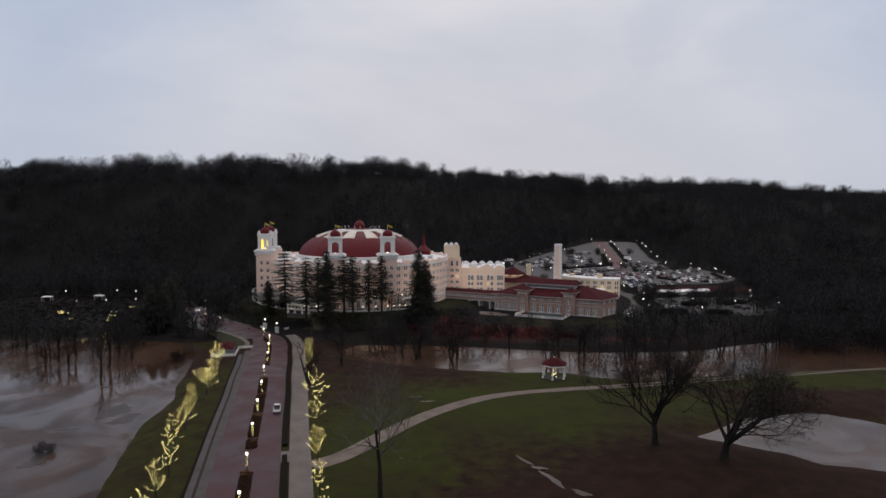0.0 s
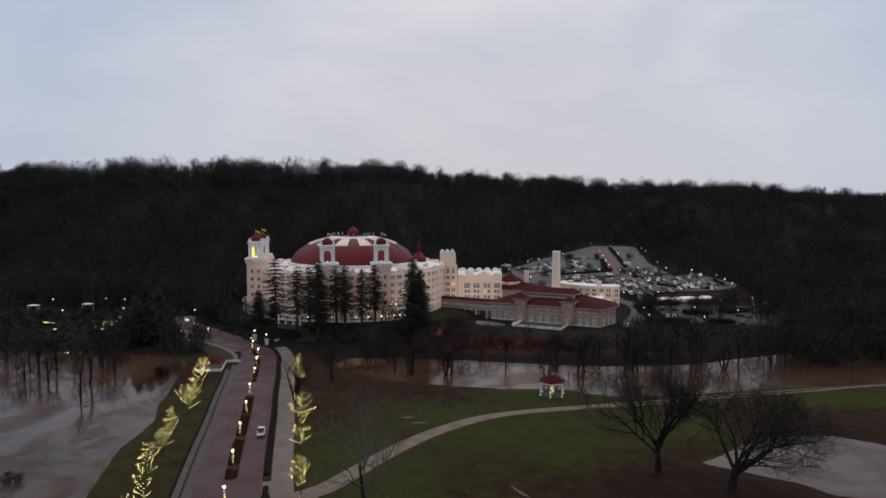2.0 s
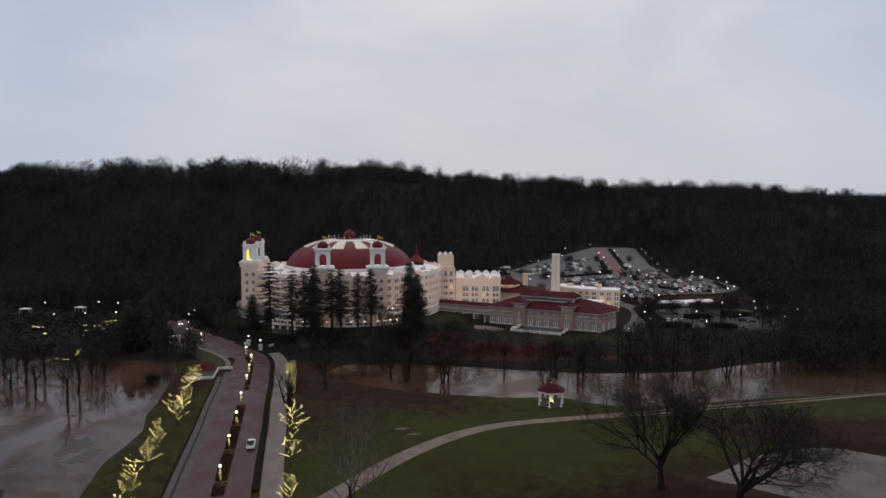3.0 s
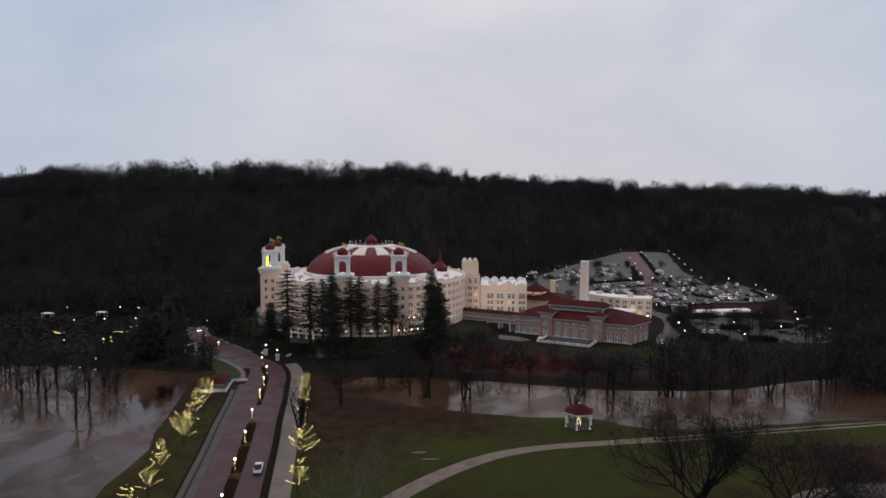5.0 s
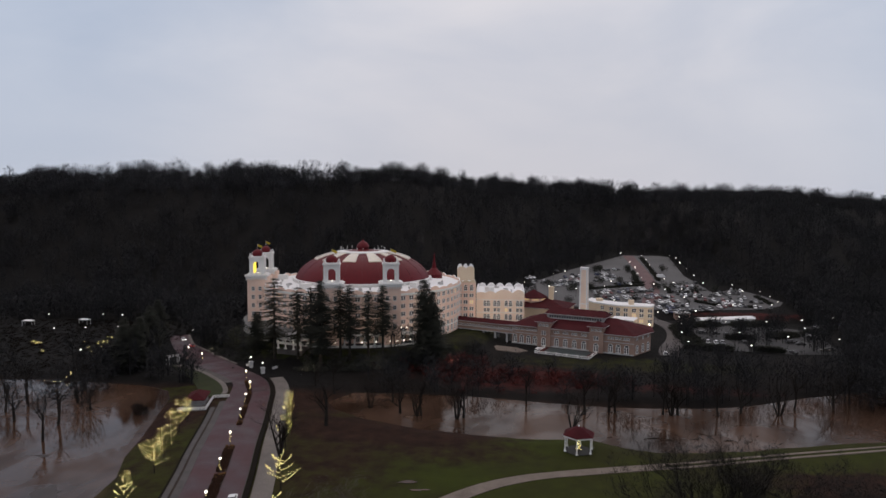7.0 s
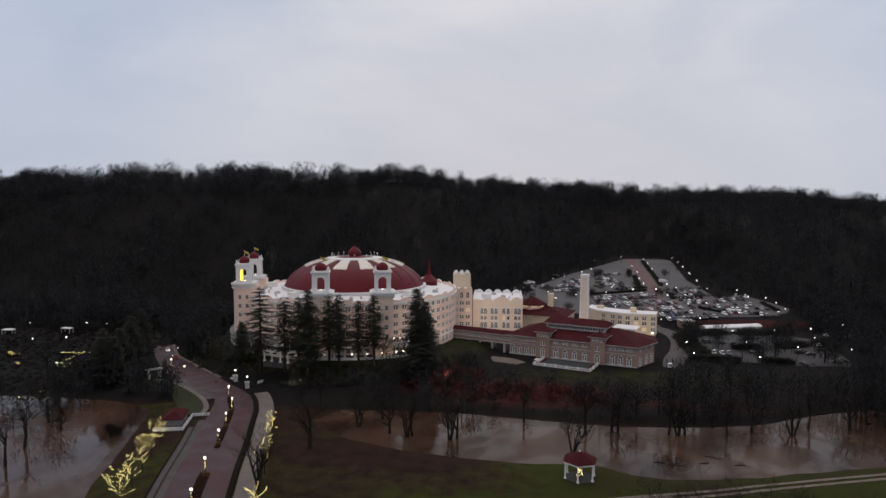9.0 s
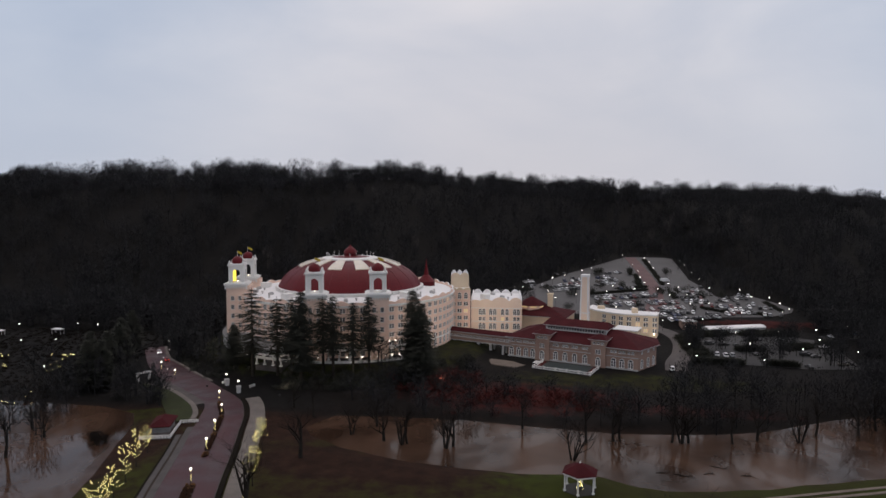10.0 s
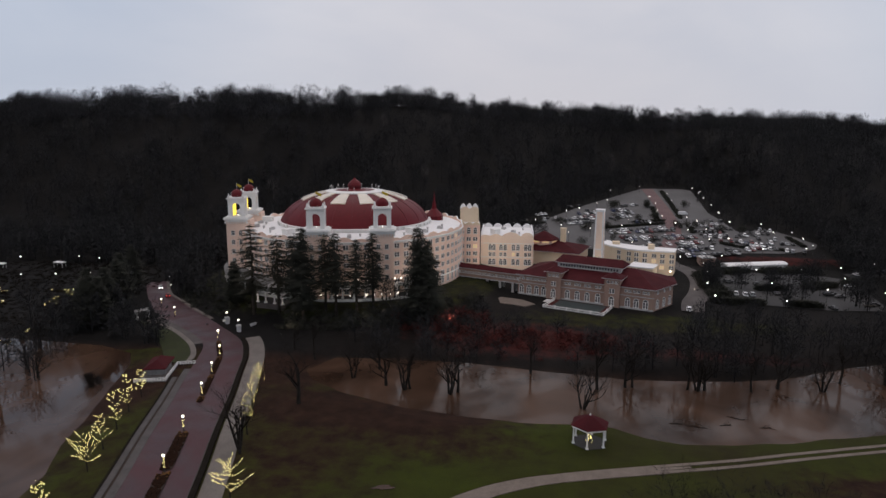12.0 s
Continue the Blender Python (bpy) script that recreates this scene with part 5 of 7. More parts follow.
annex = thing("annex", "long pale yellow annex with a curved front and white roof", "building", pose(0, 0, 0))
FRONT = [(34.6, 414.3), (38.6, 406.5), (45.3, 400.5), (52.1, 397.3), (59.1, 396.2), (66.8, 395.6)]
BACK = [(69.5, 405), (60, 406.5), (51, 409.5), (44, 415), (38, 424)]
s = Shape()
s.prism(FRONT + BACK, 0, 12.7)
part("wall", s, "yellow", annex)
s = Shape()
mid_ = np.mean(FRONT + BACK, axis=0)
s.prism([(x + 0.25 * np.sign(x - mid_[0]), y + 0.3 * np.sign(y - mid_[1])) for x, y in FRONT + BACK], 12.7, 13.4)
part("roof", s, "roof_white", annex, "flat white roof with a parapet")
s = Shape()
s.box(55.5, 399.5, 13.4, 58.2, 402.5, 15.8)
s.box(39.5, 411, 13.4, 43, 414, 14.8)
part("vent", s, "yellow", annex)
for a, b, spots in ((FRONT[5], FRONT[4], (0.12, 0.68)), (FRONT[4], FRONT[3], (0.2, 0.8)), (FRONT[3], FRONT[2], (0.35, 0.85)), (FRONT[2], FRONT[1], (0.5,))):
    facing = math.degrees(math.atan2(b[0] - a[0], a[1] - b[1]))
    for k in spots:
        x, y = a[0] + (b[0] - a[0]) * k, a[1] + (b[1] - a[1]) * k
        c_, s_ = 0.04 * math.cos(radians(facing)), 0.04 * math.sin(radians(facing))
        for z in (4.4, 7.4, 10.0):
            put_window("pair", annex, wall_pose(x + c_, y + s_, z, facing), (k, z) in ((0.2, 7.4), (0.68, 4.4)))
porch_lamp = Shape()
porch_lamp.ball((65.6, 395.2, 3.6), 0.35, 8)
part("lamp", porch_lamp, "globe", annex, "lit wall lamp")
low = thing("low_wing", "single-storey wing with a white flat roof", "building", pose(44, 381, 0, 0, 0, -21))
s = Shape()
s.box(0, 0, 0, 11, 10, 8.2)
part("wall", s, "yellow", low)
s = Shape()
s.box(-0.3, -0.3, 8.2, 11.3, 10.3, 8.7)
part("roof", s, "roof_white", low)

kitchen = thing("kitchen_pavilion", "low building with tiered red tiled roofs and lit lantern", "building", pose(-7.0, 415.0, 0, 0, 0, -16))
s = Shape()
s.box(0, 0, 0, 30, 24, 8.4)
part("wall", s, "yellow", kitchen)
s = Shape()
hip(s, -1.2, -1.2, 31.2, 25.2, 8.7, 12.8)
part("roof", s, ("roof_red", "trim_grey"), kitchen)
s = Shape()
s.lathe([(7.2, 10.0), (7.2, 13.0)], 8, 9, 12)
tier = part("lantern_tier", s, "cream", kitchen, "octagonal lantern wall")
s = Shape()
s.lathe([(8.4, 13.0), (8.4, 13.3), (0.0, 17.6)], 8, 9, 12)
part("roof", s, "roof_red", tier)
s = Shape()
for i in range(8):
    a = 22.5 + i * 45
    x, y = 6.75 * math.cos(radians(a)), 6.75 * math.sin(radians(a))
    w = Shape()
    w.box(-1.8, -0.1, 11.9, 1.8, 0.05, 12.7)
    part("clerestory_window", w, "warm_window", tier, "lit warm pane", at=pose(9 + x, 12 + y, 0, 0, 0, a + 90))
s = Shape()
s.box(18.0, 11, 8, 20.5, 13.5, 19.4)
s.box(17.8, 10.8, 18.8, 20.7, 13.7, 19.6)
part("chimney", s, "yellow", kitchen)

# ---- long white-roofed shed below the car park ----
shed = thing("long_shed", "long low shed with a curved white roof", "shed", pose(96.5, 413.0, 1.5, 0, 0, 18.5))
s = Shape()
s.box(0, 0, -0.5, 33, 6, 2.0)
part("wall", s, "trim_grey", shed)
s = Shape()
n = 8
for i in range(n):
    a0, a1 = math.pi * i / n, math.pi * (i + 1) / n
    for x0, x1 in ((-0.4, 12.0), (12.2, 33.4)):
        s.face([(x0, 3 - 3.4 * math.cos(a0), 2.0 + 1.1 * math.sin(a0)), (x1, 3 - 3.4 * math.cos(a0), 2.0 + 1.1 * math.sin(a0)), (x1, 3 - 3.4 * math.cos(a1), 2.0 + 1.1 * math.sin(a1)), (x0, 3 - 3.4 * math.cos(a1), 2.0 + 1.1 * math.sin(a1))])
part("roof", s, "roof_white", shed, "curved white sheet roof")
hut = thing("utility_hut", "small tan brick hut with a flat roof", "hut", pose(86, 421, 1.2, 0, 0, 15))
s = Shape()
s.box(0, 0, -0.5, 7, 6, 4.4)
part("wall", s, "brick", hut)
s = Shape()
s.box(-0.3, -0.3, 4.4, 7.3, 6.3, 4.8)
part("roof", s, "trim_grey", hut)

# ---- gazebo on the river lawn ----
gz = ground_at(16.4, 217.2)
gazebo = thing("gazebo", "white six-post gazebo with a red shingled roof", "gazebo", pose(16.4, 217.2, gz, 0, 0, 19.4))
s = Shape()
hexa = [(4.5 * math.cos(radians(60 * i)), 4.5 * math.sin(radians(60 * i))) for i in range(6)]
s.prism([(x * 0.93, y * 0.93) for x, y in hexa], -0.6, 0.1)
part("floor", s, "dark_asphalt", gazebo)
s = Shape()
s.box(-0.28, -0.28, 0, 0.28, 0.28, 0.35)
s.lathe([(0.2, 0.35), (0.16, 3.75), (0.27, 3.85), (0.27, 4.05)], 10)
col = s.mesh("column", "white")
for x, y in hexa:
    part("column", col, None, gazebo, at=pose(x * 0.87, y * 0.87, 0.1))
s = Shape()
s.prism([(x * 0.96, y * 0.96) for x, y in hexa], 4.12, 4.45)
s.prism([(x * 1.02, y * 1.02) for x, y in hexa], 4.44, 4.6)
part("eave", s, "white", gazebo)
s = Shape()
prof = [(4.65, 4.6), (3.8, 5.15), (2.6, 5.8), (1.3, 6.4), (0.25, 6.75), (0.0, 6.8)]
s.lathe(prof, 6)
part("roof", s, "roof_red", gazebo, "red shingled six-sided roof")
s = Shape()
s.lathe([(0.16, 6.65), (0.22, 6.85), (0.06, 7.1), (0.0, 7.25)], 8)
part("finial", s, "white", gazebo)


def cone_tree(name, label, x, y, z, h, r, dots):
    """A small conical conifer wound with lights."""
    t = thing(name, label, "tree", pose(x, y, z))
    s = Shape()
    s.tube((0, 0, 0), (0, 0, h * 0.3), 0.08, 0.06)
    part("trunk", s, "bark", t)
    rnd = random.Random(9)
    s = Shape()
    for i in range(240):
        k = rnd.random()
        a, rr = rnd.uniform(0, 2 * math.pi), r * (1 - k) * rnd.uniform(0.5, 1)
        p = (rr * math.cos(a), rr * math.sin(a), h * 0.12 + h * 0.85 * k)
        q = (p[0] * 1.25, p[1] * 1.25, p[2] - 0.12)
        w = 0.1
        s.face([(p[0] - w * math.sin(a), p[1] + w * math.cos(a), p[2]), (q[0], q[1], q[2]), (p[0] + w * math.sin(a), p[1] - w * math.cos(a), p[2] + 0.05)])
    part("crown", s, "needles", t)
    s = Shape()
    for i in range(dots):
        k = rnd.random()
        a = rnd.uniform(0, 2 * math.pi)
        rr = r * (1 - k) * 1.05
        s.ball((rr * math.cos(a), rr * math.sin(a), h * 0.12 + h * 0.85 * k), 0.045, 4)
    part("light_string", s, "fairy", t, "yellow fairy lights")
    return t


cone_tree("christmas_tree", "small lit christmas tree inside the gazebo", 16.4, 217.0, gz + 0.1, 2.7, 0.8, 70)

# ---- lakeside kiosk with a red roof, ramp and white fence ----
kiosk = thing("lakeside_kiosk", "low red-roofed kiosk with a white railed deck", "kiosk", pose(-107.0, 241.5, 0.0, 0, 0, 17))
s = Shape()
s.box(-4.5, -8, -2.0, 4.2, 5.0, 0.15)
part("deck", s, "concrete", kiosk)
s = Shape()
s.box(-2.4, -2.6, 0.15, 2.6, 4.4, 2.2)
part("wall", s, "roof_dark", kiosk)
s = Shape()
hip(s, -3.4, -3.4, 3.0, 7.0, 2.2, 3.9)
part("roof", s, ("roof_red", "roof_red"), kiosk)
rp = Shape()
rp.box(-0.08, -0.08, 0, 0.08, 0.08, 1.15)
rp = rp.mesh("post", "white")
for (x0, y0), (x1, y1) in (((-4.5, -8), (4.0, -8)), ((4.0, -8), (4.2, 5)), ((4.2, 5), (9.5, 5.2))):
    d = math.hypot(x1 - x0, y1 - y0)
    ux, uy = (x1 - x0) / d, (y1 - y0) / d
    for z in (0.45, 0.8, 1.12):
        rl = Shape()
        a, b = (x0 - uy * 0.06, y0 + ux * 0.06), (x1 - uy * 0.06, y1 + ux * 0.06)
        rl.prism([a, (x0 + uy * 0.06, y0 - ux * 0.06), (x1 + uy * 0.06, y1 - ux * 0.06), b], z, z + 0.14)
        part("rail", rl, "white", kiosk)
    for i in range(int(d / 0.8) + 1):
        part("post", rp, None, kiosk, at=pose(x0 + ux * i * 0.8, y0 + uy * i * 0.8, 0.15))
# grass island with a rounded pale kerb
isl = [(-101.8, 249.2), (-103.4, 256), (-106.4, 261.8), (-111.3, 268.3), (-120.6, 277.2), (-128, 283), (-136.5, 287.5), (-141.5, 289.5), (-141.5, 287.5), (-133, 281), (-124, 271), (-115, 259), (-109, 250.2)]
rim_line = curve_through(isl[:8], 2.0)
thing("kerb", "rounded pale kerb round the grass island", "kerb", kind="structure", shape=ribbon(rim_line, -1.7, 0.0, -0.3, 0.22), mats="walk")
thing("pavement", "grey paved apron between island and drive", "pavement", kind="structure", shape=ribbon(rim_line[rim_line[:, 1] > 266], 0.0, 9.0, -0.3, 0.04), mats="concrete")
s = Shape()
s.prism([(x - 1.2, y - 0.4) for x, y in isl], -0.2, 0.16)
M["lawn"] = surface("clipped_lawn", (0.018, 0.021, 0.008), (0.032, 0.040, 0.010), 0.95, 0.2, 6.0, 0.6)
thing("lawn", "small clipped lawn on the traffic island", "lawn", kind="structure", shape=s, mats="lawn")

# ---- white pergola gate by the drive ----
perg = thing("pergola_gate", "white timber pergola gate beside the drive", "pergola", pose(-144.4, 291.3, 0, 0, 0, 55))
for x in (-2.2, 2.2):
    for y in (-0.8, 0.8):
        s = Shape()
        s.box(-0.22, -0.22, -0.3, 0.22, 0.22, 3.2)
        part("post", s, "white", perg, at=pose(x, y, 0))
for i in range(7):
    s = Shape()
    s.box(-0.08, -1.4, 3.4, 0.08, 1.4, 3.62)
    part("rafter", s, "white", perg, at=pose(-2.6 + i * 0.87, 0, 0))
for y in (-0.8, 0.8):
    s = Shape()
    s.box(-3.0, -0.1, 3.15, 3.0, 0.1, 3.4)
    part("beam", s, "white", perg, at=pose(0, y, 0))


# ---- trees ----
def grow(seed, height, trunk_r, levels=4, first=0.3, spread=0.75, kids=(5, 4, 4, 3), droop=0.0, lean=0.0, fork=1, reach=1.0, stem=0.55, twigs=0):
    """A bare tree: the trunk's mesh, the crown of limbs and twigs, and the twig ends."""
    rnd = random.Random(seed)
    trunk, crown, ends = Shape(), Shape(), []
    # ends keeps the pieces of each limb, for light strings

    def branch(p, d, length, r, level):
        steps_ = 4 if level < 2 else 3
        pts, q, way_ = [p], p, d.normalized()
        for _ in range(steps_):
            way_ = (way_ + Vector((rnd.gauss(0, 0.05 if level == 0 else 0.13), rnd.gauss(0, 0.05 if level == 0 else 0.13), rnd.gauss(0.02 - droop, 0.08)))).normalized()
            q = q + way_ * (length / steps_)
            pts.append(q)
        radii_ = [r * (1 - 0.62 * i / steps_) for i in range(steps_ + 1)]
        for i in range(steps_):
            (trunk if level == 0 else crown).tube(pts[i], pts[i + 1], radii_[i], radii_[i + 1], 7 if level == 0 else (4 if level == 1 else 3))
        ends.extend((pts[i], pts[i + 1]) for i in range(steps_))
        if level + 1 >= levels:
            for i in range(twigs):
                c0 = pts[rnd.randrange(steps_)].lerp(pts[-1], rnd.random())
                d0 = (way_ + Vector((rnd.gauss(0, 0.7), rnd.gauss(0, 0.7), rnd.gauss(0.15, 0.5)))).normalized() * rnd.uniform(0.5, 1.2) * length
                w0 = d0.cross(Vector((rnd.gauss(0, 1), rnd.gauss(0, 1), rnd.gauss(0, 1)))).normalized() * max(r * 0.7, 0.009)
                crown.face([tuple(c0 - w0), tuple(c0 + w0), tuple(c0 + d0)])
            return
        for i in range(kids[level]):
            t = rnd.uniform(first if level == 0 else 0.25, 1.0) if i else 1.0
            k = min(int(t * steps_), steps_ - 1)
            at_ = pts[k].lerp(pts[k + 1], t * steps_ - k)
            side = Vector((rnd.gauss(0, 1), rnd.gauss(0, 1), rnd.gauss(0.1, 0.35)))
            side = (side - side.dot(way_) * way_).normalized()
            aim = (way_ * (1 - spread * rnd.uniform(0.6, 1.0)) + side * spread + Vector((0, 0, 0.18 - droop))).normalized()
            branch(at_, aim, length * rnd.uniform(0.5, 0.72) * (1.15 - 0.35 * t) * (reach if level == 0 else 1.0), radii_[k] * rnd.uniform(0.45, 0.68), level + 1)

    for i in range(fork):
        a = 2 * math.pi * i / fork + rnd.random()
        out = 0.0 if fork == 1 else rnd.uniform(0.12, 0.4)
        branch(Vector((0.3 * out * math.cos(a), 0.3 * out * math.sin(a), -0.5)), Vector((lean + out * math.cos(a), out * math.sin(a), 1)), height * (stem if fork == 1 else 0.62), trunk_r, 0)
    return trunk, crown, ends


BARE = []


def bare_proto(seed, twig="twig", **kw):
    tr, cr, _ = grow(seed, **kw)
    BARE.append((tr.mesh("trunk", "bark"), cr.mesh("crown", twig)))
    return len(BARE) - 1


def bare_tree(kind, x, y, z=None, size=1.0, turn=0.0, label="bare dark winter tree on the lawn", group=""):
    t = thing("bare_tree", label, "tree", pose(x, y, ground_at(x, y) if z is None else z, 0, 0, turn), group)
    t.scale = (size, size, size)
    part("trunk", BARE[kind][0], None, t)
    part("crown", BARE[kind][1], None, t, "bare branching crown")
    return t


oak_a = bare_proto(11, height=21, trunk_r=0.5, levels=6, first=0.5, spread=0.5, kids=(9, 6, 5, 5, 3), stem=0.22, reach=2.9, twigs=6, twig="oak_twig")
oak_b = bare_proto(23, height=20, trunk_r=0.6, levels=6, first=0.4, spread=0.62, kids=(9, 6, 5, 5, 3), droop=0.03, stem=0.2, reach=3.2, twigs=6, twig="oak_twig")
river_kinds = [bare_proto(31, height=16, trunk_r=0.56, levels=5, first=0.3, spread=0.6, kids=(5, 4, 4, 3), twigs=5),
               bare_proto(37, height=18, trunk_r=0.52, levels=5, first=0.4, spread=0.5, kids=(5, 4, 4, 3), lean=0.15, twigs=5),
               bare_proto(41, height=15, trunk_r=0.42, levels=5, first=0.35, spread=0.55, kids=(4, 4, 3, 3), fork=3, twigs=4),
               bare_proto(43, height=14, trunk_r=0.32, levels=5, first=0.35, spread=0.5, kids=(4, 4, 3, 2), fork=5, twigs=3)]
OAK_A = 29.0 / max(v.co.z for v in BARE[oak_a][1].vertices)
OAK_B = 28.0 / max(v.co.z for v in BARE[oak_b][1].vertices)
bare_tree(oak_a, 36.3, 158.3, size=OAK_A, turn=20, label="broad bare tree with dark spreading limbs on brown leaves")
bare_tree(oak_b, 49.3, 149.8, size=OAK_B, turn=0, label="low-limbed bare tree standing beside the flood pond")

tr, cr, _ = grow(57, height=30, trunk_r=0.55, levels=6, first=0.45, spread=0.66, kids=(9, 5, 4, 3, 3), stem=0.5, reach=1.25, twigs=3)
syc = thing("sycamore_tree", "slim bare sycamore with pale upper branches", "tree", pose(-23.6, 121.5, ground_at(-23.6, 121.5)))
part("trunk", tr, "bark", syc)
part("crown", cr, "pale_twig", syc, "pale bare branches")

RIVERSIDE = [(-50, 250, 2), (-39, 246, 0), (-33, 244, 2), (-31.5, 245, 1), (-20, 243, 2), (-18, 244.5, 0), (16, 239, 3), (21, 253, 1), (29, 256, 0), (31, 256.5, 1), (46, 257, 1), (49, 256.5, 2)]
RIVERSIDE += [(51, 257, 0), (64, 258, 1), (72, 262, 0), (84, 262, 3), (91, 269, 1), (104, 270, 0), (112, 276, 1), (122, 280, 2), (131, 285, 0), (142, 283, 1), (-44, 258, 0), (2, 262, 1)]
for i, (x, y, k) in enumerate(RIVERSIDE):
    small = 0.95 if k == 3 and x < 20 else 0.8 + 0.25 * ((i * 37) % 10) / 10
    bare_tree(river_kinds[k], x, y, max(ground_at(x, y), WATER - 0.9), small, i * 67, "bare tree standing in the flooded river", "flooded riverside trees")
LAKESIDE = [(-165.8, 220.2, 0), (-166.8, 228.3, 1), (-157.5, 221.4, 0), (-164.2, 235.5, 1), (-135.8, 206.4, 1), (-140.8, 218.9, 1), (-149.7, 240.3, 0), (-141.0, 234.5, 0), (-196, 250, 1), (-205, 240, 0), (-160, 258, 2), (-214, 226, 0), (-226, 250, 2)]
for i, (x, y, k) in enumerate(LAKESIDE):
    bare_tree(river_kinds[k], x, y, max(ground_at(x, y), WATER - 0.9), 0.85 + 0.03 * (i % 7), i * 83, "bare tree standing in brown lake water", "flooded lakeside trees")
for i, (x, y, k, sz) in enumerate(((-58, 227, 0, 1.15), (-62, 201, 2, 1.0), (-61, 199, 1, 0.7), (-66, 262, 1, 0.9), (-75, 268, 0, 0.8), (-121, 231, 3, 0.42))):
    bare_tree(river_kinds[k], x, y, None, sz, i * 45, "bare slender tree beside the walk")


bush_kind = bare_proto(71, height=4.6, trunk_r=0.07, levels=4, first=0.15, spread=0.8, kids=(5, 4, 4), fork=8, twigs=8)
for i, (x, y, sz) in enumerate(((-122.3, 232, 1.0), (-124.2, 234, 0.8), (-120.6, 233.4, 0.7), (-108.2, 141.2, 0.8), (-106.6, 142.4, 0.6))):
    bare_tree(bush_kind, x, y, WATER - 0.4, sz, i * 70, "low dark bush standing in the flood water", "flooded bushes")


def conifer_meshes(seed, h, r, gap, boughs_each, bare_foot, mat, feather):
    """A tall spruce: trunk, and drooping whorled boughs with hanging needle sprays."""
    rnd = random.Random(seed)
    trunk, boughs = Shape(), Shape()
    trunk.tube((0, 0, -1), (0, 0, h * 0.6), h * 0.014, h * 0.008, 8)
    trunk.tube((0, 0, h * 0.6), (0, 0, h), h * 0.008, 0.03, 6)
    z = h * bare_foot
    while z < h - 0.4:
        k = z / h
        reach = r * min((1 - k) ** 0.6, 0.45 + 2.2 * max(k - bare_foot, 0)) * rnd.uniform(0.8, 1.15)
        for j in range(boughs_each):
            a = rnd.uniform(0, 2 * math.pi)
            ln = reach * rnd.uniform(0.55, 1.15) + 0.25
            z0 = z + rnd.uniform(-0.3, 0.3)
            ca, sa = math.cos(a), math.sin(a)
            n = max(3, int(ln / 0.32))
            dip = rnd.uniform(0.2, 0.4)
            at_ = lambda t: (ca * ln * t, sa * ln * t, z0 - dip * ln * t + 0.2 * ln * t * t)
            boughs.tube(at_(0), at_(0.95), 0.06, 0.015, 3)
            for m_ in range(n):
                t = (m_ + rnd.uniform(0.3, 1.0)) / n
                px, py, pz = at_(t)
                for side in (-1, 1):
                    b = a + side * rnd.uniform(0.4, 1.2)
                    l_ = rnd.uniform(0.5, 1.0) * feather * (1.2 - 0.6 * t)
                    boughs.face([(px, py, pz + 0.05), (px + ca * 0.3, py + sa * 0.3, pz - 0.04), (px + math.cos(b) * l_, py + math.sin(b) * l_, pz - rnd.uniform(0.1, 0.45) * l_)])
        z += gap * rnd.uniform(0.75, 1.25)
    return trunk.mesh("trunk", "bark"), boughs.mesh("foliage", mat)


SPRUCE = {"dark": conifer_meshes(3, 33, 5.9, 0.68, 16, 0.13, "needles", 1.7), "mid": conifer_meshes(5, 31, 5.8, 0.85, 12, 0.31, "needles", 1.6), "thin": conifer_meshes(8, 33, 9.0, 1.45, 12, 0.27, "needles_thin", 1.6), "thin_b": conifer_meshes(12, 29, 7.4, 1.15, 14, 0.29, "needles_thin", 1.5)}
TALL = {"dark": 33, "mid": 31, "thin": 33, "thin_b": 29}
for x, y, top, kind in ((-102.9, 298.2, 36.8, "thin"), (-92.6, 297.6, 33.4, "thin_b"), (-81.9, 294.5, 36.3, "dark"), (-75.0, 299.6, 33.9, "thin_b"), (-70.4, 297.6, 34.2, "mid"), (-63.3, 300.3, 31.6, "mid"), (-57.9, 303.7, 33.5, "mid"), (-39.9, 299.4, 37.0, "dark"), (-113.3, 304.3, 20.9, "dark"), (-87.0, 297.9, 32.7, "mid"), (-35.6, 296.9, 27.4, "mid"), (-107.1, 306.0, 13.8, "mid"), (-37.1, 302.9, 31.6, "dark"), (-153, 279, 19.0, "dark"), (-157, 277, 19.0, "dark"), (-158, 290, 20.0, "dark"), (-160, 300, 21.0, "dark"), (-164, 288, 20.0, "dark"), (-167, 312, 21.0, "dark"), (-174, 330, 21.0, "dark")):
    z = ground_at(x, y)
    t = thing("conifer", "tall thin fading spruce before the hotel" if "thin" in kind else ("tall dense dark green spruce before the hotel" if x > -130 else "dark green spruce beside the far drive"), "tree", pose(x, y, z, 0, 0, x * 31), "spruces before the hotel" if x > -130 else "spruces beside the drive")
    k = (top - z) / TALL[kind]
    t.scale = (1.4 * k ** 0.5, 1.4 * k ** 0.5, k)
    part("trunk", SPRUCE[kind][0], None, t)
    part("foliage", SPRUCE[kind][1], None, t)


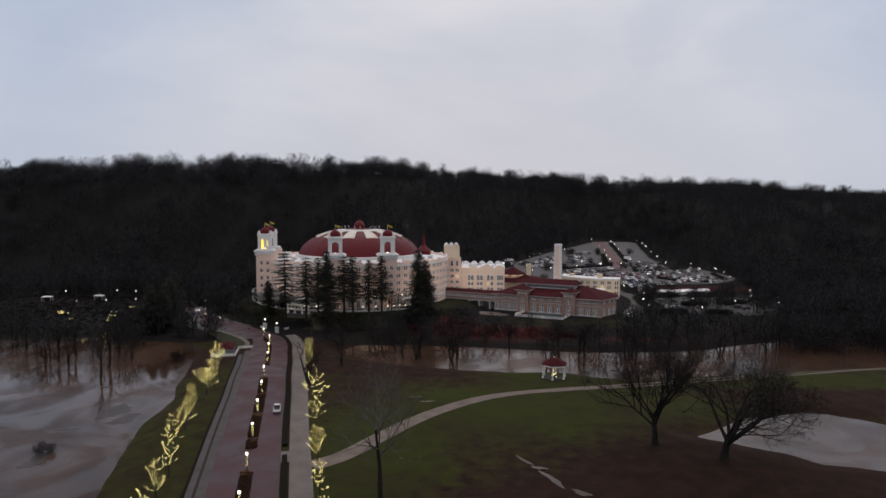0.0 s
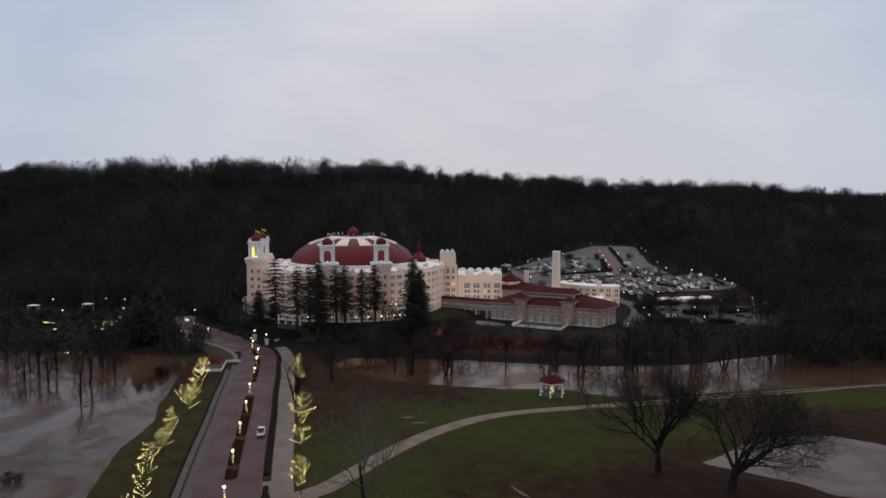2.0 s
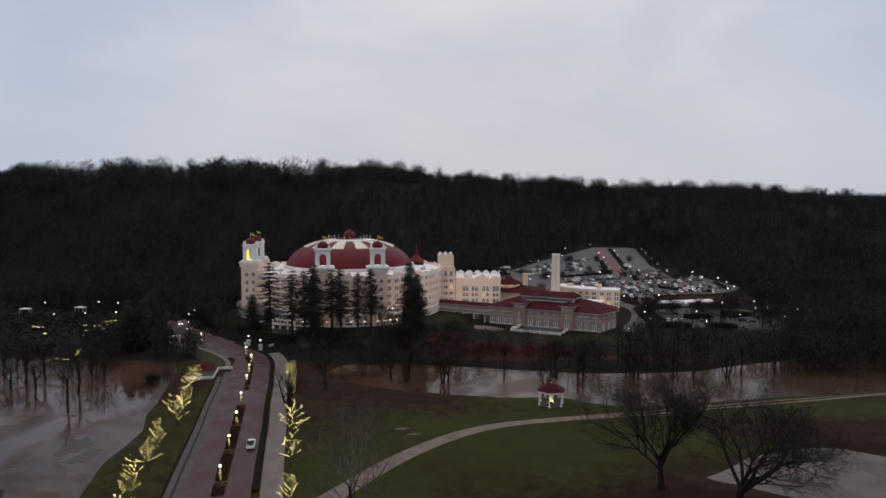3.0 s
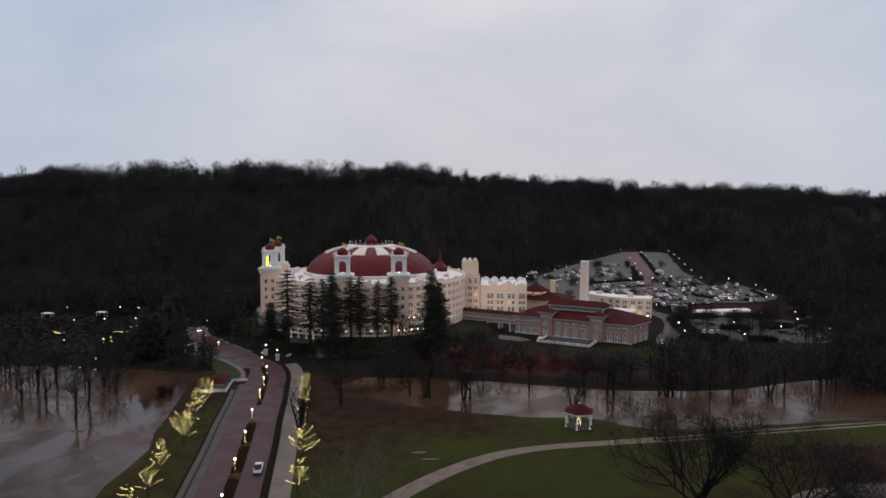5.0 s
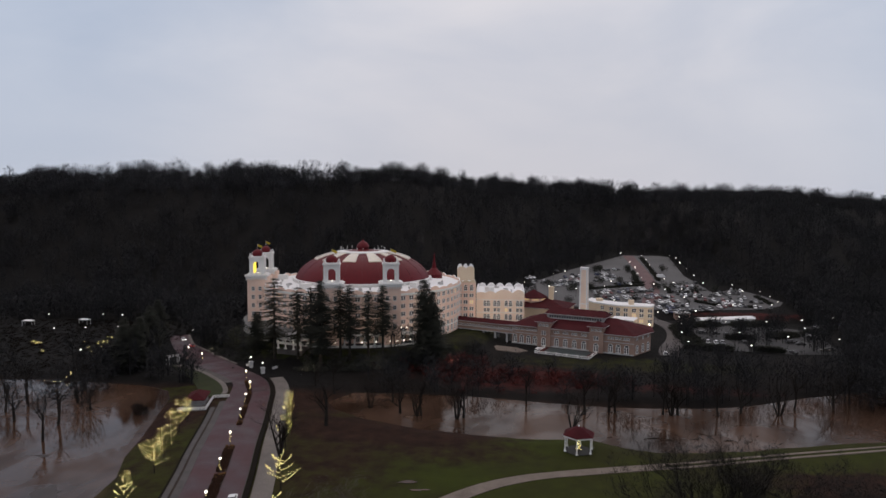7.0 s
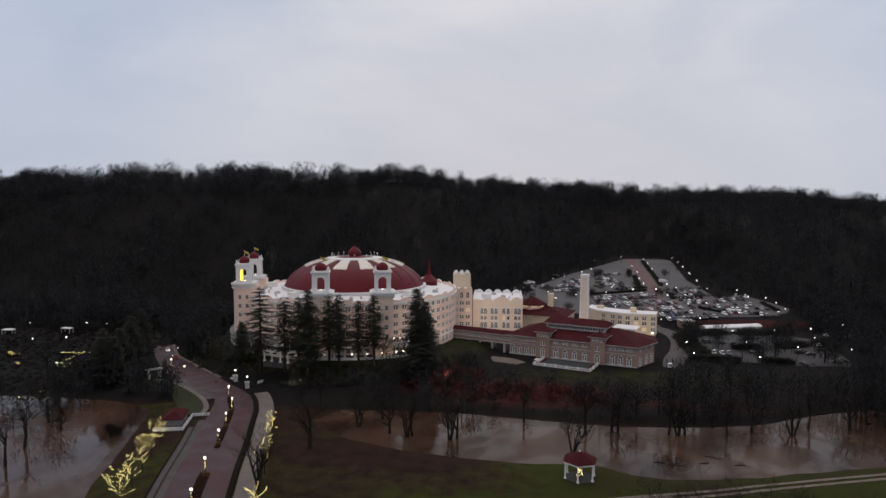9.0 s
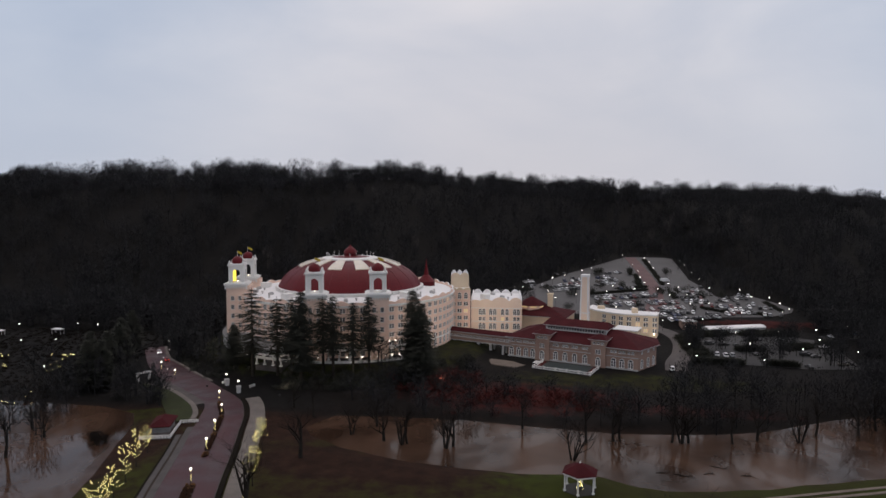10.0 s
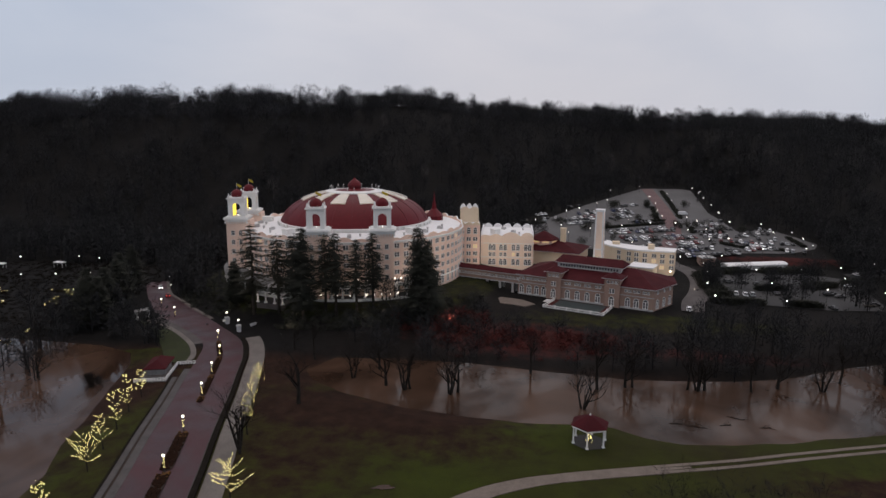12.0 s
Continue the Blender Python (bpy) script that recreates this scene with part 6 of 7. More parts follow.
# ---- woods, thickets and shrubs that nobody could count ----
def wood_proto(seed, conifer=False):
    """A light far tree 1 m high: vertices and triangles."""
    rnd = np.random.RandomState(seed)
    v, f = [], []

    def tri(a, b, c):
        f.append((len(v), len(v) + 1, len(v) + 2))
        v.extend((a, b, c))

    def stem(p, q, w0, w1):
        p, q = np.array(p), np.array(q)
        for d in ((1, 0, 0), (0, 1, 0)):
            d = np.array(d)
            a, b, c, e = p - d * w0, p + d * w0, q + d * w1, q - d * w1
            tri(a, b, c)
            tri(a, c, e)

    stem((0, 0, -0.05), (0, 0, 0.55), 0.016, 0.01)
    if conifer:
        stem((0, 0, 0.5), (0, 0, 1.0), 0.01, 0.002)
        for i in range(130):
            k = rnd.uniform(0.12, 0.98)
            a = rnd.uniform(0, 2 * np.pi)
            l_ = 0.2 * (1 - k) ** 0.8 + 0.02
            d = np.array([np.cos(a), np.sin(a), -0.35])
            s_ = np.array([-np.sin(a), np.cos(a), 0]) * 0.035
            p = np.array([0, 0, k])
            tri(p, p + d * l_ + s_, p + d * l_ * 0.9 - s_)
        return np.array(v), np.array(f)
    for i in range(7):
        a, k = rnd.uniform(0, 2 * np.pi), rnd.uniform(0.3, 0.6)
        l_ = rnd.uniform(0.22, 0.42)
        q = np.array([np.cos(a) * l_ * 0.7, np.sin(a) * l_ * 0.7, k + l_])
        stem((0, 0, k), q, 0.008, 0.003)
    for i in range(190):
        u = rnd.normal(size=3)
        u /= np.linalg.norm(u)
        rr = rnd.uniform(0.25, 1.0) ** 0.5
        p = np.array([0, 0, 0.55]) + u * rr * (0.31, 0.31, 0.43)
        d = u * 0.6 + rnd.normal(size=3) * 0.5 + (0, 0, 0.5)
        d = d / np.linalg.norm(d) * rnd.uniform(0.07, 0.16)
        s_ = np.cross(d, rnd.normal(size=3))
        s_ = s_ / np.linalg.norm(s_) * rnd.uniform(0.005, 0.011)
        tri(p - s_, p + s_, p + d)
    return np.array(v), np.array(f)


def bush_proto(seed):
    """A thicket 1 m high: blades that rise and spread from the ground."""
    rnd = np.random.RandomState(seed)
    v, f = [], []
    for i in range(70):
        a, out = rnd.uniform(0, 2 * np.pi), rnd.uniform(0, 0.45)
        p = np.array([np.cos(a) * out, np.sin(a) * out, rnd.uniform(-0.05, 0.6)])
        d = np.array([np.cos(a) * 0.25, np.sin(a) * 0.25, rnd.uniform(0.2, 0.45)])
        s_ = np.cross(d, rnd.normal(size=3))
        s_ = s_ / np.linalg.norm(s_) * rnd.uniform(0.015, 0.035)
        f.append((len(v), len(v) + 1, len(v) + 2))
        v.extend((p - s_, p + s_, p + d))
    return np.array(v), np.array(f)


WOOD = [wood_proto(s_) for s_ in range(7)] + [wood_proto(s_, True) for s_ in (21, 22)] + [bush_proto(s_) for s_ in (51, 52, 53)]


def scatter(name, label, category, places, mat):
    """One mesh of many light trees; rows of x, y, z, height, width, kind."""
    rnd = np.random.RandomState(77)
    vs, fs, k = [], [], 0
    for x, y, z, h, w, kind in places:
        v, f = WOOD[int(kind)]
        a = rnd.uniform(0, 2 * np.pi)
        c, s_ = np.cos(a) * w, np.sin(a) * w
        vs.append(np.stack([x + c * v[:, 0] - s_ * v[:, 1], y + s_ * v[:, 0] + c * v[:, 1], z + h * v[:, 2]], 1))
        fs.append(f + k)
        k += len(v)
    me = bpy.data.meshes.new(name)
    vv, ff = np.concatenate(vs), np.concatenate(fs)
    me.vertices.add(len(vv))
    me.vertices.foreach_set("co", vv.astype(np.float32).ravel())
    me.loops.add(ff.size)
    me.loops.foreach_set("vertex_index", ff.astype(np.int32).ravel())
    me.polygons.add(len(ff))
    me.polygons.foreach_set("loop_start", np.arange(0, ff.size, 3, dtype=np.int32))
    me.update(calc_edges=True)
    me.materials.append(M[mat])
    return tagged(new(name, me), label, category, kind="stuff")


def sow(n, box, keep, tall, seed, conifers=0.05, wide=1.0, bushes=False):
    rnd = np.random.RandomState(seed)
    x, y = rnd.uniform(box[0], box[2], n), rnd.uniform(box[1], box[3], n)
    ok = keep(x, y)
    x, y = x[ok], y[ok]
    z = ground_height(x, y)
    h = rnd.uniform(*tall, len(x)) * (1 + 0.22 * np.sin(x * 0.043 + 1.3 * np.sin(y * 0.03)) * np.sin(x * 0.017))
    kind = np.where(rnd.uniform(size=len(x)) < conifers, rnd.randint(7, 9, len(x)), rnd.randint(0, 7, len(x)))
    if bushes:
        kind = rnd.randint(9, 12, len(x))
    return np.stack([x, y, z, h, h * wide * rnd.uniform(0.85, 1.25, len(x)), kind], 1)


def on_hill(x, y):
    top = np.interp(x, TOP_X, TOP_Y)
    seen = (np.abs(x + 20) < 0.86 * y + 60)
    return (y > np.interp(x, FOOT_X, FOOT_Y) + 3) & (y < top + 45) & seen


def in_left_wood(x, y):
    clear = ((x > -285) & (x < -180) & (y > 285) & (y < 378)) & (np.sin(x * 0.35) + np.cos(y * 0.4) > -0.9)
    d = np.min([np.hypot(x - px, y - py) for px, py in drive[::4]], axis=0)
    clear |= (x > -300) & (x < -168 - 0.1 * (y - 260)) & (y < 372) & (np.sin(x * 1.7 + y) > -0.93)
    return (np.hypot(x + 141, y - 287) > 11) & (inside(x, y, LAKE) < -2) & ~clear & (d > np.where(y > 318, 7.5, 14)) & (np.hypot(x - HOTEL[0], y - HOTEL[1]) > 66) & (y < np.interp(x, FOOT_X, FOOT_Y) + 5)


def in_right_wood(x, y):
    return ~((x < 153) & (y > 332)) & (inside(x, y, FAR_LOT) < 3) & (inside(x, y, RIVER) < 0) & (inside(x, y, LOW_LOT) < 2) & (inside(x, y, LOT) < 0) & (y < np.interp(x, FOOT_X, FOOT_Y) + 5)


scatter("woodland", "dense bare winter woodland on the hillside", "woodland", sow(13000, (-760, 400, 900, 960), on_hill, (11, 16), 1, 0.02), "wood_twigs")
def ridge_line(n, span, back, tall, seed, conifer=False, wide=1.0):
    """Trees that stand along the crest, in loose clumps."""
    rnd = np.random.RandomState(seed)
    out = []
    while len(out) < n:
        x = rnd.uniform(*span)
        if np.sin(x * 0.09 + 2 * np.sin(x * 0.031)) + np.sin(x * 0.23) + rnd.normal() * 0.5 < 0.1:
            continue
        y = np.interp(x, TOP_X, TOP_Y) + rnd.uniform(*back)
        h = rnd.uniform(*tall)
        out.append((x, y, ground_at(x, y), h, h * wide * rnd.uniform(0.85, 1.2), rnd.randint(7, 9) if conifer else rnd.randint(0, 7)))
    return out


# the crest's woods take the twig colour with haze mixed in
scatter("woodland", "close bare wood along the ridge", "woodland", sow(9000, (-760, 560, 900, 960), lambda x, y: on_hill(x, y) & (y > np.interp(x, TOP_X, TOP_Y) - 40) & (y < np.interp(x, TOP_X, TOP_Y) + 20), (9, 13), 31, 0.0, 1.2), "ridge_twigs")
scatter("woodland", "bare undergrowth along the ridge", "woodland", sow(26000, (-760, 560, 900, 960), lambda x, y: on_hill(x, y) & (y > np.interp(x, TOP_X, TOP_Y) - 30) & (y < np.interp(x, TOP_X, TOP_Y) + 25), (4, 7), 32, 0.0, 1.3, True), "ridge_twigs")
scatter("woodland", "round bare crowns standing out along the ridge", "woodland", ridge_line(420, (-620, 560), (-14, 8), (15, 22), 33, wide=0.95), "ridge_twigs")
scatter("woodland", "dark conifers along the ridge", "woodland", ridge_line(26, (20, 130), (-8, 6), (13, 18), 35, True, 1.2) + ridge_line(16, (330, 520), (-8, 6), (16, 21), 36, True, 1.2) + ridge_line(14, (-120, 20), (-8, 6), (12, 15), 37, True, 1.2), "needles")
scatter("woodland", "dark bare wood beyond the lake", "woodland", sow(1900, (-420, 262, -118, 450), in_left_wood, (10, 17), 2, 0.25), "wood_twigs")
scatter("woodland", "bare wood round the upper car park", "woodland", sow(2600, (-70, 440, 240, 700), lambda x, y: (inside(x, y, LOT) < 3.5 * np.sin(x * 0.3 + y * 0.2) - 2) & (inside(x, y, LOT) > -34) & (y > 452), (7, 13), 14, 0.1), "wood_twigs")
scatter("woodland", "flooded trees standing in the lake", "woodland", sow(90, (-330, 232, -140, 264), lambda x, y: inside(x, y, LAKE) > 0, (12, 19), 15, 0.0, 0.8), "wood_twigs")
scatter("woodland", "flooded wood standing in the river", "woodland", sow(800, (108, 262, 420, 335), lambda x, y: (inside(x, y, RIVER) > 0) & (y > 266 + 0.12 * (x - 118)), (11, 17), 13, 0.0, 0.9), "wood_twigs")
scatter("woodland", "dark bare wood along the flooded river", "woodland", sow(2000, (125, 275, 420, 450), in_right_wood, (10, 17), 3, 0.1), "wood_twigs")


def on_bank(x, y):
    spa_front = (x > -60) & (x < 165) & (y > 262) & (y < 326 - 0.05 * np.abs(x)) & ~((x > -4) & (x < 40) & (y > 311))
    open_front = (x > -14) & (x < 56) & (y > 298)
    return spa_front & ~open_front & (inside(x, y, RIVER) < 1.5)


scatter("thicket", "bare brown thicket along the river bank", "thicket", sow(330, (-60, 262, 165, 330), on_bank, (5, 11), 4, 0.0, 1.2), "wood_twigs")
scatter("woodland", "tall bare trees along the far river bank", "woodland", sow(135, (44, 262, 175, 325), lambda x, y: (inside(x, y, RIVER) < -1) & (inside(x, y, RIVER) > -16), (13, 20), 44, 0.0, 0.75), "wood_twigs")
scatter("thicket", "red-twigged winter shrubs on the bank", "shrub", sow(900, (-52, 266, 70, 340), lambda x, y: on_bank(x, y) & (np.hypot((x + 2) / 50, (y - 298) / 30) < 0.75 + 0.25 * np.sin(x * 0.5) * np.sin(y * 0.4)), (1.2, 4.0), 5, 0.0, 1.5, True), "red_shrub")
def strips(lines, tall, each, seed, bushes=True, wide=1.3):
    """Places along lines of the plan: rows of x0, y0, x1, y1, half width."""
    rnd = np.random.RandomState(seed)
    out = []
    for x0, y0, x1, y1, half_w in lines:
        d = np.hypot(x1 - x0, y1 - y0)
        for i in range(max(2, int(d * each))):
            k = rnd.uniform()
            x, y = x0 + (x1 - x0) * k + rnd.normal() * half_w * 0.6, y0 + (y1 - y0) * k + rnd.normal() * half_w * 0.6
            h = rnd.uniform(*tall)
            out.append((x, y, ground_at(x, y), h, h * wide * rnd.uniform(0.85, 1.2), rnd.randint(9, 12) if bushes else rnd.randint(0, 7)))
    return out


scatter("thicket", "clipped dark hedges between the rows of parked cars", "hedge", strips(((42, 491, 81, 507.5, 1.2), (97.8, 625, 94.4, 524, 0.8), (104.6, 460, 115, 451, 0.8), (145.6, 478, 147.5, 457, 0.8), (132, 450, 137, 446.5, 1.0), (94, 484, 96, 500, 1.0), (62, 509, 82, 516, 1.2), (-12, 503, 4, 500, 1.5), (100, 486, 112, 488, 1.0), (78, 515, 81, 560, 0.8)), (1.0, 2.2), 7.0, 7), "needles")
scatter("thicket", "small dark trees on the car park islands", "thicket", strips(((104, 562, 105, 566, 2.0), (77, 521, 78, 524, 1.5), (64, 511, 66, 513, 1.5), (51, 509, 53, 511, 1.5), (77, 556, 78, 566, 1.0), (-4, 496, 2, 494, 2.0), (28, 483, 33, 487, 2.0), (42, 488, 46, 490, 1.5), (97, 497, 99, 500, 1.2), (88, 495, 90, 497, 1.2), (52, 553, 56, 560, 1.5), (86, 497, 88, 500, 1.2), (110, 487, 112, 489, 1.2), (66, 459, 68, 461, 1.0), (122, 488, 124, 490, 1.2), (14, 497, 17, 499, 1.5), (25, 449, 28, 451, 1.8), (43.5, 461, 45.5, 462, 1.2), (103, 502, 105, 503, 1.2), (97, 452, 99, 453, 1.0), (92, 498, 94, 499, 1.2)), (3.0, 6.0), 2.2, 19, False, 1.2), "needles")
scatter("thicket", "tall dark hedge round the lower car park", "hedge", strips(((79, 358, 80, 398, 3.0), (86, 405, 102, 408, 3.0), (112, 409, 136, 414, 3.0), (74, 346, 92, 345, 0.8), (104, 346, 114, 345, 1.0), (122, 378, 134, 384, 2.5), (142, 388, 150, 394, 2.5), (100, 372, 110, 374, 1.5)), (1.6, 3.6), 12.0, 61), "needles")
scatter("thicket", "bare dark trees standing over the lower car park", "thicket", strips(((76, 358, 83, 396, 2.5), (90, 368, 92, 378, 2.0), (97, 350, 103, 342, 2.5), (100, 366, 108, 374, 2.0), (112, 372, 122, 366, 2.0), (118, 384, 134, 398, 2.5), (128, 358, 131, 342, 1.5), (138, 372, 150, 380, 3.0), (108, 352, 113, 356, 1.5), (146, 346, 176, 356, 3.0), (140, 340, 150, 362, 2.0)), (8, 13), 0.6, 6, False, 0.9), "wood_twigs")
scatter("thicket", "dark shrubs at the foot of the hotel", "shrub", sow(1500, (-160, 282, -20, 345), lambda x, y: (np.abs(np.hypot(x - HOTEL[0], y - HOTEL[1]) - 71.5) < 5.5) & (y < 340) & (np.hypot(x + 105, y - 288) > 14), (1.2, 3.0), 8, 0.3, 1.3, True), "needles")
# added shrubs whose own shade darkens the ground beyond the lake
scatter("thicket", "low shrubs added to darken the ground beyond the lake", "shrub", sow(2600, (-300, 268, -168, 380), lambda x, y: inside(x, y, LAKE) < -1, (0.5, 1.1), 18, 0.0, 2.0, True), "hedge")
scatter("woodland", "a few pale sycamores on the hillside", "woodland", sow(16, (-300, 480, 400, 720), lambda x, y: on_hill(x, y) & (inside(x, y, LOT) < -20), (17, 22), 23, 0.0, 0.7), "pale_twig")


# ---- lamps, beds and fairy-lit trees along the drive ----
LAMPS = [(-42.6, 95.5), (-48.7, 114.2), (-54.7, 132.6), (-61, 151.6), (-67, 170.3), (-72.8, 188.7), (-78.9, 206.8), (-85.1, 226.8), (-90.2, 241.8), (-95.3, 256.6), (-103.0, 270.5), (-133.6, 295.1), (-145.4, 305.6)]
lp = Shape()
lp.lathe([(0.22, 0), (0.22, 0.25), (0.12, 0.5), (0.07, 0.9), (0.06, 3.2), (0.13, 3.3), (0.13, 3.42)], 8)
lamp_post_mesh = lp.mesh("post", "dark_metal")
gl = Shape()
gl.ball((0, 0, 3.7), 0.29, 10)
globe_mesh = gl.mesh("globe", "globe", smooth=True)
dots = Shape()
for i in range(22):
    a = i * 0.9
    dots.ball((0.17 * math.cos(a), 0.17 * math.sin(a), 0.8 + i * 0.11), 0.035, 4)
garland_mesh = dots.mesh("light_string", "fairy")
first_lamp = None
for x, y in LAMPS:
    if first_lamp is None:
        first_lamp = thing("street_lamp", "globe street lamp wound with fairy lights on the median", "street lamp", pose(x, y, 0.2), "median street lamps")
        part("post", lamp_post_mesh, None, first_lamp)
        part("globe", globe_mesh, None, first_lamp, "lit white globe")
        part("light_string", garland_mesh, None, first_lamp, "warm fairy lights")
    else:
        copy_thing(first_lamp, pose(x, y, 0.2))

# planted beds between the lamps
for (ax, ay), (bx, by) in zip(LAMPS[:10], LAMPS[1:11]):
    d = math.hypot(bx - ax, by - ay)
    turn = math.degrees(math.atan2(by - ay, bx - ax))
    w = 1.35 if by < 215 else 0.7
    rnd = random.Random(int(ay))
    x0, x1 = {132.6: 13.0, 206.8: 17.0}.get(ay, 0.6), d - 0.9
    bed = thing("flower_bed", "dark mulched bed in a stone edge on the median", "flower bed", pose(ax, ay, 0.05, 0, 0, turn), "median beds")
    s = Shape()
    k = 10
    ends = [(x1 - w + w * math.cos(a), w * math.sin(a)) for a in [math.pi * (i / k - 0.5) for i in range(k + 1)]]
    begin = [(x0 + w - w * math.cos(a), -w * math.sin(a)) for a in [math.pi * (i / k - 0.5) for i in range(k + 1)]]
    s.prism(ends + begin, -0.1, 0.22)
    part("edge", s, "soil", bed)
    s = Shape()
    n = int((x1 - x0) * 16)
    for i in range(n):
        px, py = rnd.uniform(x0 + 0.4, x1 - 0.4), rnd.uniform(-w * 0.8, w * 0.8)
        r, h = rnd.uniform(0.25, 0.5), rnd.uniform(0.3, 0.45)
        s.lathe([(r, 0.15), (r * 0.9, 0.15 + h * 0.6), (r * 0.3, 0.15 + h), (0.0, 0.2 + h)], 5, px, py)
    tagged(part("planting", s, "bed_plants", bed, "low russet planting"), kind="stuff")
    s = Shape()
    for i in range(40):
        px, py = rnd.uniform(x1 - 2.6, x1 + 0.3), rnd.uniform(-w * 0.9, w * 0.9)
        r, h = rnd.uniform(0.14, 0.32), rnd.uniform(0.3, 0.55)
        s.lathe([(r, 0.0), (r, 0.15 + h * 0.6), (0.0, 0.15 + h)], 5, px, py)
    tagged(part("grass", s, "planter", bed, "tawny ornamental grass"), kind="stuff")

# gate piers with lamps at the hotel's entrance
for x, y in ((-110.0, 290.6), (-101.4, 282.2)):
    g = thing("gate_pier", "white stone gate pier with a lit globe", "gate pier", pose(x, y, 0, 0, 0, 45), "hotel gate piers")
    s = Shape()
    s.box(-0.6, -0.6, -0.3, 0.6, 0.6, 2.0)
    s.box(-0.75, -0.75, 2.0, 0.75, 0.75, 2.5)
    part("pier", s, "trim_grey", g)
    s = Shape()
    s.tube((0, 0, 2.5), (0, 0, 4.1), 0.08, 0.06)
    part("post", s, "dark_metal", g)
    part("globe", globe_mesh, None, g, "lit white globe", at=pose(0, 0, 0.6))
for x, y, turn in ((-111.8, 293.4, 40), (-99.6, 290.0, 70), (-106.9, 303.6, 50), (-104.4, 308.2, 60)):
    g = thing("garden_wall", "short white garden wall by the gate", "wall", pose(x, y, 0, 0, 0, turn))
    s = Shape()
    s.box(-1.3, -0.25, -0.3, 1.3, 0.25, 0.7)
    s.box(-1.4, -0.32, 0.7, 1.4, 0.32, 0.85)
    part("coping", s, "trim_grey", g)



def lit_tree_meshes(seed, tall, wide, limbs):
    """A young street tree: short stem and ascending limbs, wound with separate small lamps."""
    rnd = random.Random(seed)
    trunk, crown, lights = Shape(), Shape(), Shape()
    runs = []
    top = Vector((rnd.gauss(0, 0.2), rnd.gauss(0, 0.2), tall))
    trunk.tube((0, 0, -0.4), tuple(top * 0.5), 0.15, 0.09, 7)
    trunk.tube(tuple(top * 0.5), tuple(top), 0.09, 0.02, 6)
    runs.append((Vector((0, 0, 0.3)), top))
    turn = rnd.random() * 6
    for i in range(limbs):
        k = 0.2 + 0.68 * i / limbs + rnd.uniform(-0.03, 0.03)
        turn += 2.4 + rnd.uniform(-0.5, 0.5)
        ln = wide * (1.25 - 0.75 * k) * rnd.uniform(0.75, 1.2)
        p = top * k
        q = p + Vector((math.cos(turn), math.sin(turn), rnd.uniform(0.35, 1.2))).normalized() * ln
        bend = p.lerp(q, 0.5) + Vector((rnd.gauss(0, 0.08), rnd.gauss(0, 0.08), -0.05 * ln))
        for a, b, r0, r1 in ((p, bend, 0.045, 0.03), (bend, q, 0.03, 0.01)):
            crown.tube(tuple(a), tuple(b), r0, r1, 4)
            runs.append((a, b))
        for j in range(1):
            a = bend.lerp(q, rnd.uniform(0.0, 0.7))
            b = a + ((q - p).normalized() + Vector((rnd.gauss(0, 0.5), rnd.gauss(0, 0.5), rnd.uniform(0.0, 0.7)))).normalized() * rnd.uniform(0.3, 0.45) * ln
            crown.tube(tuple(a), tuple(b), 0.015, 0.006, 3)
            runs.append((a, b))
    for p, q in runs:
        n = max(2, int((q - p).length / 0.45))
        for i in range(n):
            a, b = (p.lerp(q, (i + k) / n) + Vector((rnd.gauss(0, 0.03), rnd.gauss(0, 0.03), 0.04)) for k in (0.1, rnd.uniform(0.45, 0.7)))
            lights.tube(tuple(a), tuple(b), 0.017, 0.017, 3)
    return trunk.mesh("trunk", "bark"), crown.mesh("crown", "twig"), lights.mesh("light_string", "fairy")


LIT = [lit_tree_meshes(101, 8.6, 2.6, 14), lit_tree_meshes(102, 9.6, 2.2, 15), lit_tree_meshes(103, 8.2, 3.4, 13), lit_tree_meshes(104, 9.0, 2.8, 14), lit_tree_meshes(105, 8.8, 4.2, 16)]
LEFT_ROW = [(-101.1, 224, 0), (-98.6, 214.8, 1), (-95.4, 205.4, 1), (-92.2, 196, 3), (-89.1, 186.6, 4), (-85.3, 168.5, 3), (-80.4, 156, 2), (-75.4, 141.6, 3), (-69.8, 128, 1), (-66.5, 117, 0), (-62, 104, 0)]
RIGHT_ROW = [(-72, 234, 0), (-68, 221, 1), (-63.4, 208, 3), (-54, 180.6, 4), (-48.5, 162, 2), (-41, 139, 3), (-35.5, 121, 0), (-30, 104, 1)]
for i, (x, y, kind) in enumerate(LEFT_ROW + RIGHT_ROW):
    t = thing("lit_tree", "small bare tree wound with yellow fairy lights", "tree", pose(x, y, ground_at(x, y), 0, 0, i * 77), "fairy-lit trees along the drive")
    k = 0.94 + 0.03 * (i * 5 % 6)
    t.scale = (k, k, k)
    for name, me in zip(("trunk", "crown", "light_string"), LIT[kind]):
        p = part(name, me, None, t)
        if name == "light_string":
            tagged(p, "yellow fairy lights", kind="stuff")



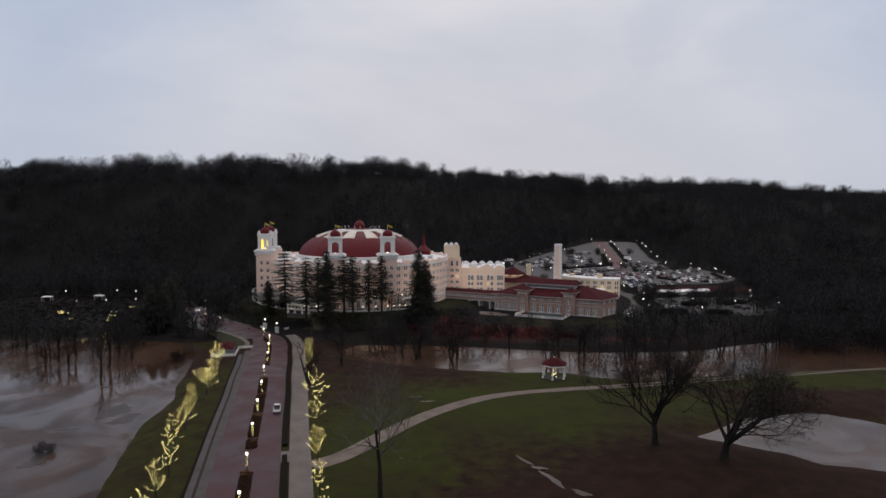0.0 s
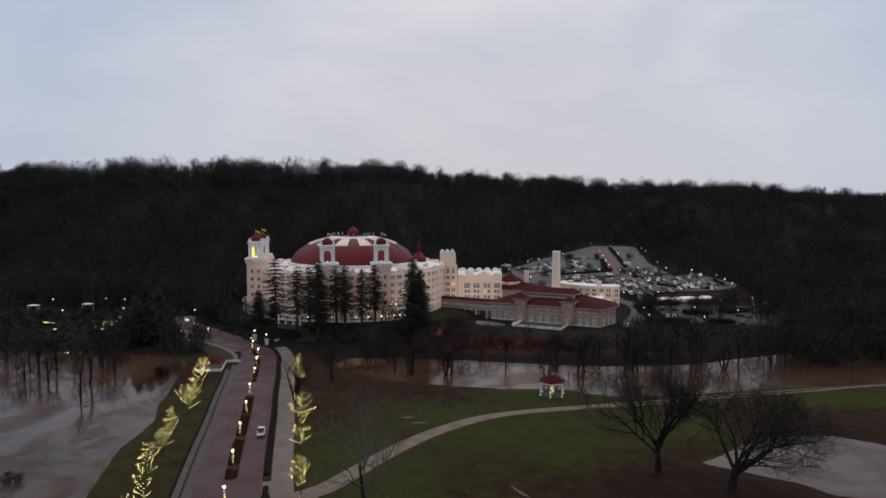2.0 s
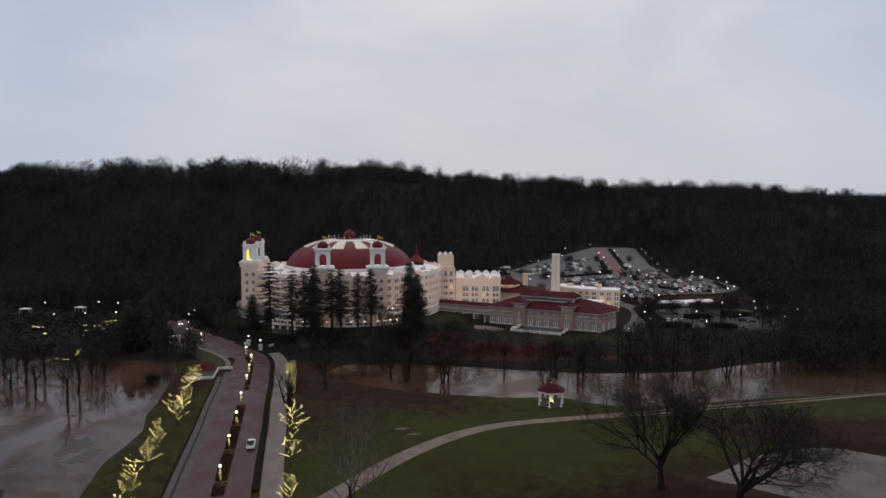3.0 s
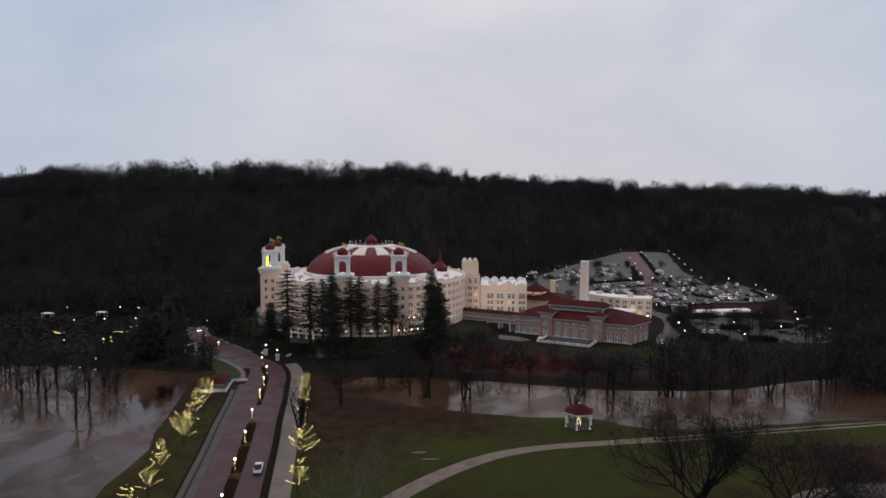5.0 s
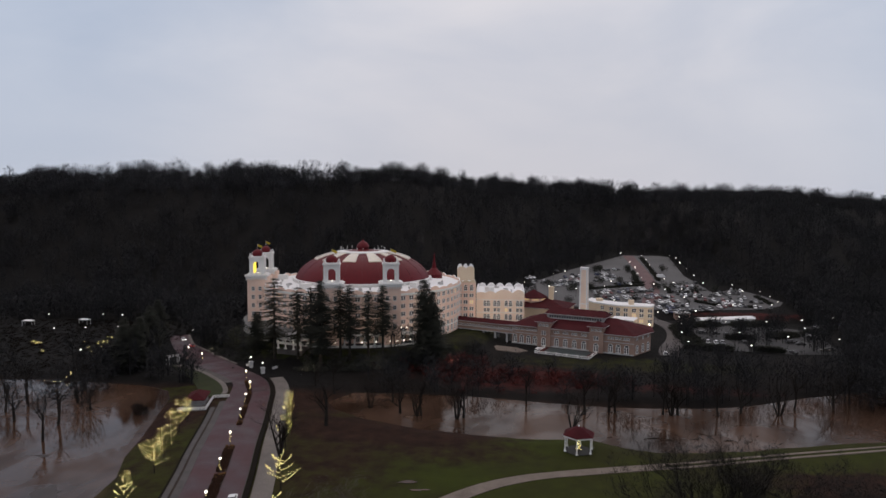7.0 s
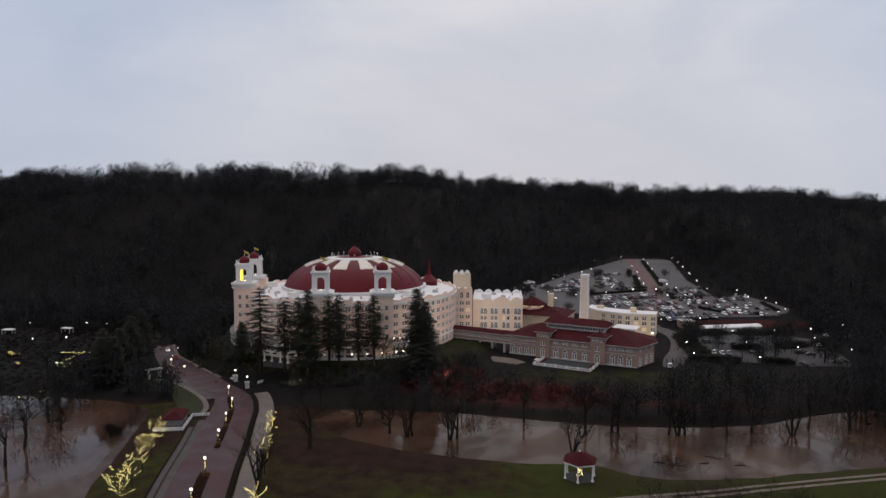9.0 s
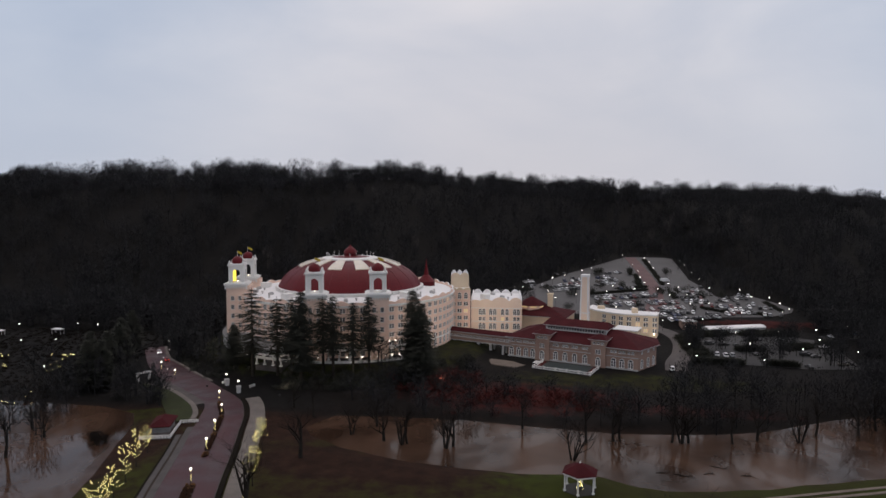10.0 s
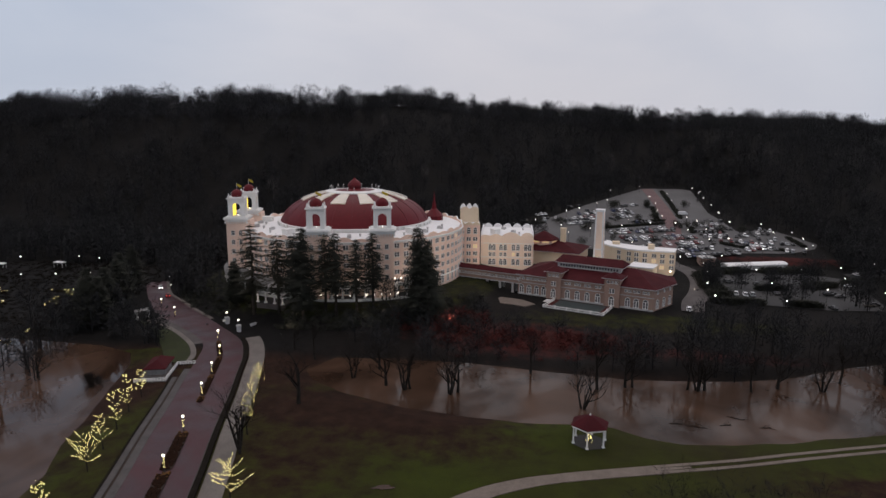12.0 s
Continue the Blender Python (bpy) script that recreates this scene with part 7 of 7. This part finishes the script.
# ---- vehicles ----
def paint_material():
    m, nt, bsdf = shader("car_paint")
    n, l = nt.nodes, nt.links
    info, ramp = n.new("ShaderNodeObjectInfo"), n.new("ShaderNodeValToRGB")
    ramp.color_ramp.interpolation = "CONSTANT"
    cols = ((0.0, (0.008, 0.008, 0.009)), (0.42, (0.07, 0.072, 0.075)), (0.5, (0.4, 0.41, 0.42)), (0.56, (0.85, 0.85, 0.85)), (0.86, (0.14, 0.015, 0.015)), (0.92, (0.02, 0.03, 0.09)), (0.97, (0.10, 0.085, 0.065)))
    e = ramp.color_ramp.elements
    e[0].position, e[0].color = cols[0][0], (*cols[0][1], 1)
    e[1].position, e[1].color = cols[1][0], (*cols[1][1], 1)
    for p, c in cols[2:]:
        k = e.new(p)
        k.color = (*c, 1)
    l.new(info.outputs["Random"], ramp.inputs["Fac"])
    l.new(ramp.outputs["Color"], bsdf.inputs["Base Color"])
    bsdf.inputs["Roughness"].default_value, bsdf.inputs["Coat Weight"].default_value = 0.35, 0.25
    return m


M["paint"] = paint_material()
M["white_car"] = surface("white_car_paint", (0.68, 0.68, 0.68), (0.76, 0.76, 0.76), 0.3, 1.0, 5.0, 0.0, 0.0, 0.5)
M["red_car"] = surface("red_car_paint", (0.22, 0.02, 0.02), (0.28, 0.03, 0.03), 0.3, 1.0, 5.0, 0.0, 0.0, 0.5)


def loft(s, sections, slot=0):
    """Skin between cross-sections of equal point counts, along x, with closed ends."""
    k, n = len(s.v), len(sections[0])
    for sec in sections:
        s.v.extend(sec)
    for j in range(len(sections) - 1):
        for i in range(n):
            s.f.append((k + j * n + i, k + j * n + (i + 1) % n, k + (j + 1) * n + (i + 1) % n, k + (j + 1) * n + i))
            s.s.append(slot)
    for j in (0, len(sections) - 1):
        s.f.append(tuple(k + j * n + i for i in range(n)))
        s.s.append(slot)


def section(x, w, z0, z1, r=0.18):
    return [(x, -w, z0 + r), (x, -w + r, z0), (x, w - r, z0), (x, w, z0 + r), (x, w, z1 - r), (x, w - r, z1), (x, -w + r, z1), (x, -w, z1 - r)]


def car_meshes(kind):
    body, glass = Shape(), Shape()
    if kind == "pickup":
        loft(body, [section(2.75, 0.85, 0.5, 0.95), section(2.6, 0.95, 0.4, 1.08), section(1.0, 0.98, 0.38, 1.15), section(-2.7, 0.98, 0.42, 1.12), section(-2.8, 0.95, 0.5, 1.05)])
        loft(body, [section(0.55, 0.78, 1.5, 1.86, 0.1), section(-0.75, 0.78, 1.5, 1.88, 0.1)])
        loft(glass, [section(1.05, 0.86, 1.05, 1.2, 0.06), section(0.5, 0.82, 1.1, 1.8, 0.06), section(-0.8, 0.82, 1.1, 1.8, 0.06), section(-1.0, 0.86, 1.05, 1.2, 0.06)])
        glass.box(-2.62, -0.8, 1.0, -1.1, 0.8, 1.17)
        L = 2.75
    elif kind == "suv":
        loft(body, [section(2.35, 0.8, 0.5, 0.9), section(2.2, 0.92, 0.38, 1.02), section(1.0, 0.95, 0.36, 1.1), section(-2.2, 0.95, 0.38, 1.12), section(-2.35, 0.88, 0.5, 1.05)])
        loft(body, [section(0.5, 0.72, 1.5, 1.74, 0.1), section(-1.9, 0.74, 1.5, 1.76, 0.1)])
        loft(glass, [section(1.0, 0.84, 1.0, 1.15, 0.06), section(0.45, 0.78, 1.05, 1.66, 0.06), section(-1.95, 0.78, 1.05, 1.68, 0.06), section(-2.25, 0.82, 1.0, 1.15, 0.06)])
        L = 2.35
    else:
        loft(body, [section(2.3, 0.78, 0.45, 0.75), section(2.1, 0.9, 0.34, 0.85), section(0.9, 0.92, 0.32, 0.95), section(-1.5, 0.92, 0.34, 0.98), section(-2.2, 0.86, 0.4, 0.92), section(-2.3, 0.78, 0.5, 0.85)])
        loft(body, [section(0.25, 0.66, 1.25, 1.44, 0.08), section(-1.0, 0.66, 1.25, 1.44, 0.08)])
        loft(glass, [section(1.0, 0.8, 0.85, 0.98, 0.05), section(0.2, 0.72, 0.9, 1.36, 0.05), section(-1.05, 0.72, 0.9, 1.36, 0.05), section(-1.75, 0.78, 0.88, 1.0, 0.05)])
        L = 2.3
    wheel = Shape()
    n = 12
    ring = [(0.34 * math.cos(2 * math.pi * i / n), 0.34 * math.sin(2 * math.pi * i / n)) for i in range(n)]
    wheel.faces([(a, -0.11, b) for a, b in ring] + [(a, 0.11, b) for a, b in ring], [(i, (i + 1) % n, n + (i + 1) % n, n + i) for i in range(n)] + [tuple(range(n)), tuple(range(2 * n - 1, n - 1, -1))])
    return body, glass.mesh("glazing", "glass_dark"), wheel.mesh("wheel", "tyre"), L


CARS = {k: car_meshes(k) for k in ("sedan", "suv", "pickup")}
BODIES = {}


def car(kind, paint, label, at, group="", lights=False):
    body, glazing, wheel, L = CARS[kind]
    key = (kind, paint)
    if key not in BODIES:
        BODIES[key] = body.mesh("body", paint)
    c = thing("pickup_truck" if kind == "pickup" else "car", label, "car", at, group)
    part("body", BODIES[key], None, c)
    part("glazing", glazing, None, c)
    for x in (L * 0.62, -L * 0.62):
        for y in (-0.82, 0.82):
            part("wheel", wheel, None, c, at=pose(x, y, 0.34))
    if lights:
        for y in (-0.65, 0.65):
            s = Shape()
            s.box(L - 0.12, y - 0.15, 0.62, L + 0.02, y + 0.15, 0.8)
            part("headlight", s, "headlight", c, "lit headlight")
            s = Shape()
            s.box(-L - 0.02, y - 0.12, 0.7, -L + 0.12, y + 0.12, 0.9)
            part("tail_light", s, "tail", c, "lit tail light")
    return c


car("pickup", "white_car", "white pickup truck driving up the brick drive", pose(-62.6, 173.5, 0.06, 0, 0, 107.5), lights=False)
car("sedan", "white_car", "white saloon car on the far drive", pose(-164.5, 335.5, 0.06, 0, 0, -55), lights=True)
car("sedan", "red_car", "dark red saloon car on the far drive", pose(-153.5, 323.0, 0.06, 0, 0, 128), lights=True)

proto = {"sedan": car("sedan", "paint", "parked saloon car in the hotel car park", pose(60, 446, ground_at(60, 446) + 0.17), "parked cars"), "suv": car("suv", "paint", "parked estate car in the hotel car park", pose(63, 446, ground_at(63, 446) + 0.17), "parked cars")}
rnd = random.Random(17)
ROWS_OF_CARS = [((5, 508), (17, 509.5)), ((4, 514), (18, 515.5)), ((19, 506.5), (38, 517)), ((22, 513), (38, 522)), ((-15, 509), (-7, 513)), ((0, 524.5), (7, 527)), ((21, 552.5), (29, 555)), ((34, 541), (41, 543)), ((52, 542.5), (63, 547)), ((49, 518), (61, 525.5)), ((44, 482.5), (85, 494)), ((45, 477), (85, 488)), ((50, 466), (60, 469.5)), ((62, 467.6), (87, 474.6)), ((52, 460.6), (88, 469)), ((64, 451), (76, 454)), ((79, 440.2), (90, 443.2)), ((80, 446), (90, 449)), ((80, 455), (94, 459)), ((98, 480.6), (119, 476)), ((99, 474.8), (112, 472)), ((120, 478), (129, 481)), ((91, 447.5), (99, 446.3)), ((117, 456.7), (131, 456)), ((116, 463), (126, 462.5)), ((128, 471.5), (138, 470)), ((105, 497), (119, 495.4)), ((103, 503), (116, 502)), ((102, 509), (115, 508)), ((112, 517), (119, 517)), ((135, 494.3), (140, 492)), ((135, 446), (146, 443)), ((81, 431.5), (102, 436)), ((102, 436.5), (112, 440)), ((90, 471.5), (94, 472.5)), ((20, 499.5), (44, 508)), ((64, 508.5), (74, 511)), ((100, 466), (114, 464)), ((104, 443), (118, 446.5)), ((119, 450), (131, 449)), ((51, 530), (64, 536)), ((60, 561), (73, 566)), ((28, 530), (44, 535)), ((96, 487), (110, 485)), ((132, 463), (144, 461)), ((126, 487), (138, 485))]
for (x0, y0), (x1, y1) in ROWS_OF_CARS:
    d = math.hypot(x1 - x0, y1 - y0)
    slant = math.degrees(math.atan2(y1 - y0, x1 - x0))
    run = 0.0
    while run < d:
        x, y = x0 + (x1 - x0) * run / d, y0 + (y1 - y0) * run / d + rnd.uniform(-0.3, 0.3)
        run += rnd.choice((2.7, 2.7, 2.8, 2.8, 2.75, 2.9, 5.6))
        gz0, gz1 = ground_at(x, y - 2), ground_at(x, y + 2)
        tilt = math.degrees(math.atan2(gz1 - gz0, 4))
        turn = rnd.choice((90, -90)) + slant + rnd.uniform(-3, 3)
        copy_thing(proto[rnd.choice(("sedan", "suv"))], pose(x, y, (gz0 + gz1) / 2 + 0.24, tilt, 0, 0) @ pose(0, 0, 0, 0, 0, turn))
for x, y, turn in ((86.7, 360.8, 80), (90, 359.6, 84), (93, 360.2, 82), (89.5, 384, 20), (96, 383, 18), (100.5, 381, 85), (110, 395, 20), (115, 396, 18), (126.5, 397.5, 15), (118.5, 343.5, 100), (125.5, 366, 12), (127.5, 369, 14), (129, 363, 10), (134.5, 350, 5), (137, 351.5, 5), (155, 410, 95), (158.5, 412, 95), (162, 413.5, 98), (166, 415.5, 98), (170.5, 417, 95), (104, 364, 90), (141, 384, 12)):
    copy_thing(proto["suv" if (x + y) % 2 > 1 else "sedan"], pose(x, y, ground_at(x, y) + 0.2, 0, 0, turn))
van = thing("delivery_van", "white box van parked beside the brick drive", "van", pose(97.7, 534.5, ground_at(97.7, 534.5) + 0.36, 0, 0, 12))
s = Shape()
loft(s, [section(-3.2, 1.0, 0.6, 2.7, 0.1), section(1.3, 1.0, 0.6, 2.7, 0.1), section(1.9, 0.98, 0.5, 2.1, 0.15), section(2.9, 0.9, 0.5, 1.2, 0.2)])
part("body", s, "white_car", van)
for x in (-2.0, 1.9):
    for y in (-0.9, 0.9):
        part("wheel", CARS["suv"][2], None, van, at=pose(x, y, 0.34))
car("suv", "paint", "dark service car beside the spa building", pose(61.5, 331.5, ground_at(61.5, 331.5) + 0.17, 0, 0, 80))

# ---- lamps of the car parks ----
ll = Shape()
ll.lathe([(0.2, 0), (0.2, 0.4), (0.08, 0.5), (0.06, 5.2)], 6)
lot_post = ll.mesh("post", "dark_metal")
lg = Shape()
lg.ball((0, 0, 5.5), 0.23, 8)
lot_globe = lg.mesh("lamp_head", "lot_lamp", smooth=True)
lot_lamp = thing("lot_lamp", "tall car park lamp with a bright white head", "street lamp", pose(55, 595, ground_at(55, 595) + 0.1), "car park lamps")
part("post", lot_post, None, lot_lamp)
part("lamp_head", lot_globe, None, lot_lamp, "bright white head")
WEST = [(49, 557), (41, 545), (28, 527), (19, 516), (-1, 487), (15, 474), (32, 467), (19, 456), (51, 476), (57, 494), (52, 436), (79, 616), (81, 573), (81, 548), (79, 524), (79, 506), (69, 485)]
EAST = [(95, 606), (95, 585), (94, 560), (84, 487), (94, 505), (98, 494), (88, 470), (74, 417), (99, 473), (95, 448), (119, 613), (120, 594), (119, 573), (118, 546), (117, 520), (117, 493), (106, 451)]
EDGE = [(134, 489), (135, 470), (145, 469), (146, 455), (146, 441), (140, 434), (118, 431), (96, 424), (82, 401), (79, 381), (74, 358), (72, 336), (103, 390), (124, 394), (101, 362), (120, 354), (97, 332)]
OUTER = [(144, 401), (136, 377), (164, 413), (180, 424), (156, 374), (141, 352), (-260, 365), (-231, 370.5), (-199.8, 337), (-214, 332.7), (-228, 328.4), (-183, 287), (-160, 336), (-162, 346), (-218.4, 368.8), (-290, 350)]
for x, y in WEST + EAST + EDGE + OUTER:
    copy_thing(lot_lamp, pose(x, y, ground_at(x, y) + 0.1))

# ---- strings of yellow lights in the garden beyond the lake ----
GARLANDS = [((-194.7, 302.3), (-196.5, 313.1), 10), ((-196.5, 313.1), (-198.2, 322.6), 9), ((-193.9, 299.6), (-187.1, 294.9), 6), ((-187.1, 294.9), (-189.8, 304.0), 8), ((-211.1, 322.0), (-205.5, 322.7), 5), ((-205.2, 321.6), (-195.9, 324.0), 18), ((-191.6, 312.7), (-194.6, 323.1), 9), ((-200.7, 332.6), (-200.0, 337.5), 9), ((-203.5, 334.0), (-200.7, 341.5), 14), ((-200.0, 337.5), (-194.2, 335.9), 8), ((-196.3, 329.7), (-190.7, 329.2), 12), ((-232.2, 318.0), (-229.2, 318.4), 8), ((-228.5, 314.1), (-225.2, 316.8), 14), ((-214.1, 301.7), (-210.9, 300.2), 10), ((-182.0, 263.7), (-176.8, 261.6), 5), ((-176.4, 261.6), (-173.4, 262.7), 8), ((-172.9, 264.9), (-175.3, 271.1), 7), ((-176.7, 271.7), (-174.0, 269.8), 8)]
for (x0, y0), (x1, y1), n in GARLANDS:
    rnd = random.Random(int(x0))
    s = Shape()
    for i in range(n):
        t = rnd.random()
        s.ball((rnd.gauss(0, 0.3) + (x1 - x0) * t, rnd.gauss(0, 0.3) + (y1 - y0) * t, rnd.uniform(0.9, 1.4)), 0.075, 4)
    row = thing("lit_hedge", "low garden hedge strung with yellow lights", "hedge", pose(x0, y0, ground_at((x0 + x1) / 2, (y0 + y1) / 2)), "lit garden hedges")
    h = Shape()
    d = math.hypot(x1 - x0, y1 - y0)
    for i in range(int(d * 3)):
        t = rnd.random()
        r = rnd.uniform(0.35, 0.6)
        h.lathe([(r, -0.2), (r, 0.5), (r * 0.4, 1.0), (0.0, 1.1)], 6, (x1 - x0) * t + rnd.gauss(0, 0.2), (y1 - y0) * t + rnd.gauss(0, 0.2))
    part("shrub", h, "hedge", row)
    part("light_string", s, "fairy", row, "yellow fairy lights")

# ---- pale garden canopies beyond the lake
for x, y, turn in ((-268.5, 360.3, 8), (-241.1, 368.6, -6)):
    canopy = thing("garden_canopy", "white canopy roof on thin posts in the garden", "canopy", pose(x, y, ground_at(x, y), 0, 0, turn), "garden canopies")
    s = Shape()
    hip(s, -2.9, -1.5, 2.9, 1.5, 2.7, 3.2)
    part("roof", s, ("roof_white", "white"), canopy)
    for px_ in (-2.6, 2.6):
        for py_ in (-1.2, 1.2):
            s = Shape()
            s.tube((px_, py_, -0.2), (px_, py_, 2.7), 0.09, 0.09, 6)
            part("post", s, "white", canopy)

# ---- dark mats of leaves and silt adrift on the lake
M["debris"] = surface("waterlogged_leaf_litter", (0.022, 0.016, 0.014), (0.055, 0.039, 0.032), 0.4, 0.25, 2.0, 0.2, 0.0, 0.25)
for cx, cy, along, across, turn, seed in ((-109.5, 173.0, 6.2, 5.0, 80, 1), (-103.2, 166.5, 6.0, 3.2, 60, 2), (-112.8, 157.5, 3.0, 1.4, 15, 3), (-106.5, 137.0, 4.6, 3.2, 100, 4), (-127.5, 196.0, 3.0, 0.9, 4, 5)):
    rnd = random.Random(seed)
    ph = [rnd.uniform(0, 6.28) for _ in range(4)]
    rim_ = []
    for i in range(72):
        a = 2 * math.pi * i / 72
        k = 0.8 + 0.2 * math.sin(2 * a + ph[0]) + 0.15 * math.sin(3 * a + ph[1]) + 0.1 * math.sin(7 * a + ph[2]) + 0.06 * math.sin(13 * a + ph[3])
        rim_.append((along * k * math.cos(a), across * k * math.sin(a)))
    s = Shape()
    s.prism(rim_, -0.05, 0.03)
    tagged(thing("floating_debris", "dark mat of sodden leaves adrift on the lake", "debris", pose(cx, cy, WATER, 0, 0, turn), "mats adrift on the lake", "stuff", s, "debris"), kind="stuff")

# ---- driftwood on the flooded river ----
for x, y, length, turn, seed in ((39, 233.5, 3.5, 4, 1), (43.5, 232.6, 4.5, -12, 2), (51, 234.6, 3, 16, 3), (54.5, 239.3, 4, -25, 4), (60.5, 234.8, 3, 10, 5)):
    rnd = random.Random(seed)
    log = thing("driftwood", "dark waterlogged branch floating on the river", "driftwood", pose(x, y, WATER, 0, 0, turn), "floating branches")
    s = Shape()
    s.tube((-length / 2, 0, -0.02), (0, rnd.gauss(0, 0.2), 0.08), 0.16, 0.13, 6)
    s.tube((0, rnd.gauss(0, 0.2), 0.08), (length / 2, rnd.gauss(0, 0.4), 0.02), 0.13, 0.05, 6)
    part("stem", s, "bark", log)
    s = Shape()
    for i in range(7):
        px = rnd.uniform(-length / 3, length / 2)
        s.tube((px, 0, 0.05), (px + rnd.uniform(0.3, 1.4), rnd.gauss(0, 0.9), rnd.uniform(0.1, 0.9)), 0.05, 0.015, 4)
    part("twigs", s, "twig", log)
